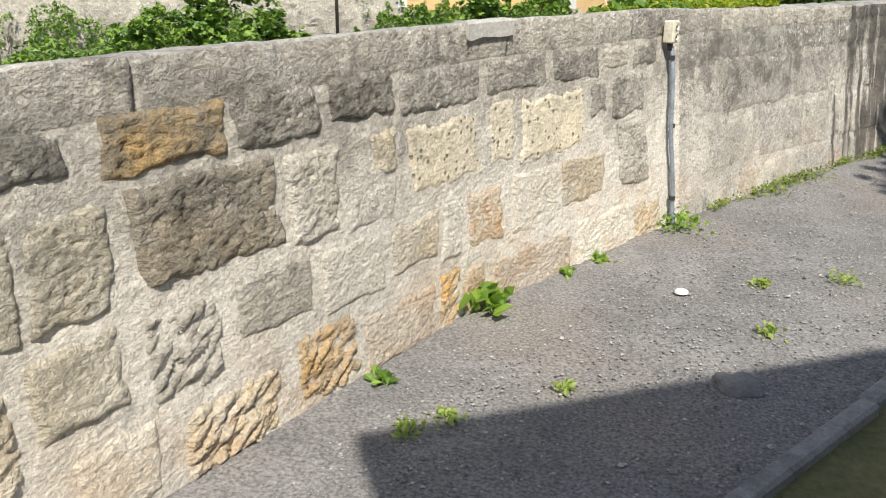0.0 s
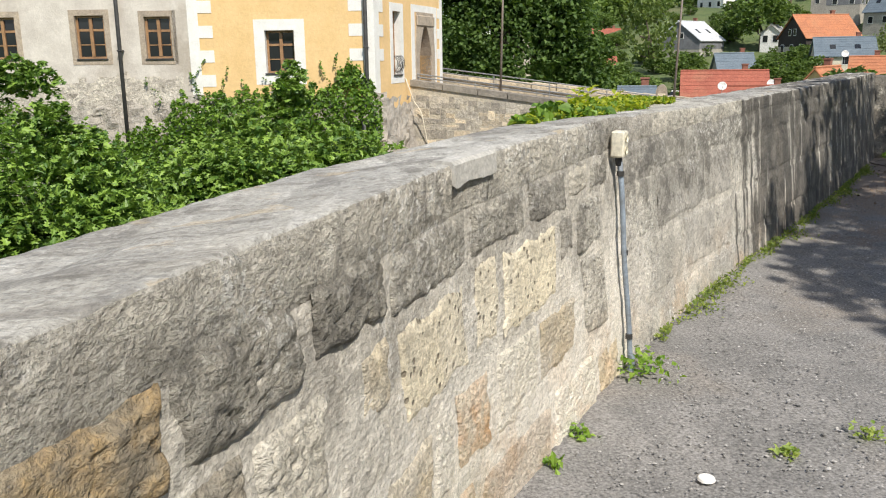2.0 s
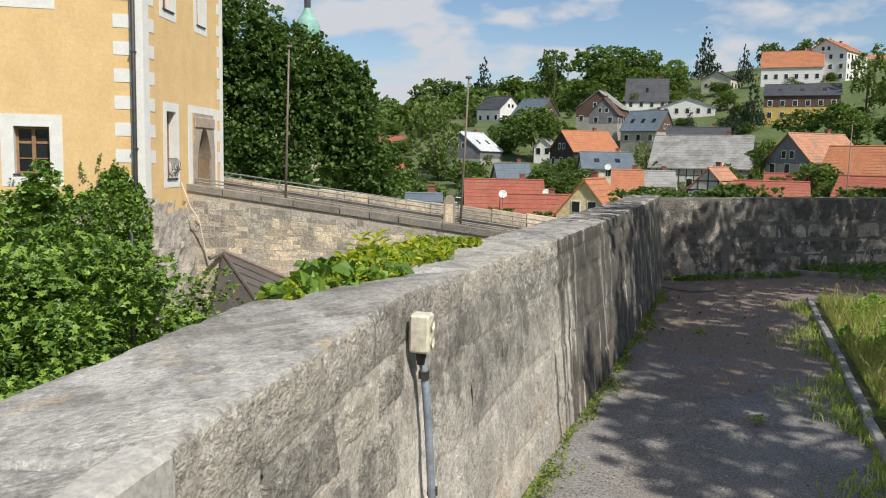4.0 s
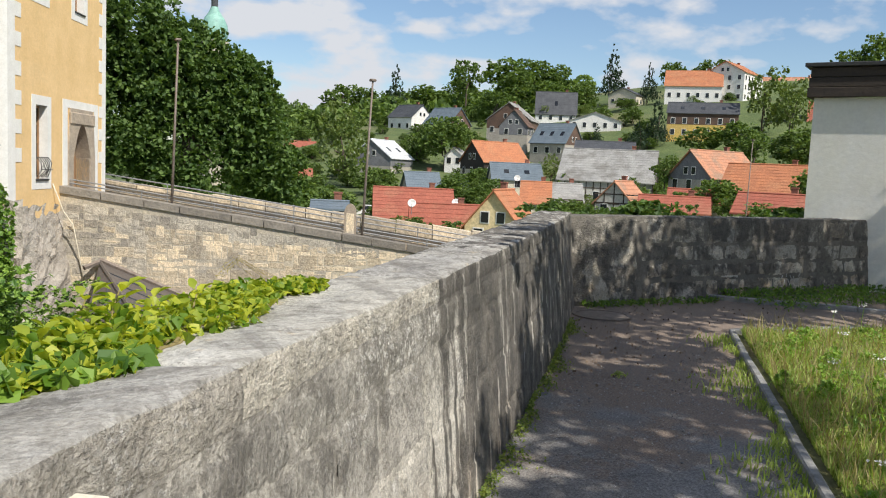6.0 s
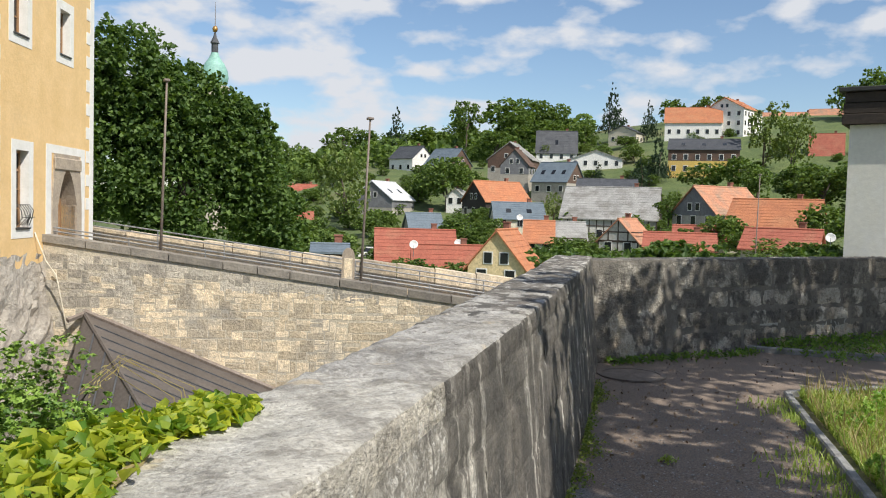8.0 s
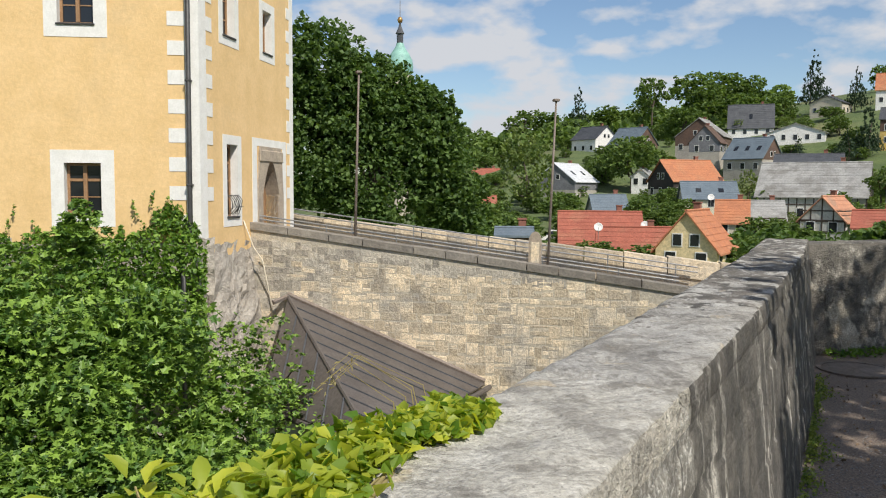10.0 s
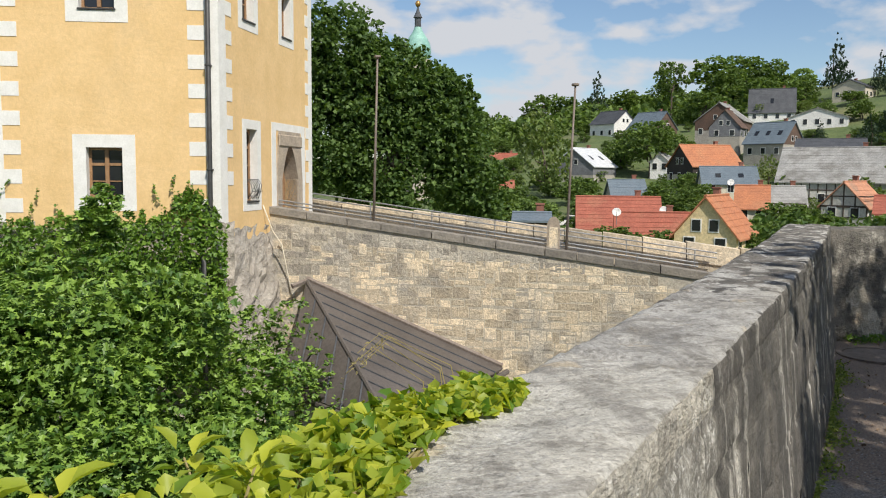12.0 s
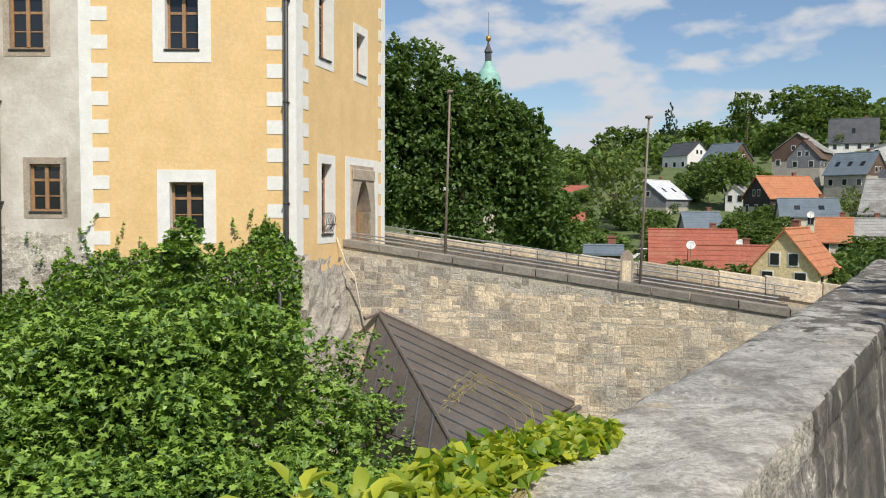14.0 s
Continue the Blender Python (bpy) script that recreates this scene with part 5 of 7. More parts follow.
# fringe of weeds along the wall's foot
pts = []
for k in range(4200):
    s = 5.6 + 8.2 * nr.random() ** 0.9
    w = 0.045 + 0.04 * math.sin(s * 5.1) * math.sin(s * 2.3)
    if nr.random() < 0.35 + 0.65 * (math.sin(s * 7.0) * math.sin(s * 3.1 + 1) > -0.2):
        o = 0.02 + abs(nr.normal()) * w
        x, y, z = face_point(MAIN, S0 + s, GROUND_Z, o)
        pts.append((x, y, GROUND_Z + 0.01 + 0.07 * nr.random() * max(0, 1 - o / 0.3)))
tagged(new("wall_foot_weeds", mesh_of("wall_foot_weeds", *leaf_verts(pts, 0.024, nr, True, 0.7), leaf_material("parched_weeds", (0.10, 0.165, 0.03), (0.32, 0.37, 0.09), 0.7, 0.35))), "fringe of small weeds along the wall's foot", "weeds", kind="stuff")
pts = [(7.0 + 2.4 * nr.random() + 0.0, 12.42 - 0.10 * abs(nr.normal()), GROUND_Z + 0.08 * nr.random()) for k in range(500)]
pts += [(9.6 + 4.0 * nr.random(), 12.6 - 1.3 * nr.random() ** 1.5, GROUND_Z + 0.03 + 0.12 * nr.random()) for k in range(2500)]
tagged(new("far_bed_weeds", mesh_of("far_bed_weeds", *leaf_verts(pts, 0.07, nr, False, 0.5, 0.4), LEAF_IVY)), "low dark weeds in the bed by the far wall", "weeds", kind="stuff")


def blades(n, place, h, mat, name, label, w=0.006):
    vs, fs = [], []
    for k in range(n):
        x, y, z = place()
        a, L = nr.uniform(0, 6.28), h * nr.uniform(0.4, 1.2)
        b = nr.uniform(0, 6.28)
        lean = L * nr.uniform(0.1, 0.7)
        dx, dy = w * math.cos(a), w * math.sin(a)
        ex, ey = lean * math.cos(b), lean * math.sin(b)
        o = len(vs)
        vs += [(x - dx, y - dy, z), (x + dx, y + dy, z), (x + ex * 0.4 + dx * 0.7, y + ey * 0.4 + dy * 0.7, z + L * 0.6), (x + ex * 0.4 - dx * 0.7, y + ey * 0.4 - dy * 0.7, z + L * 0.6), (x + ex, y + ey, z + L)]
        fs += [(o, o + 1, o + 2, o + 3), (o + 3, o + 2, o + 4)]
    return tagged(new(name, mesh_of(name, vs, fs, mat)), label, "grass", kind="stuff")


def in_bed():
    u, v = nr.random(), nr.random() ** 1.6
    a = KERB_A.lerp(KERB_B, 0.30 + 0.69 * u)
    b = Vector((4.4, -2.6)).lerp(KERB_C, 0.30 + 0.69 * u)
    p = a.lerp(b, 0.02 + 0.9 * v)
    return (p.x, p.y, GROUND_Z + 0.04)


blades(34000, in_bed, 0.11, GRASS, "grass", "uncut green and straw-coloured grass in the bed")
lp = [(x, y, z + 0.015 + 0.11 * nr.random() * max(0.0, 0.5 + fbm(x * 1.7, y * 1.7, 9.0))) for x, y, z in (in_bed() for k in range(16000))]
tagged(new("bed_weeds", mesh_of("bed_weeds", *leaf_verts(lp, 0.034, nr, True, 0.9), leaf_material("bed_weed_leaves", (0.13, 0.22, 0.03), (0.36, 0.42, 0.08), 0.6, 0.4))), "low leafy weeds among the grass", "weeds", kind="stuff")
blades(7000, in_bed, 0.24, STRAW, "dry_grass", "dry straw-coloured grass stalks", 0.004)


def beside_kerb():
    u = 0.5 + 0.48 * nr.random()
    p = KERB_A.lerp(KERB_B, u)
    o = abs(nr.normal()) * 0.22 * (0.6 + 0.5 * math.sin(u * 40))
    return (p.x - 0.764 * o, p.y + 0.645 * o, GROUND_Z + 0.005)


blades(2600, beside_kerb, 0.07, GRASS, "kerb_grass", "thin grass creeping over the kerb")
for k in range(90):
    x, y, z = in_bed()
    clump("tall_weed", "leafy weed standing in the grass bed", "weed", (x, y, z), nr.uniform(0.10, 0.19), 70, 0.045, WEED, nr.uniform(0.7, 1.5), group="weeds in the bed")
for k in range(22):
    x, y, z = in_bed()
    t = thing("yarrow", "white-flowered yarrow stalk in the grass", "wildflower", group="white wildflowers", at=pose(x, y, z))
    put("stalk", mesh_of("stalk", *tube([(0, 0, 0), (0.02, 0.01, 0.2), (0.03, 0.0, 0.36)], 0.003, 5), WEED), t)
    fl = nr.normal(size=(26, 3)) * [0.025, 0.025, 0.01] + [0.03, 0, 0.36]
    put("flower_head", mesh_of("flower_head", *leaf_verts(fl, 0.016, nr, False, 2.0, 1.0), WHITEWASH), t)

# grit and pebbles
octa = np.array([(1, 0, 0), (0, 1, 0), (-1, 0, 0), (0, -1, 0), (0, 0, 0.7), (0, 0, -0.7)])
of = np.array([(0, 1, 4), (1, 2, 4), (2, 3, 4), (3, 0, 4), (1, 0, 5), (2, 1, 5), (3, 2, 5), (0, 3, 5)])


def pebbles(n, place, lo, hi, name, label):
    vs, fs = [], []
    for k in range(n):
        x, y = place()
        r = lo + (hi - lo) * nr.random() ** 3
        a = nr.uniform(0, 6.28)
        q = octa * nr.uniform(0.6, 1.2, (6, 1)) * r
        c, s2 = math.cos(a), math.sin(a)
        o = len(vs)
        vs += [(x + u * c - w * s2, y + u * s2 + w * c, GROUND_Z + 0.012 + z * 0.8) for u, w, z in q]
        fs += [tuple(int(i) + o for i in t) for t in of]
    return tagged(new(name, mesh_of(name, vs, fs, PEBBLE)), label, "gravel", kind="stuff")


def on_path():
    s = S0 + 0.9 + 12.2 * nr.random() ** 1.5
    p, d = MAIN.at(s)
    o = 0.14 + 2.6 * nr.random()
    return p.x + d.x * o, p.y + d.y * o


pebbles(42000, on_path, 0.002, 0.010, "grit", "fine pale grit scattered on the path")
pebbles(900, on_path, 0.006, 0.017, "pebbles", "loose grey pebbles on the path")
lp = []
for k in range(900):
    x, y = 4.6 + 5.2 * nr.random(), 8.6 + 3.8 * nr.random()
    if x < 7.6 + (y - 10.4) * 0.8 or y > 10.9:
        if (x - 4.0) * 0.76 - (y - 8.9) * 0.65 > 0.0:
            lp.append((x, y, GROUND_Z + 0.016))
tagged(new("leaf_litter", mesh_of("leaf_litter", *leaf_verts(lp, 0.032, nr, False, 6.0, 0.8), material("brown_litter", (0.27, 0.19, 0.12), (0.19, 0.13, 0.085), 6.0, 0.95, 0.1, 30.0, vary=0.3))), "dry brown leaf litter on the shaded path", "leaf litter", kind="stuff")
disc = new("bottle_cap", mesh_of("bottle_cap", *lathe([(0.0, 0.012), (0.026, 0.012), (0.031, 0.009), (0.034, 0.0)], 20), WHITEWASH))
disc.matrix_basis = pose(0.645, 3.80, GROUND_Z + 0.012)
tagged(disc, "flat white disc lying on the path", "litter")


def boulder(r, seed, flat=0.5):
    bm = bmesh.new()
    bmesh.ops.create_icosphere(bm, subdivisions=3, radius=r)
    for v in bm.verts:
        v.co *= 1 + 0.35 * noise.fractal(v.co / r * 1.3 + Vector((seed, 0, 0)), 1.0, 2.0, 3)
        v.co.z *= flat
    vf = [tuple(v.co) for v in bm.verts], [tuple(v.index for v in f.verts) for f in bm.faces]
    bm.free()
    return vf


b = new("half_buried_stone", mesh_of("half_buried_stone", *boulder(0.085, 3.0, 0.42), KERB, True))
b.matrix_basis = pose(0.74, 2.86, GROUND_Z + 0.01)
tagged(b, "flat half-buried grey stone in the path", "stone")
lid = thing("manhole_cover", "round iron manhole cover set in the path", "manhole cover", at=pose(6.84, 11.72, GROUND_Z + 0.015))
put("rim", mesh_of("rim", *lathe([(0.36, 0.0), (0.36, 0.016), (0.31, 0.016), (0.31, 0.004)], 32), RUST), lid)
put("plate", mesh_of("plate", *lathe([(0.305, 0.0), (0.305, 0.012), (0.0, 0.014)], 32), RUST), lid)

# vine on the wall top
vine = thing("vine", "yellow-green vine sprawling over the wall top", "vine")


def vine_leaves(n, s0, s1, size):
    pts = []
    for k in range(n):
        s = nr.uniform(s0, s1)
        reach = -0.26 + 0.05 * math.sin(s * 9) - 0.10 * max(0.0, (s - 6.4) / 0.8) - 0.12 * max(0.0, (5.6 - s) / 0.4)
        o = reach - (0.30 + 0.2 * ramp01(5.9, 6.2, s) - 0.34 * ramp01(6.45, 6.8, s)) * nr.random() ** 1.2
        p, d = MAIN.at(S0 + s)
        hump = 0.06 * math.exp(-((o + 0.5) / 0.22) ** 2) * math.sin(math.pi * (s - s0) / (s1 - s0))
        z = 1.065 + (hump + 0.02) * nr.random() if o > -0.5 else 1.0 + hump - 1.6 * (-0.5 - o) + 0.09 * nr.random()
        pts.append((p.x + d.x * o, p.y + d.y * o, z))
    return leaf_verts(pts, size, nr, True, 0.7, 0.7)


put("foliage", mesh_of("foliage", *vine_leaves(3800, 5.15, 7.25, 0.037), LEAF_VINE, True), vine)
put("foliage", mesh_of("foliage", *vine_leaves(220, 5.15, 5.9, 0.075), LEAF_IVY), vine, "broad green ivy leaves")


def ivy_shoot(base, tip, n, size):
    """An upright flowering shoot: a woody stem with pointed oval leaves set round it, thickest at the top."""
    base, tip = Vector(base), Vector(tip)
    bend = Vector((nr.normal() * 0.02, nr.normal() * 0.02, 0))
    stem = [tuple(base.lerp(tip, u) + bend * math.sin(math.pi * u)) for u in (0.0, 0.35, 0.7, 1.0)]
    vs, fs = [], []
    for i in range(n):
        u = 1 - 0.75 * (i / n) ** 1.4
        a = 2.4 * i + nr.normal() * 0.3
        lift = 0.75 * u - 0.15 + 0.2 * nr.normal()
        d = Vector((math.cos(a), math.sin(a), lift)).normalized()
        side = Vector((-math.sin(a), math.cos(a), 0.2 * nr.normal())).normalized()
        up = side.cross(d) * -1
        c = base.lerp(tip, u) + d * 0.02
        L, W = size * nr.uniform(0.7, 1.2), size * 0.27
        o = len(vs)
        ribs = [(0.0, 0.0, 0.0), (0.3, 1.0, 0.1), (0.65, 0.75, 0.06), (1.0, 0.0, -0.12)]
        vs += [tuple(c + d * L * x + up * L * z * 0.4) for x, _, z in ribs]
        vs += [tuple(c + d * L * x + side * W * w * sg + up * L * (z + 0.10)) for sg in (1, -1) for x, w, z in ribs[1:3]]
        fs += [(o, o + 4, o + 1), (o + 1, o + 4, o + 5, o + 2), (o + 2, o + 5, o + 3), (o, o + 1, o + 6), (o + 1, o + 2, o + 7, o + 6), (o + 2, o + 3, o + 7)]
    sh = put("shoot", mesh_of("shoot", *tube(stem, 0.0035, 5, 0.002), STRAW), vine, "tan woody shoot")
    put("leaves", mesh_of("shoot_leaves", vs, fs, LEAF_VINE, True), sh)


for k in range(38):
    s = 5.75 + 1.5 * (k + nr.random()) / 38
    p, d = MAIN.at(S0 + s)
    end = ramp01(6.5, 6.75, s)
    o = 0.40 + (0.36 - 0.24 * end) * nr.random()
    z0 = 1.03 - 1.3 * max(0.0, o - 0.5)
    tall = (0.06 + 0.10 * nr.random() * (1.0 if s > 6.0 else 0.4)) * (1 - 0.75 * end)
    ivy_shoot((p.x - d.x * o, p.y - d.y * o, z0 - 0.03), (p.x - d.x * (o + 0.03 * nr.normal()), p.y - d.y * o + 0.03 * nr.normal(), z0 + tall), 14, 0.053 - 0.014 * end)

# bare runners that trail along the wall top with a few leaves
for k in range(7):
    s, o = 5.9 + 0.09 * k, -0.31 - 0.08 * nr.random()
    line_, lv = [], []
    for i in range(7):
        p, d = MAIN.at(S0 + s + 0.13 * i)
        oo = o + 0.04 * math.sin(i * 1.3 + k) - 0.006 * i
        line_.append((p.x + d.x * oo, p.y + d.y * oo, 1.064 + 0.012 * abs(math.sin(i * 2.1 + k))))
        lv += [np.array(line_[-1]) + nr.normal(size=3) * [0.03, 0.03, 0.008] + [0, 0, 0.014] for q in range(2)]
    put("runner", mesh_of("runner", *tube(line_, 0.005, 5, 0.002), STRAW), vine, "tan woody runner")
    put("foliage", mesh_of("foliage", *leaf_verts(lv, 0.038, nr, True, 0.9, 0.85), LEAF_VINE), vine)

stalks = thing("dry_grass", "dry arching grass stalks behind the wall top", "grass")
for k in range(5):
    p, d = MAIN.at(S0 + 7.3 + 0.06 * k)
    a = Vector((p.x - d.x * 0.6, p.y - d.y * 0.6, 0.75))
    e = a + Vector((-0.16 - 0.03 * k + 0.05 * nr.random(), 0.05 * nr.normal(), 0.36 + 0.04 * nr.random()))
    m_ = a.lerp(e, 0.5) + Vector((0.05, 0, 0.1))
    put("stalk", mesh_of("stalk", *tube([tuple(a), tuple(m_), tuple(e), tuple(e + Vector((-0.06, 0, -0.05)))], 0.0022, 4, 0.001), STRAW), stalks)
    q = [np.array(e) + np.array([-0.012 * i, 0.0, -0.012 * i]) + nr.normal(size=3) * 0.004 for i in range(7)]
    put("ear", mesh_of("ear", *leaf_verts(q, 0.018, nr, False, 0.3, 0.3), STRAW), stalks)


def lumpy(blobs, k, seed, size=0.42, tall=0.7):
    """Smaller lumps over the surface of the blobs, so that a crown shows tufts with dark gaps between."""
    r = random.Random(seed)
    out = []
    for x, y, z, a, b, c in blobs:
        for i in range(k):
            u, v = r.uniform(0, 2 * math.pi), r.uniform(-0.75, 1.0)
            w = math.sqrt(max(0.0, 1 - v * v))
            f = size * r.uniform(0.65, 1.2)
            out.append((x + a * 0.78 * w * math.cos(u), y + b * 0.78 * w * math.sin(u), z + c * 0.78 * v, a * f, b * f, c * f * tall))
    return out


# ---- shrubs in the moat ----
def shrub(name, label, blobs, n, size, mat, seed, lobes=True, stems=5):
    r = np.random.default_rng(seed)
    t = thing(name, label, "shrub")
    pts = np.concatenate([crown_points(r, lumpy(blobs, 9, seed), n, 0.45, 0.3), crown_points(r, [(x, y, z, a * 0.74, b * 0.74, c * 0.74) for x, y, z, a, b, c in blobs], n // 3, 0.6, 0.3)])
    put("foliage", mesh_of("foliage", *leaf_verts(pts, size, r, lobes, 1.5, 0.9), mat), t)
    b = blobs[0]
    for k in range(stems):
        e = pts[int(r.integers(n))]
        put("branch", mesh_of("branch", *tube([(b[0] + r.normal() * 0.4, b[1] + r.normal() * 0.4, -9.3), tuple(np.array([b[0], b[1], -4]) * 0.5 + np.array(e) * 0.5), tuple(e)], 0.09, 6, 0.015), BARK), t)
    return t


shrub("maple_thicket", "dense green maple thicket growing out of the moat",
      [(-2.6, 22.2, -2.6, 2.9, 2.4, 3.1), (-4.8, 22.0, -3.4, 2.6, 2.2, 2.9), (-0.7, 23.2, -3.2, 2.2, 1.8, 2.6), (-2.0, 20.6, -4.5, 2.8, 2.0, 2.6), (-4.6, 19.6, -4.6, 3.0, 2.2, 2.8), (-3.0, 24.2, -1.0, 1.6, 1.2, 2.0), (0.4, 21.6, -5.2, 1.8, 1.8, 2.2), (-7.2, 21.5, -3.6, 2.6, 2.2, 2.7), (-2.35, 24.2, 0.3, 0.75, 0.6, 0.8), (-2.25, 24.2, 0.95, 0.3, 0.3, 0.5)], 50000, 0.185, LEAF_BUSH, 21, "maple")
shrub("elder_bush", "tall leafy elder bush beside the castle wing",
      [(-6.9, 18.4, -2.2, 1.9, 1.8, 2.6), (-7.4, 18.9, 0.45, 1.1, 0.8, 0.95), (-7.4, 19.0, 1.15, 0.5, 0.4, 0.6), (-9.4, 19.0, -0.1, 1.2, 0.8, 0.95), (-6.7, 18.6, 0.0, 0.6, 0.5, 0.6), (-8.4, 18.8, 0.4, 0.55, 0.5, 0.6), (-6.0, 18.6, -0.4, 0.45, 0.45, 0.5), (-5.2, 18.0, -2.9, 1.6, 1.6, 2.2), (-9.0, 19.0, -2.3, 2.2, 2.0, 2.6), (-7.4, 17.2, -3.0, 2.2, 1.6, 2.2), (-11.6, 20, -2.2, 2.6, 2.0, 2.6)], 26000, 0.17, LEAF_BUSH, 22, "maple")
shrub("hornbeam_shoots", "thin leafy shoots in front of the hut roof",
      [(1.6, 25.6, -3.0, 1.1, 0.9, 1.5), (2.2, 24.6, -4.2, 1.5, 1.2, 1.6), (0.9, 26.2, -2.6, 0.8, 0.6, 1.0), (3.0, 23.4, -5.4, 1.8, 1.5, 1.2)], 4200, 0.11, LEAF_BUSH, 23, stems=10)
# ivy on the castle foot
r = np.random.default_rng(31)
iv, tn_ = [], []
for k in range(34000):
    x = r.uniform(-10.5, 0.25)
    z = r.uniform(-4.0, 1.4)
    lim = 0.22 - 0.55 * max(0.0, -5.6 - x) + 0.7 * fbm(x * 1.1, 4.0) + 1.0 * max(0, 1 - abs(x + 0.8) / 0.95) + 0.25 * fbm(x * 5, z * 3, 2.0)
    if z < lim:
        iv.append((x, -0.28 - 0.32 * r.random() * min(1, (lim - z)) - (0.25 if z < 0.1 else 0.0) + (0.16 if z > 0.35 else 0.0), z))
for k in range(16000):
    x, z = r.uniform(-23.0, -9.0), r.uniform(-3.6, 0.9)
    if z < -0.1 + 0.9 * fbm(x * 0.45, 7.0) + 0.3 * fbm(x * 3, z * 3, 1.0) and fbm(x * 0.7, z * 0.5, 12.0) < 0.18:
        iv.append((x, -0.35 - 0.35 * r.random() + 0.25 * min(z, 0.0), z))
for x0, top in ((-5.7, 1.35), (-5.45, 0.95), (-4.75, 1.15), (-4.3, 0.7), (-1.5, 1.25), (-1.15, 1.45), (-0.55, 1.3), (-3.1, 0.75), (-6.9, 0.8), (-2.2, 0.7)):
    lean = r.normal() * 0.5
    for k in range(int(44 * top)):
        u = r.random()
        tn_.append((x0 + lean * u * u + 0.10 * math.sin(u * 7 + x0) + r.normal() * 0.05 * (1.3 - u), -0.06 - 0.12 * r.random(), -0.1 + (top + 0.1) * u))
ivy = new("ivy", mesh_of("ivy", *join(leaf_verts(iv, 0.12, r, True, 0.2, 0.9), leaf_verts(tn_, 0.075, r, True, 0.2, 0.9)), LEAF_IVY))
ivy.matrix_basis = FRONT.m
tagged(ivy, "ivy climbing the rock and render below the windows", "ivy", kind="stuff")
# bush behind the far wall
shrub("walnut_bush", "dark green bush rising behind the far wall", [(8.2 + 1.1 * k, 14.3 + 0.15 * math.sin(k), 0.55 + 0.1 * math.sin(k * 2), 0.9, 0.9, 0.62) for k in range(5)], 7000, 0.10, LEAF_DEEP, 24, stems=3)

# ---- trees ----
def tree_mesh(name, label, blobs, n, size, mat, seed, trunk, lobes=False, limbs=7, shell=0.4, lumps=True):
    r = np.random.default_rng(seed)
    t = thing(name, label, "tree")
    h = max(b[2] for b in blobs)
    put("trunk", mesh_of("trunk", *tube([(0, 0, -2.0), (0.1, 0.05, h * 0.3), (0.0, 0.1, h * 0.75)], trunk, 8, trunk * 0.4), BARK), t)
    for k in range(limbs):
        b = blobs[k % len(blobs)]
        put("limb", mesh_of("limb", *tube([(0.05, 0.05, h * (0.22 + 0.05 * k)), (b[0] * 0.5, b[1] * 0.5, b[2] * 0.8), (b[0], b[1], b[2])], trunk * 0.45, 6, trunk * 0.1), BARK), t)
    pts = crown_points(r, lumpy(blobs, 8, seed, 0.45, 1.0) + blobs if lumps else blobs, n, shell)
    put("crown", mesh_of("crown", *leaf_verts(pts, size, r, lobes, 0.4, 0.8), mat), t)
    return t


def blob_set(seed, k, w, h, base):
    r = random.Random(seed)
    mid = (h + base) / 2
    out = [(0.0, 0.0, mid, w * 0.36, w * 0.36, (h - base) * 0.42)]
    for i in range(k):
        u = -0.8 + 1.7 * i / max(k - 1, 1)
        q = math.sqrt(max(0.05, 1 - u * u)) * 0.27 * w
        a = r.uniform(0, 6.28)
        out.append((q * math.cos(a), q * math.sin(a), mid + u * (h - base) * 0.34, w * r.uniform(0.17, 0.25), w * r.uniform(0.17, 0.25), (h - base) * r.uniform(0.12, 0.18)))
    return out


big = tree_mesh("chestnut_tree", "large dark green deciduous tree behind the bridge",
                [(-2.7, 0, 10.8, 2.2, 2.4, 3.0), (-3.6, 0.2, 6.2, 2.6, 2.6, 3.6), (-0.5, 0, 9.4, 2.0, 2.2, 2.4), (1.2, 0, 7.6, 2.2, 2.4, 2.6), (3.3, 0, 6.7, 2.0, 2.2, 2.6), (4.2, 0.3, 4.6, 2.2, 2.4, 3.0), (0, 0, 4.6, 3.4, 2.8, 3.4), (-1.8, -0.6, 8.2, 2.2, 2.0, 3.0), (5.4, 0.5, 2.8, 1.8, 2.0, 2.2), (-4.6, 0.5, 9.0, 1.6, 1.8, 2.4), (1.5, 0.2, 9.5, 1.7, 1.8, 1.8), (3.6, 0.2, 8.2, 1.5, 1.8, 1.6)], 60000, 0.30, LEAF_DEEP, 41, 0.35)
big.matrix_basis = pose(8.6, 52.6, -2.6)
ROUND_M = [tree_mesh("round_tree", "broad green deciduous tree on the slope", blob_set(50 + k, 9, 1.0, 1.0, 0.12), 3000, 0.06, LEAF_TREE, 60 + k, 0.03) for k in range(4)]
CONIFER_M = [tree_mesh("conifer", "dark pointed conifer on the slope", [(0, 0, 0.15 + 0.8 * k / 8, 0.5 * (1 - k / 9), 0.5 * (1 - k / 9), 0.07) for k in range(9)], 1300, 0.06, LEAF_PINE, 70 + k, 0.025, limbs=0, shell=0.3, lumps=False) for k in range(2)]
BIRCH_M = [tree_mesh("willow_tree", "pale green feathery tree on the slope", blob_set(80 + k, 10, 0.9, 1.0, 0.1), 1800, 0.048, LEAF_BIRCH, 90 + k, 0.02) for k in range(2)]
for t in ROUND_M + CONIFER_M + BIRCH_M:
    t["group"] = "trees on the hillside"
used = {}


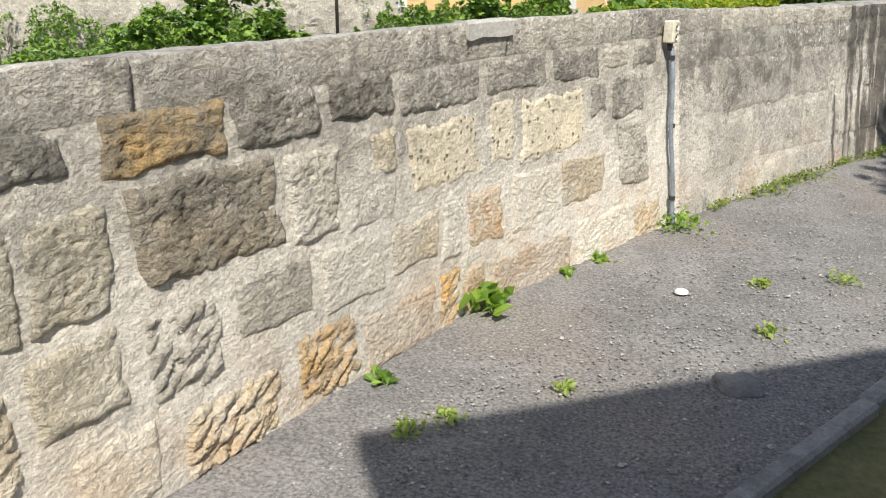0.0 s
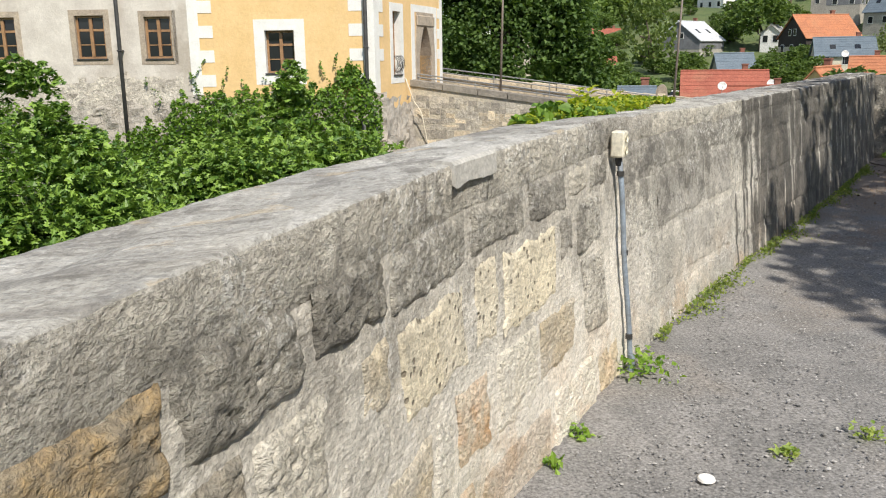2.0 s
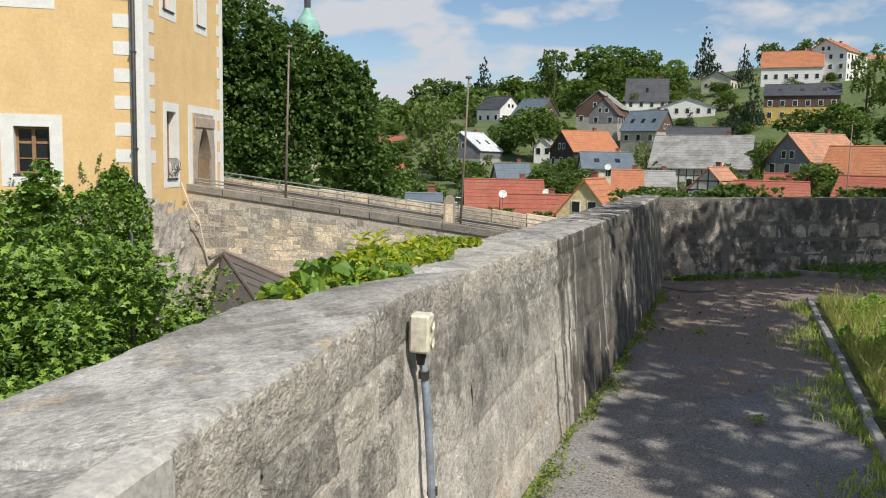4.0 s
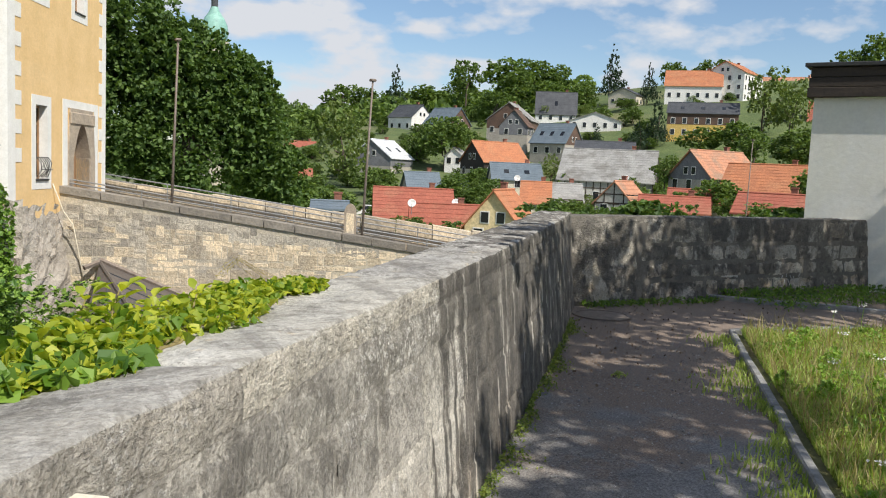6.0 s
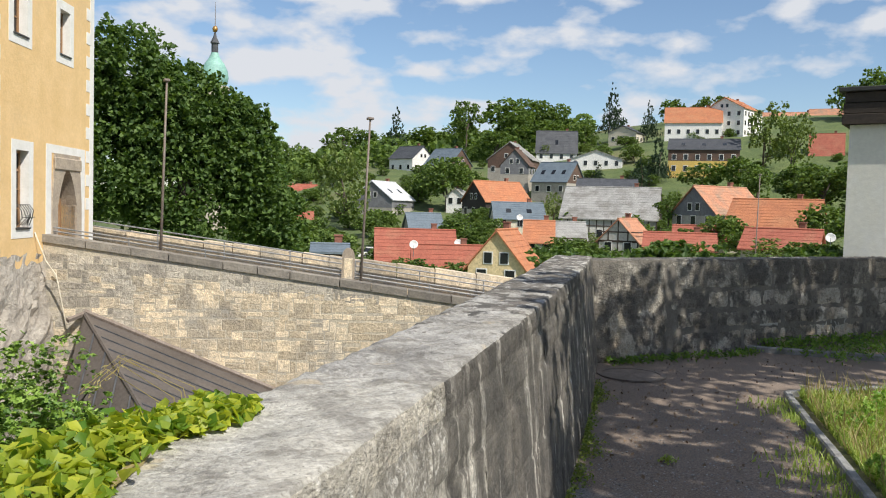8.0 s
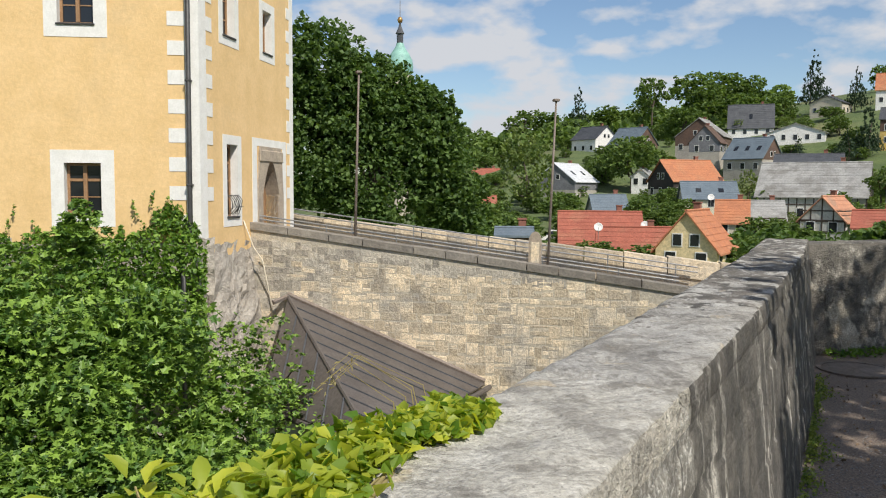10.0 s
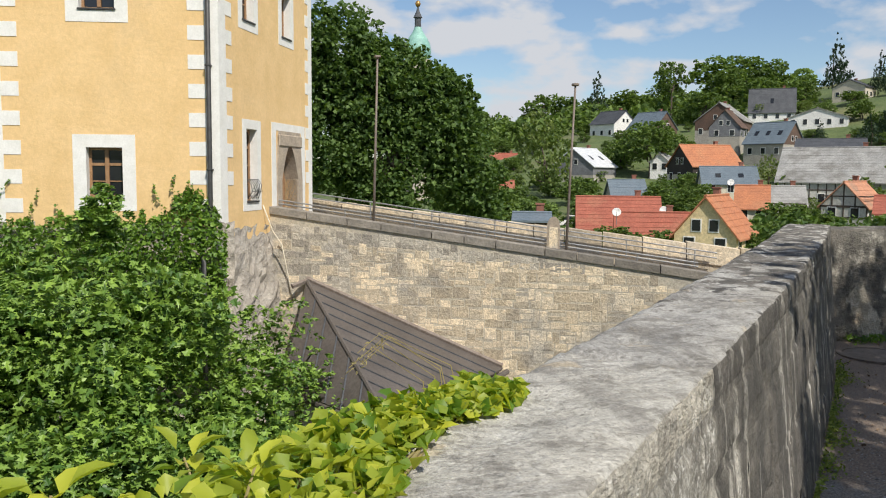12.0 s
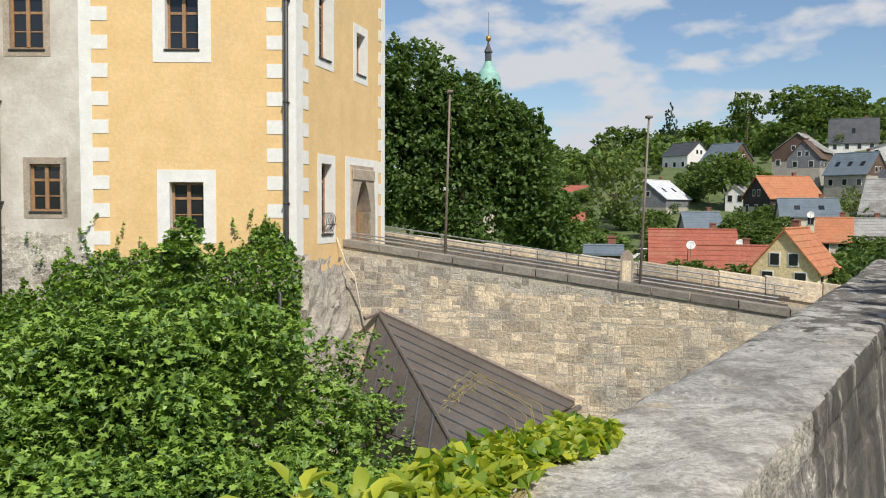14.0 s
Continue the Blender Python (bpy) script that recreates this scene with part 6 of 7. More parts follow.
def tree_at(kind, x, y, z, h, w):
    """A copy of one of the kind's trees, stretched to height and width; the first uses take the built ones."""
    k = used.get(id(kind), 0)
    used[id(kind)] = k + 1
    src = kind[k % len(kind)]
    m_ = pose(x, y, z - 0.3, 0, 0, 73 * k) @ Matrix.Diagonal((w * 1.15, w * 1.15, h * 1.14, 1))
    if k < len(kind):
        src.matrix_basis = m_
        return src
    cp_ = src.copy()
    made = {src: cp_}
    scene.collection.objects.link(cp_)
    for o in src.children_recursive:
        made[o] = o.copy()
        scene.collection.objects.link(made[o])
        made[o].parent = made[o.parent]
    cp_.matrix_basis = m_
    return cp_


ROUND, CONIFER, BIRCH = ROUND_M, CONIFER_M, BIRCH_M
tree_at(BIRCH, 47.7, 135.9, -4.1, 15.0, 11.3)
tree_at(ROUND, 77.2, 158.1, 2.5, 9.4, 10.8)
tree_at(ROUND, 76.7, 167.2, 1.1, 7.4, 8.6)
tree_at(ROUND, 101.6, 286.5, 17.6, 11.7, 16.4)
tree_at(ROUND, 111.0, 283.0, 17.1, 10.7, 16.4)
tree_at(CONIFER, 110.5, 261.6, 18.3, 15.7, 8.8)
tree_at(ROUND, 123.3, 266.8, 19.3, 9.9, 15.9)
tree_at(ROUND, 81.8, 251.0, 7.3, 9.8, 12.4)
tree_at(ROUND, 84.9, 291.9, 5.7, 16.4, 16.4)
tree_at(ROUND, 67.2, 255.4, 4.9, 16.0, 14.2)
tree_at(ROUND, 123.2, 235.6, 22.1, 12.5, 10.0)
tree_at(ROUND, 141.3, 240.3, 24.2, 13.5, 18.1)
tree_at(ROUND, 151.0, 240.2, 25.9, 12.3, 13.4)
tree_at(ROUND, 157.3, 236.2, 26.1, 10.5, 11.5)
tree_at(ROUND, 121.2, 211.6, 15.6, 8.2, 12.1)
tree_at(ROUND, 152.7, 215.0, 19.5, 9.8, 10.7)
tree_at(CONIFER, 161.0, 211.3, 26.0, 14.0, 8.6)
tree_at(CONIFER, 165.2, 198.9, 23.9, 10.8, 5.9)
tree_at(ROUND, 193.4, 220.7, 30.0, 9.9, 9.9)
tree_at(ROUND, 214.2, 228.8, 34.1, 8.9, 8.5)
tree_at(ROUND, 218.9, 224.2, 34.2, 9.5, 8.5)
tree_at(BIRCH, 152.5, 141.8, 11.1, 15.8, 13.5)
tree_at(BIRCH, 152.3, 134.5, 11.0, 13.0, 9.6)
tree_at(CONIFER, 128.2, 151.5, 9.2, 10.7, 6.1)
tree_at(CONIFER, 121.9, 150.3, 8.3, 5.8, 5.2)
tree_at(BIRCH, 80.1, 121.8, -0.7, 5.5, 5.1)
tree_at(ROUND, 118.1, 127.0, 6.1, 5.5, 9.3)
tree_at(ROUND, 119.7, 118.3, 6.3, 6.4, 9.0)
tree_at(ROUND, 107.3, 94.8, 3.9, 5.7, 8.6)
tree_at(ROUND, 222.1, 175.4, 29.6, 12.4, 11.5)
tree_at(ROUND, 226.6, 169.5, 31.3, 14.4, 13.4)
tree_at(ROUND, 110.8, 105.9, 4.7, 5.1, 6.2)
tree_at(ROUND, 57.2, 142.9, -3.7, 4.6, 7.2)
tree_at(ROUND, 32.5, 109.3, -4.9, 4.5, 6.8)
tree_at(ROUND, 30.1, 120.3, -4.9, 8.2, 9.0)
tree_at(ROUND, 30.6, 94.2, -4.9, 3.6, 4.5)
tree_at(ROUND, 79.3, 83.8, -0.3, 1.9, 3.1)
tree_at(ROUND, 71.3, 130.6, -2.3, 4.0, 6.0)
tree_at(ROUND, 55.6, 116.3, -2.9, 3.0, 4.3)
tree_at(ROUND, 138.4, 270.6, 22.5, 10.3, 14.4)
tree_at(ROUND, 127.8, 264.7, 17.6, 9.9, 11.9)
tree_at(ROUND, 101.7, 85.9, 2.6, 6.2, 8.0)
tree_at(ROUND, 104.4, 82.5, 2.8, 7.1, 9.8)
tree_at(CONIFER, 120.9, 163.9, 8.9, 4.8, 3.6)
tree_at(ROUND, 92.1, 116.6, 1.4, 4.5, 6.0)
tree_at(ROUND, 83.8, 97.4, 0.0, 4.7, 4.8)
tree_at(ROUND, 114.3, 265.4, 15.8, 10.7, 11.7)
tree_at(ROUND, 67.4, 181.9, -1.5, 7.8, 7.8)
tree_at(ROUND, 98.3, 73.9, 0.7, 7.4, 9.8)
tree_at(ROUND, 137.1, 227.7, 20.6, 10.8, 14.3)
tree_at(ROUND, 141.3, 216.7, 20.5, 8.7, 12.2)
tree_at(ROUND, 68.2, 223.9, 2.6, 7.9, 9.4)

# ---- valley and hillside ----
def smooth(a, b, x):
    t = min(max((x - a) / (b - a), 0.0), 1.0)
    return t * t * (3 - 2 * t)


def hill(x, y):
    d = math.hypot(x - 0.8, y - 4.0)
    az = math.degrees(math.atan2(x - 0.8, y - 4.0))
    k = smooth(10, 48, az) * (1 - smooth(75, 130, az))
    j = smooth(2, 22, az) * (1 - smooth(75, 130, az))
    z = -13 + 5.2 * smooth(30, 85, d) + 2.6 * smooth(80, 130, d) + 3.6 * smooth(125, 165, d) * j
    z += (8.5 * smooth(160, 205, d) + 3.0 * smooth(200, 240, d) + 5.0 * smooth(240, 310, d)) * j
    z += (9.5 * smooth(200, 245, d) + 9.0 * smooth(245, 310, d)) * k
    z += (1.9 * j + 3.0 * smooth(36, 46, az)) * smooth(60, 84, d) * (1 - 0.6 * smooth(130, 175, d)) * (1 - smooth(75, 130, az))
    z += 2.4 * smooth(28, 42, az) * smooth(170, 200, d) * (1 - smooth(75, 130, az))
    z += 14 * smooth(320, 650, d) + 0.25 * fbm(x * 0.06, y * 0.06) * smooth(40, 90, d)
    if az < 10 or az > 75:
        z += 10 * smooth(200, 400, d) * max(smooth(10, -20, az) if az < 10 else 0, smooth(75, 110, az) if az > 75 else 0)
    return z


vs, fs = [], []
NA, RAD = 120, [0, 15, 28, 40, 55, 70, 85, 100, 115, 130, 145, 160, 175, 190, 205, 220, 240, 260, 285, 315, 350, 400, 470, 560, 700, 1000, 1600, 2600]
for rr in RAD:
    for i in range(NA):
        a = 2 * math.pi * i / NA
        x, y = 0.8 + rr * math.sin(a), 4.0 + rr * math.cos(a)
        vs.append((x, y, hill(x, y)))
for q in range(len(RAD) - 1):
    for i in range(NA):
        fs.append((q * NA + i, q * NA + (i + 1) % NA, (q + 1) * NA + (i + 1) % NA, (q + 1) * NA + i))
tagged(new("valley_ground", mesh_of("valley_ground", vs, fs, MEADOW, True)), "green valley floor rising to a wooded hillside", "hillside", kind="structure")

# hedges and scrub over the slope, and the far woods
r = np.random.default_rng(101)
for k in range(330):
    a, dd = math.radians(r.uniform(8, 66)), r.uniform(75, 250)
    x, y = 0.8 + dd * math.sin(a), 4 + dd * math.cos(a)
    w = r.uniform(2.5, 6.5)
    tree_at(ROUND if r.random() < 0.85 else BIRCH, x, y, hill(x, y) - 0.3, w * r.uniform(0.5, 0.85), w)
pts = []
for k in range(520):
    a, dd = math.radians(r.uniform(-8, 36)), r.uniform(250, 430)
    x, y = 0.8 + dd * math.sin(a), 4 + dd * math.cos(a)
    c = np.array([x, y, hill(x, y) + 1.5])
    q = r.normal(size=(120, 3))
    q /= np.linalg.norm(q, axis=1)[:, None]
    pts.append(c + q * [5.0, 5.0, 5.5] * r.uniform(0.6, 1.1))
tagged(new("far_woods", mesh_of("far_woods", *leaf_verts(np.concatenate(pts), 2.0, r, False, 0.5, 0.8), LEAF_TREE)), "woods along the ridge of the hill", "woods", kind="stuff")

# the shade trees beside the bed, above and beside the walker
shade = tree_mesh("lime_tree", "lime tree shading the end of the path", [(-2.0, -3.0, 6.2, 0.75, 1.0, 0.6), (-2.2, -3.7, 6.2, 0.75, 0.8, 0.6), (-2.75, -2.9, 6.2, 0.5, 0.8, 0.5), (-2.6, -2.3, 6.3, 0.5, 0.5, 0.5), (-3.0, -3.4, 6.2, 0.5, 0.7, 0.4), (-2.2, 0.5, 6.2, 0.36, 0.24, 0.3), (-1.8, 1.15, 6.2, 0.4, 0.26, 0.3), (-1.35, 1.75, 6.2, 0.42, 0.28, 0.3), (-0.85, 2.3, 6.2, 0.42, 0.28, 0.3), (-0.35, 2.8, 6.2, 0.4, 0.3, 0.3), (-2.3, -1.75, 6.2, 0.8, 0.75, 0.7), (-1.5, -1.2, 6.2, 0.8, 1.0, 0.8), (-1.2, -0.2, 6.0, 1.1, 1.1, 0.8), (-0.4, 0.9, 6.3, 1.15, 1.1, 0.8), (0.6, 2.0, 6.1, 1.2, 1.2, 0.8), (1.5, 2.9, 6.4, 1.2, 1.2, 0.9), (-0.9, -1.6, 7.2, 1.2, 1.2, 0.8), (0.4, 0.0, 7.6, 1.2, 1.2, 0.9)], 11200, 0.15, LEAF_DEEP, 111, 0.2)
shade.matrix_basis = pose(7.35, 3.7, GROUND_Z)
shade2 = tree_mesh("lime_tree", "lime tree shading the far bed", [(-0.8, 0.2, 6.2, 1.6, 1.4, 1.2), (1.0, 0.6, 6.4, 1.8, 1.4, 1.2), (2.8, 0.7, 6.2, 1.8, 1.4, 1.2), (4.4, 0.6, 6.4, 1.8, 1.4, 1.2), (0.6, -0.6, 7.6, 1.8, 1.4, 1.2), (2.6, -0.6, 7.6, 1.8, 1.4, 1.2)], 11500, 0.16, LEAF_DEEP, 112, 0.2)
shade2.matrix_basis = pose(10.6, 6.4, GROUND_Z)

# ---- the town ----
BEAM = material("oak_beams", (0.06, 0.045, 0.035), (0.09, 0.07, 0.055), 1.0, 0.9, 0.1, 5.0)


def house(x, y, z, yaw, length, depth, hz, rh, wall_m, roof_m, label, clad=None, clad_z=0.0, skylights=0):
    """A house with its ridge along its own x: walls with gables, two roof slopes with an overhang, windows and a chimney."""
    t = thing("house", label, "house", group="houses in the town", at=pose(x, y, z, 0, 0, yaw))
    a, b = length / 2, depth / 2
    lo = -5.0
    vs = [(-a, -b, lo), (a, -b, lo), (a, b, lo), (-a, b, lo), (-a, -b, hz), (a, -b, hz), (a, b, hz), (-a, b, hz), (-a, 0, hz + rh), (a, 0, hz + rh)]
    put("wall", mesh_of("wall", vs, [(0, 1, 5, 4), (2, 3, 7, 6), (1, 2, 6, 9, 5), (3, 0, 4, 8, 7)], wall_m), t)
    o, g = 0.35, 0.3
    k = rh / b
    if clad:
        # boarding or slates over the upper part of all four sides
        q = 0.03
        cv = [(-a - q, -b - q, clad_z), (a + q, -b - q, clad_z), (a + q, b + q, clad_z), (-a - q, b + q, clad_z), (-a - q, -b - q, hz), (a + q, -b - q, hz), (a + q, b + q, hz), (-a - q, b + q, hz), (-a - q, 0, hz + rh), (a + q, 0, hz + rh)]
        put("cladding", mesh_of("cladding", cv, [(0, 1, 5, 4), (2, 3, 7, 6), (1, 2, 6, 9, 5), (3, 0, 4, 8, 7)], clad), t)
    for i in range(skylights):
        px, u = -a + length * (i + 0.7) / (skylights + 0.4), 0.48
        sv = [(px + dx, -(b + o) * (1 - u - du), (hz - k * o) + (rh + k * o) * (u + du) + e) for e in (0.14, 0.23) for dx, du in ((-0.4, -0.1), (0.4, -0.1), (0.4, 0.1), (-0.4, 0.1))]
        put("skylight", mesh_of("skylight", sv, [(4, 5, 6, 7), (0, 1, 5, 4), (1, 2, 6, 5), (2, 3, 7, 6), (3, 0, 4, 7)], GLASS), t)
    for sg in (-1, 1):
        y0, z0 = sg * (b + o), hz - k * o
        q = [(-a - g, y0, z0), (a + g, y0, z0), (a + g, 0, hz + rh), (-a - g, 0, hz + rh)]
        q2 = [(u, v, w + 0.16) for u, v, w in q]
        put("roof", mesh_of("roof", q + q2, [(0, 1, 2, 3), (4, 5, 6, 7), (0, 1, 5, 4), (1, 2, 6, 5), (2, 3, 7, 6), (3, 0, 4, 7)], roof_m), t)
        # battens of tile courses
        n = max(int(math.hypot(b, rh) / 0.55), 3)
        rows = []
        for i in range(1, n):
            u = i / n
            yy, zz = sg * (b + o) * (1 - u), (hz - k * o) + (rh + k * o) * u
            rows.append(box(-a - g, yy - 0.05, zz + 0.15, a + g, yy + 0.05, zz + 0.165))
        tagged(put("tiling", mesh_of("tiling", *join(*rows), roof_m), t), kind="stuff")
    put("ridge", mesh_of("ridge", *tube([(-a - g, 0, hz + rh + 0.16), (a + g, 0, hz + rh + 0.16)], 0.13, 6), roof_m), t)
    cx = 0.25 * length
    put("chimney", mesh_of("chimney", *join(box(cx - 0.3, 0.5 - 0.3, hz + rh * 0.55, cx + 0.3, 0.5 + 0.3, hz + rh + 0.75, 0.03), box(cx - 0.36, 0.5 - 0.36, hz + rh + 0.75, cx + 0.36, 0.5 + 0.36, hz + rh + 0.87)), BRICK), t)

    def win(px, py, pz, w, h, along):
        e = 0.05
        if along:
            fr, pn = box(px - w / 2 - 0.1, py - e, pz - 0.1, px + w / 2 + 0.1, py + e, pz + h + 0.1), box(px - w / 2, py - e - 0.03, pz, px + w / 2, py + e + 0.03, pz + h)
        else:
            fr, pn = box(px - e, py - w / 2 - 0.1, pz - 0.1, px + e, py + w / 2 + 0.1, pz + h + 0.1), box(px - e - 0.03, py - w / 2, pz, px + e + 0.03, py + w / 2, pz + h)
        wd = put("window", mesh_of("window_frame", *fr, WHITEWASH), t)
        put("pane", mesh_of("pane", *pn, GLASS), wd)

    storeys = max(int(hz / 2.4), 1)
    for st in range(storeys):
        zz = 0.75 + 2.6 * st if hz > 1.9 else 0.15
        hh = min(1.2, hz - zz - 0.2)
        if hh < 0.35:
            continue
        n = max(int(length / 2.3), 2)
        for i in range(n):
            win(-a + length * (i + 0.5) / n, -b, zz, 0.85, hh, True)
        n = max(int(depth / 2.6), 2)
        for i in range(n):
            for sg in (-1, 1):
                win(sg * a, -b + depth * (i + 0.5) / n, zz, 0.85, hh, False)
    if rh > 2.6:
        for sg in (-1, 1):
            for yy in (-0.75, 0.75):
                win(sg * a, yy, hz + 0.35, 0.7, 0.95, False)
    if wall_m is TIMBER:
        bs = []
        n = int(length / 1.1)
        for i in range(n + 1):
            px = -a + length * i / n
            bs.append(box(px - 0.08, -b - 0.04, lo + 4, px + 0.08, -b, hz))
        for zz in (0.1, 1.3, 2.5, hz - 0.1):
            bs.append(box(-a, -b - 0.05, zz - 0.08, a, -b, zz + 0.08))
        n = int(depth / 1.1)
        for sg in (-1, 1):
            for i in range(n + 1):
                py = -b + depth * i / n
                bs.append(box(sg * a - 0.04, py - 0.08, 0, sg * a + 0.04, py + 0.08, hz + rh * (1 - abs(py) / b) * 0.98))
            for zz in (0.1, 1.3, 2.5, hz):
                bs.append(box(sg * a - 0.05, -b, zz - 0.08, sg * a + 0.05, b, zz + 0.08))
        put("timber_frame", mesh_of("timber_frame", *join(*bs), BEAM), t, "dark oak half-timbering")
    return t


BRICK = material("chimney_brick", (0.30, 0.12, 0.08), (0.22, 0.10, 0.07), 4.0, 0.9, 0.2, 12.0)
house(39.8, 89.5, -5.3, -21, 8.6, 8.0, 1.2, 3.1, PLASTER_CREAM, TILE_RED, 'long low cottage with a red pantile roof')
house(39.5, 80.8, -4.9, -23, 6.9, 4.0, 0.6, 2.0, PLASTER_CREAM, TILE_RED, 'low red-roofed annexe beside the long cottage')
house(41.0, 71.4, -5.75, 44, 7.0, 5.3, 2.2, 3.2, PLASTER_STRAW, TILE_ORANGE, 'pale yellow gabled house with an orange tile roof')
house(60.7, 96.2, -4.3, -33, 3.6, 8.0, 2.0, 2.5, PLASTER_CREAM, TILE_ORANGE, 'house with an orange tile roof and chimneys')
house(66.7, 98.8, -4.4, -30, 4.9, 7.0, 2.3, 2.2, TIMBER, SLATE_PALE, 'half-timbered house with a pale slate roof')
house(53.1, 115.9, -2.6, -15, 4.8, 7.0, 1.0, 2.3, PLASTER_GREY, SLATE_BLUE, 'low house with a blue-grey metal roof')
house(65.3, 161.2, -1.4, 40, 10.0, 9.0, 4.6, 3.4, PLASTER_GREY, METAL_WHITE, 'tall house with a dark gable and pale metal roof', SLATE_WALL, 2.9, 2)
house(77.9, 137.3, -0.0, 2, 9.6, 8.4, 3.2, 3.5, PLASTER_CREAM, TILE_ORANGE, 'dark boarded barn with a bright orange roof', BOARD_DARK, 1.7)
house(73.4, 122.5, -1.1, -24, 8.1, 8.0, 1.4, 2.5, PLASTER_CREAM, SLATE_BLUE, 'low house with a blue slate roof', skylights=2)
house(84.3, 111.3, -2.9, -44, 14.5, 12.0, 3.7, 4.8, TIMBER, SLATE_PALE, 'large half-timbered house with a grey slate roof')
house(96.7, 217.9, 11.5, -68, 9.0, 8.5, 3.8, 3.4, PLASTER_WHITE, SLATE_DARK, 'white gabled house with a dark slate roof')
house(101.6, 204.6, 11.5, -66, 9.0, 9.0, 1.9, 4.2, BOARD_BROWN, SLATE_BLUE, 'brown house with a slate-blue roof')
house(106.7, 178.9, 10.2, 44, 9.0, 10.6, 3.7, 4.0, PLASTER_GREY, SLATE_PALE, 'brown boarded house with a grey gable roof', BOARD_BROWN, 1.6)
house(101.5, 168.6, 9.3, 44, 6.0, 6.5, 2.7, 3.5, PLASTER_GREY, BOARD_BROWN, 'small gabled house with slate-clad front', SLATE_WALL, 0.6)
house(132.1, 198.2, 16.0, -34, 11.0, 9.0, 1.9, 6.0, PLASTER_WHITE, SLATE_DARK, 'white house with a steep dark roof and dormer', skylights=1)
house(104.6, 156.5, 5.2, -62, 8.5, 8.5, 3.0, 4.1, PLASTER_GREY, SLATE_BLUE, 'house with solar panels on its roof', BOARD_BROWN, 2.6, 3)
house(132.4, 179.6, 12.9, 47, 9.0, 13.0, 2.3, 2.2, PLASTER_WHITE, SLATE_PALE, 'low white house with a broad gable')
house(94.5, 126.1, 5.0, -38, 10.3, 8.0, 1.1, 1.5, PLASTER_GREY, SLATE_DARK, 'long building with a dark slate roof')
house(142.7, 152.6, 11.1, -44, 15.6, 11.0, 5.7, 2.7, PLASTER_YELLOW, SLATE_DARK, 'yellow house with brown boarding under a dark roof', BOARD_BROWN, 3.1, 3)
house(168.4, 184.0, 23.4, -43, 15.1, 12.0, 3.9, 4.6, PLASTER_WHITE, TILE_ORANGE, 'villa with an orange mansard roof on the hilltop')
house(179.7, 180.0, 23.5, 23, 14.0, 11.0, 8.0, 3.0, PLASTER_WHITE, TILE_ORANGE, 'white gabled villa on the hilltop')
house(159.7, 202.1, 22.2, 31, 8.0, 8.5, 3.2, 1.9, PLASTER_CREAM, SLATE_DARK, 'small dark-roofed house high on the slope')
house(88.4, 92.4, -0.4, 0, 9.6, 8.4, 2.4, 3.6, PLASTER_GREY, TILE_PINK, 'house with a faded orange tile roof', SLATE_WALL, 2.0)
house(86.5, 80.6, -1.3, -60, 10.5, 10.0, 1.3, 3.8, PLASTER_CREAM, TILE_ORANGE, 'house with a broad orange tile roof')
house(60.6, 69.8, -2.6, -42, 6.7, 6.0, 0.8, 1.4, PLASTER_CREAM, TILE_RED, 'low shed with a red tile roof')
house(69.1, 74.2, -2.0, -44, 7.7, 6.0, 0.9, 1.4, PLASTER_CREAM, TILE_RED, 'low outbuilding with a bright red roof')
house(64.5, 60.2, -2.1, -57, 6.4, 6.0, 0.8, 1.7, PLASTER_CREAM, TILE_RED, 'low cottage with a weathered red roof')
house(68.9, 88.4, -3.2, 33, 7.0, 5.0, 1.4, 2.6, TIMBER, TILE_PINK, 'small half-timbered house with a steep gable')
house(60.1, 199.7, 1.5, -5, 7.5, 9.0, 2.7, 2.2, PLASTER_WHITE, TILE_RED, 'white house with a red roof among trees')
house(44.3, 151.2, -2.5, -16, 5.5, 7.0, 1.2, 1.5, BOARD_BROWN, TILE_RED, 'dark red shed among the trees')
house(175.3, 145.2, 13.4, -51, 7.5, 9.0, 3.6, 5.4, PLASTER_WHITE, TILE_RED, 'white house with a red roof on the slope')
house(80.6, 157.5, 2.5, 48, 6.0, 3.7, 1.7, 1.5, PLASTER_WHITE, SLATE_PALE, 'small white outbuilding with a grey roof')
house(21.4, 64.6, -2.3, -19, 2.4, 4.0, 0.4, 0.4, BOARD_BROWN, SLATE_BLUE, 'small wooden garden shed with a flat roof')
house(230.2, 204.9, 33.0, -49, 23.4, 10.0, 2.1, 2.1, PLASTER_CREAM, TILE_PINK, 'long building on the hill crest')
house(238.9, 194.5, 28.9, -51, 14.4, 10.0, 5.1, 4.1, PLASTER_CREAM, TILE_PINK, 'long terrace of houses on the crest')


def dish(x, y, z, yaw):
    t = thing("satellite_dish", "white satellite dish on a roof", "satellite dish", group="satellite dishes", at=pose(x, y, z, 70, 0, yaw))
    put("reflector", mesh_of("reflector", *lathe([(0.0, -0.09), (0.2, -0.075), (0.34, -0.03), (0.42, 0.02), (0.43, 0.0), (0.34, -0.06), (0.0, -0.12)], 16), PLASTER_WHITE, True), t)
    put("arm", mesh_of("arm", *tube([(0, -0.4, 0), (0, -0.15, 0.35)], 0.02, 5), STEEL), t)
    put("mast", mesh_of("mast", *tube([(0, 0, -0.1), (0, -1.1, -0.5)], 0.03, 5), STEEL), t)


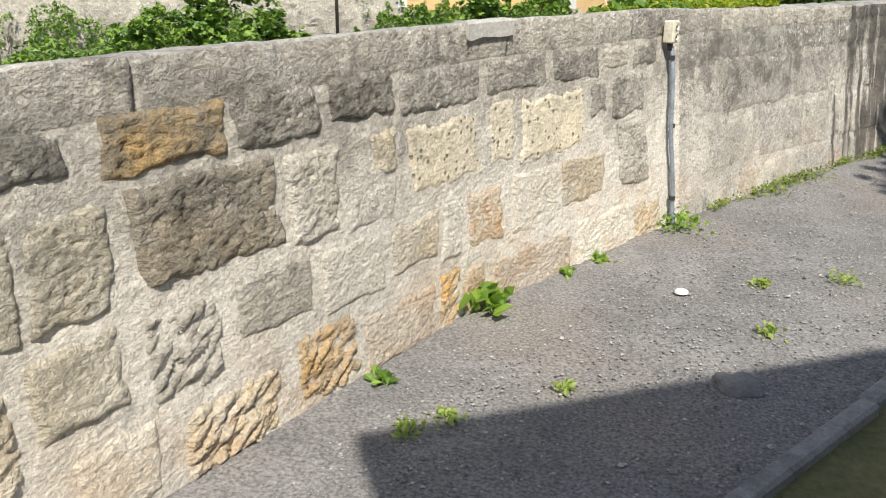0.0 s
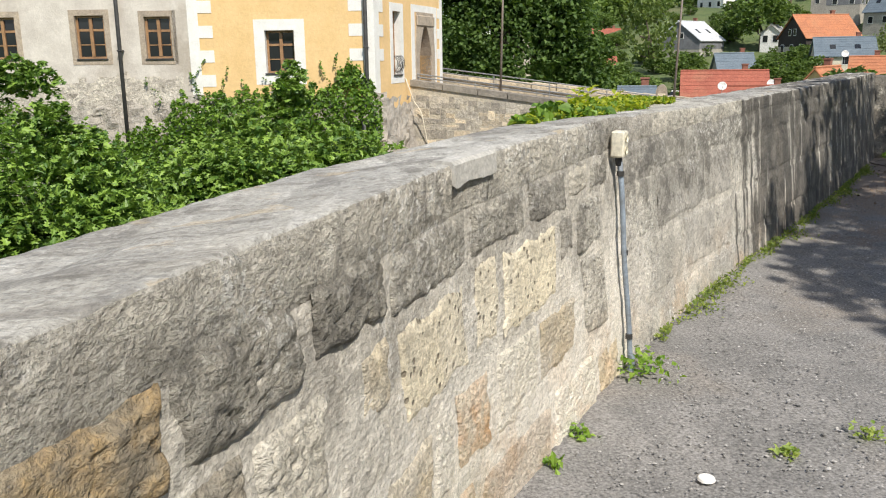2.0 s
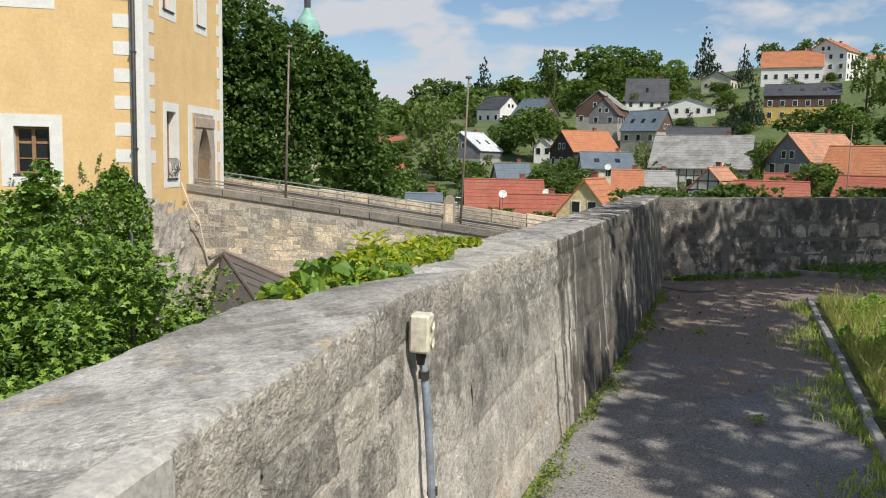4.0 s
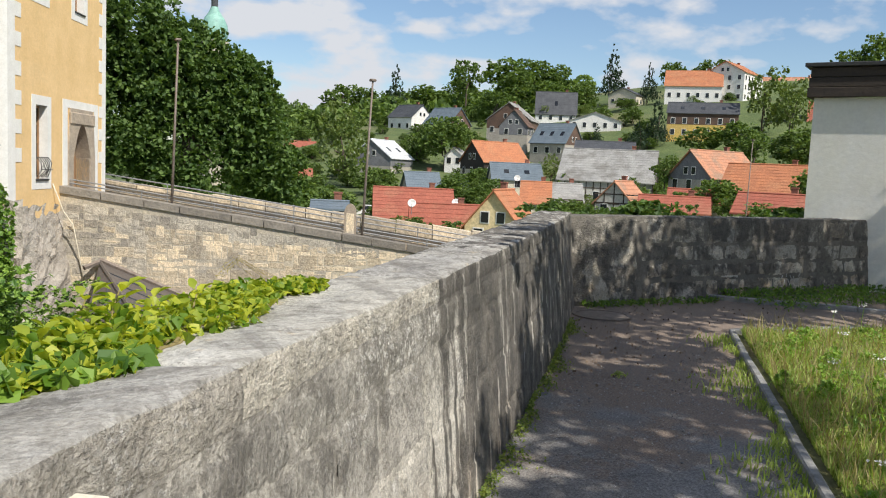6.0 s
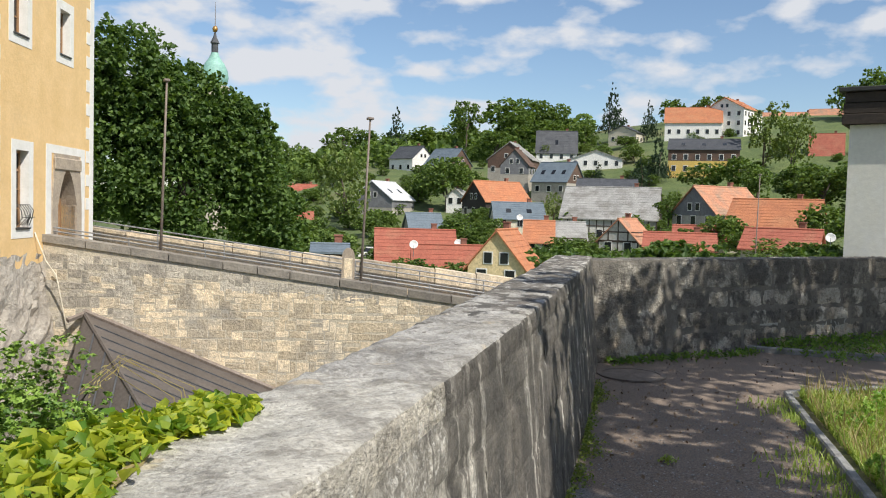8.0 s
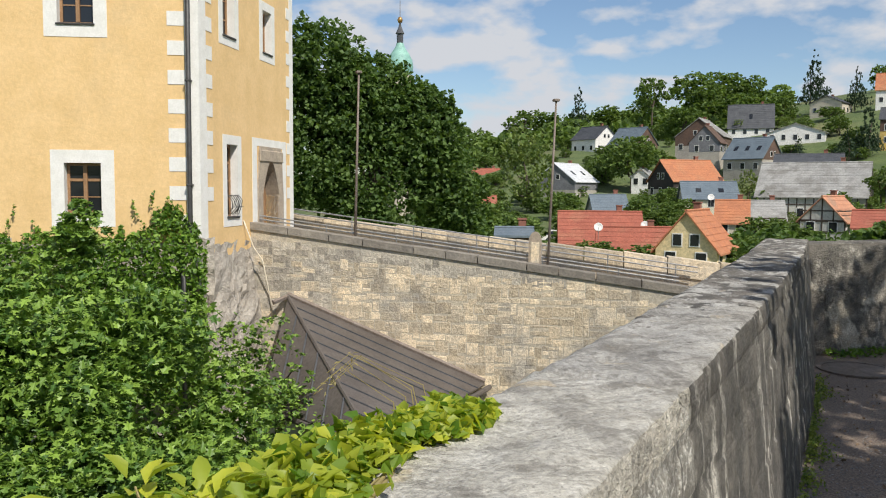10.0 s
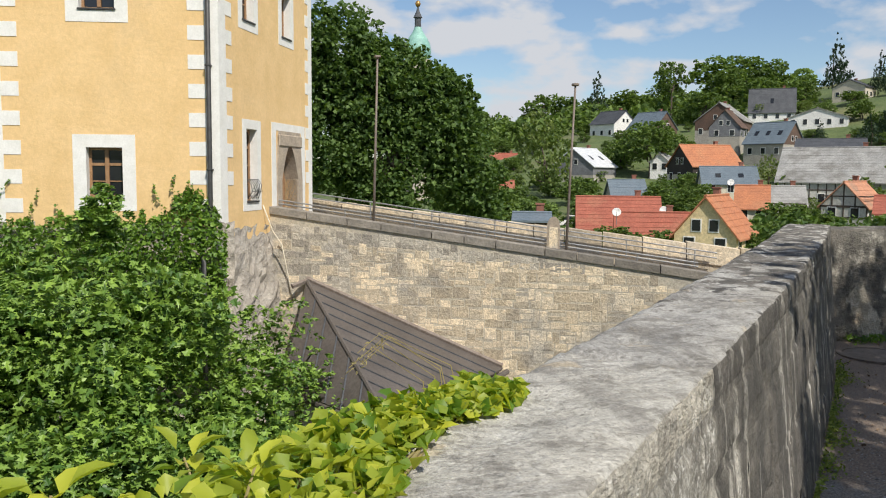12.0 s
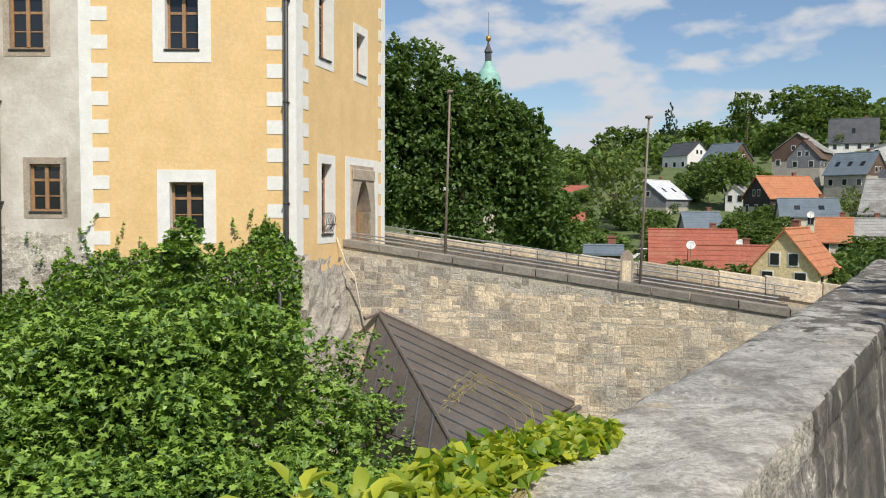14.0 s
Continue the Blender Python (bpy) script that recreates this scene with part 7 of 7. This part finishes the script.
dish(34.7, 78.6, -2.0, -24)
dish(41.4, 82.0, -2.0, -27)
dish(59.6, 99.3, 0.7, -32)
dish(63.2, 54.0, 0.0, -51)
dish(79.5, 101.1, 1.4, -39)
def parked_car(x, y, yaw, paint, label):
    """A small saloon: body with bonnet and boot, glazed cabin, wheels with rims."""
    t = thing("car", label, "car", group="parked cars", at=pose(x, y, hill(x, y) + 0.05, 0, 0, yaw))

    def prism(profile, w, w2):
        n = len(profile)
        v = [(a, -w * (w2 if b > 0.9 else 1), b) for a, b in profile] + [(a, w * (w2 if b > 0.9 else 1), b) for a, b in profile]
        return v, [tuple(range(n))[::-1], tuple(range(n, 2 * n))] + [(i, (i + 1) % n, n + (i + 1) % n, n + i) for i in range(n)]
    put("body", mesh_of("body", *prism([(-2.1, 0.35), (2.1, 0.35), (2.15, 0.62), (1.95, 0.78), (1.0, 0.9), (-1.5, 0.95), (-2.1, 0.88)], 0.85, 0.95), paint), t)
    put("cabin", mesh_of("cabin", *prism([(-1.7, 0.9), (1.0, 0.88), (0.35, 1.4), (-1.2, 1.43)], 0.76, 0.86), GLASS), t)
    put("roof", mesh_of("roof", *prism([(-1.2, 1.42), (0.35, 1.39), (0.2, 1.47), (-1.1, 1.5)], 0.68, 1.0), paint), t)
    for a in (-1.3, 1.3):
        for b in (-0.8, 0.8):
            wv, wf = lathe([(0.0, -0.1), (0.3, -0.1), (0.32, 0.0), (0.3, 0.1), (0.0, 0.1)], 14)
            wh = put("wheel", mesh_of("tyre", [(a + p, b + r_, 0.32 + q) for p, q, r_ in wv], wf, BLACK), t)
            put("rim", mesh_of("rim", *tube([(a, b - 0.115, 0.32), (a, b + 0.115, 0.32)], 0.19, 10), STEEL), wh)


parked_car(38.5, 98.0, -20, PLASTER_WHITE, "white car parked among the gardens")
parked_car(103.0, 108.0, -50, METAL_WHITE, "silver car parked below the slope")
# church tower
tower = thing("church_tower", "church tower with a verdigris onion dome", "church tower", at=pose(30.4, 157.2, 0))
put("shaft", mesh_of("shaft", *lathe([(2.5, -10), (2.5, 21.6), (2.75, 21.8), (2.75, 22.3)], 8), PLASTER_CREAM), tower)
put("dome", mesh_of("dome", *lathe([(1.9, 22.2), (2.35, 23.0), (2.5, 24.0), (2.3, 25.2), (1.75, 26.3), (1.1, 27.2), (0.75, 27.9), (0.65, 28.3)], 16), COPPER_GREEN, True), tower)
put("lantern", mesh_of("lantern", *lathe([(0.6, 28.2), (0.6, 29.9), (0.85, 30.0), (0.7, 30.3), (0.3, 31.2), (0.12, 32.0)], 8), SLATE_DARK), tower)
put("ball", mesh_of("ball", *lathe([(0.0, 31.9), (0.35, 32.05), (0.52, 32.5), (0.35, 32.95), (0.0, 33.1)], 14), GOLD, True), tower)
put("rod", mesh_of("rod", *tube([(0, 0, 33), (0, 0, 37.3)], 0.07, 6, 0.03), RUST), tower)
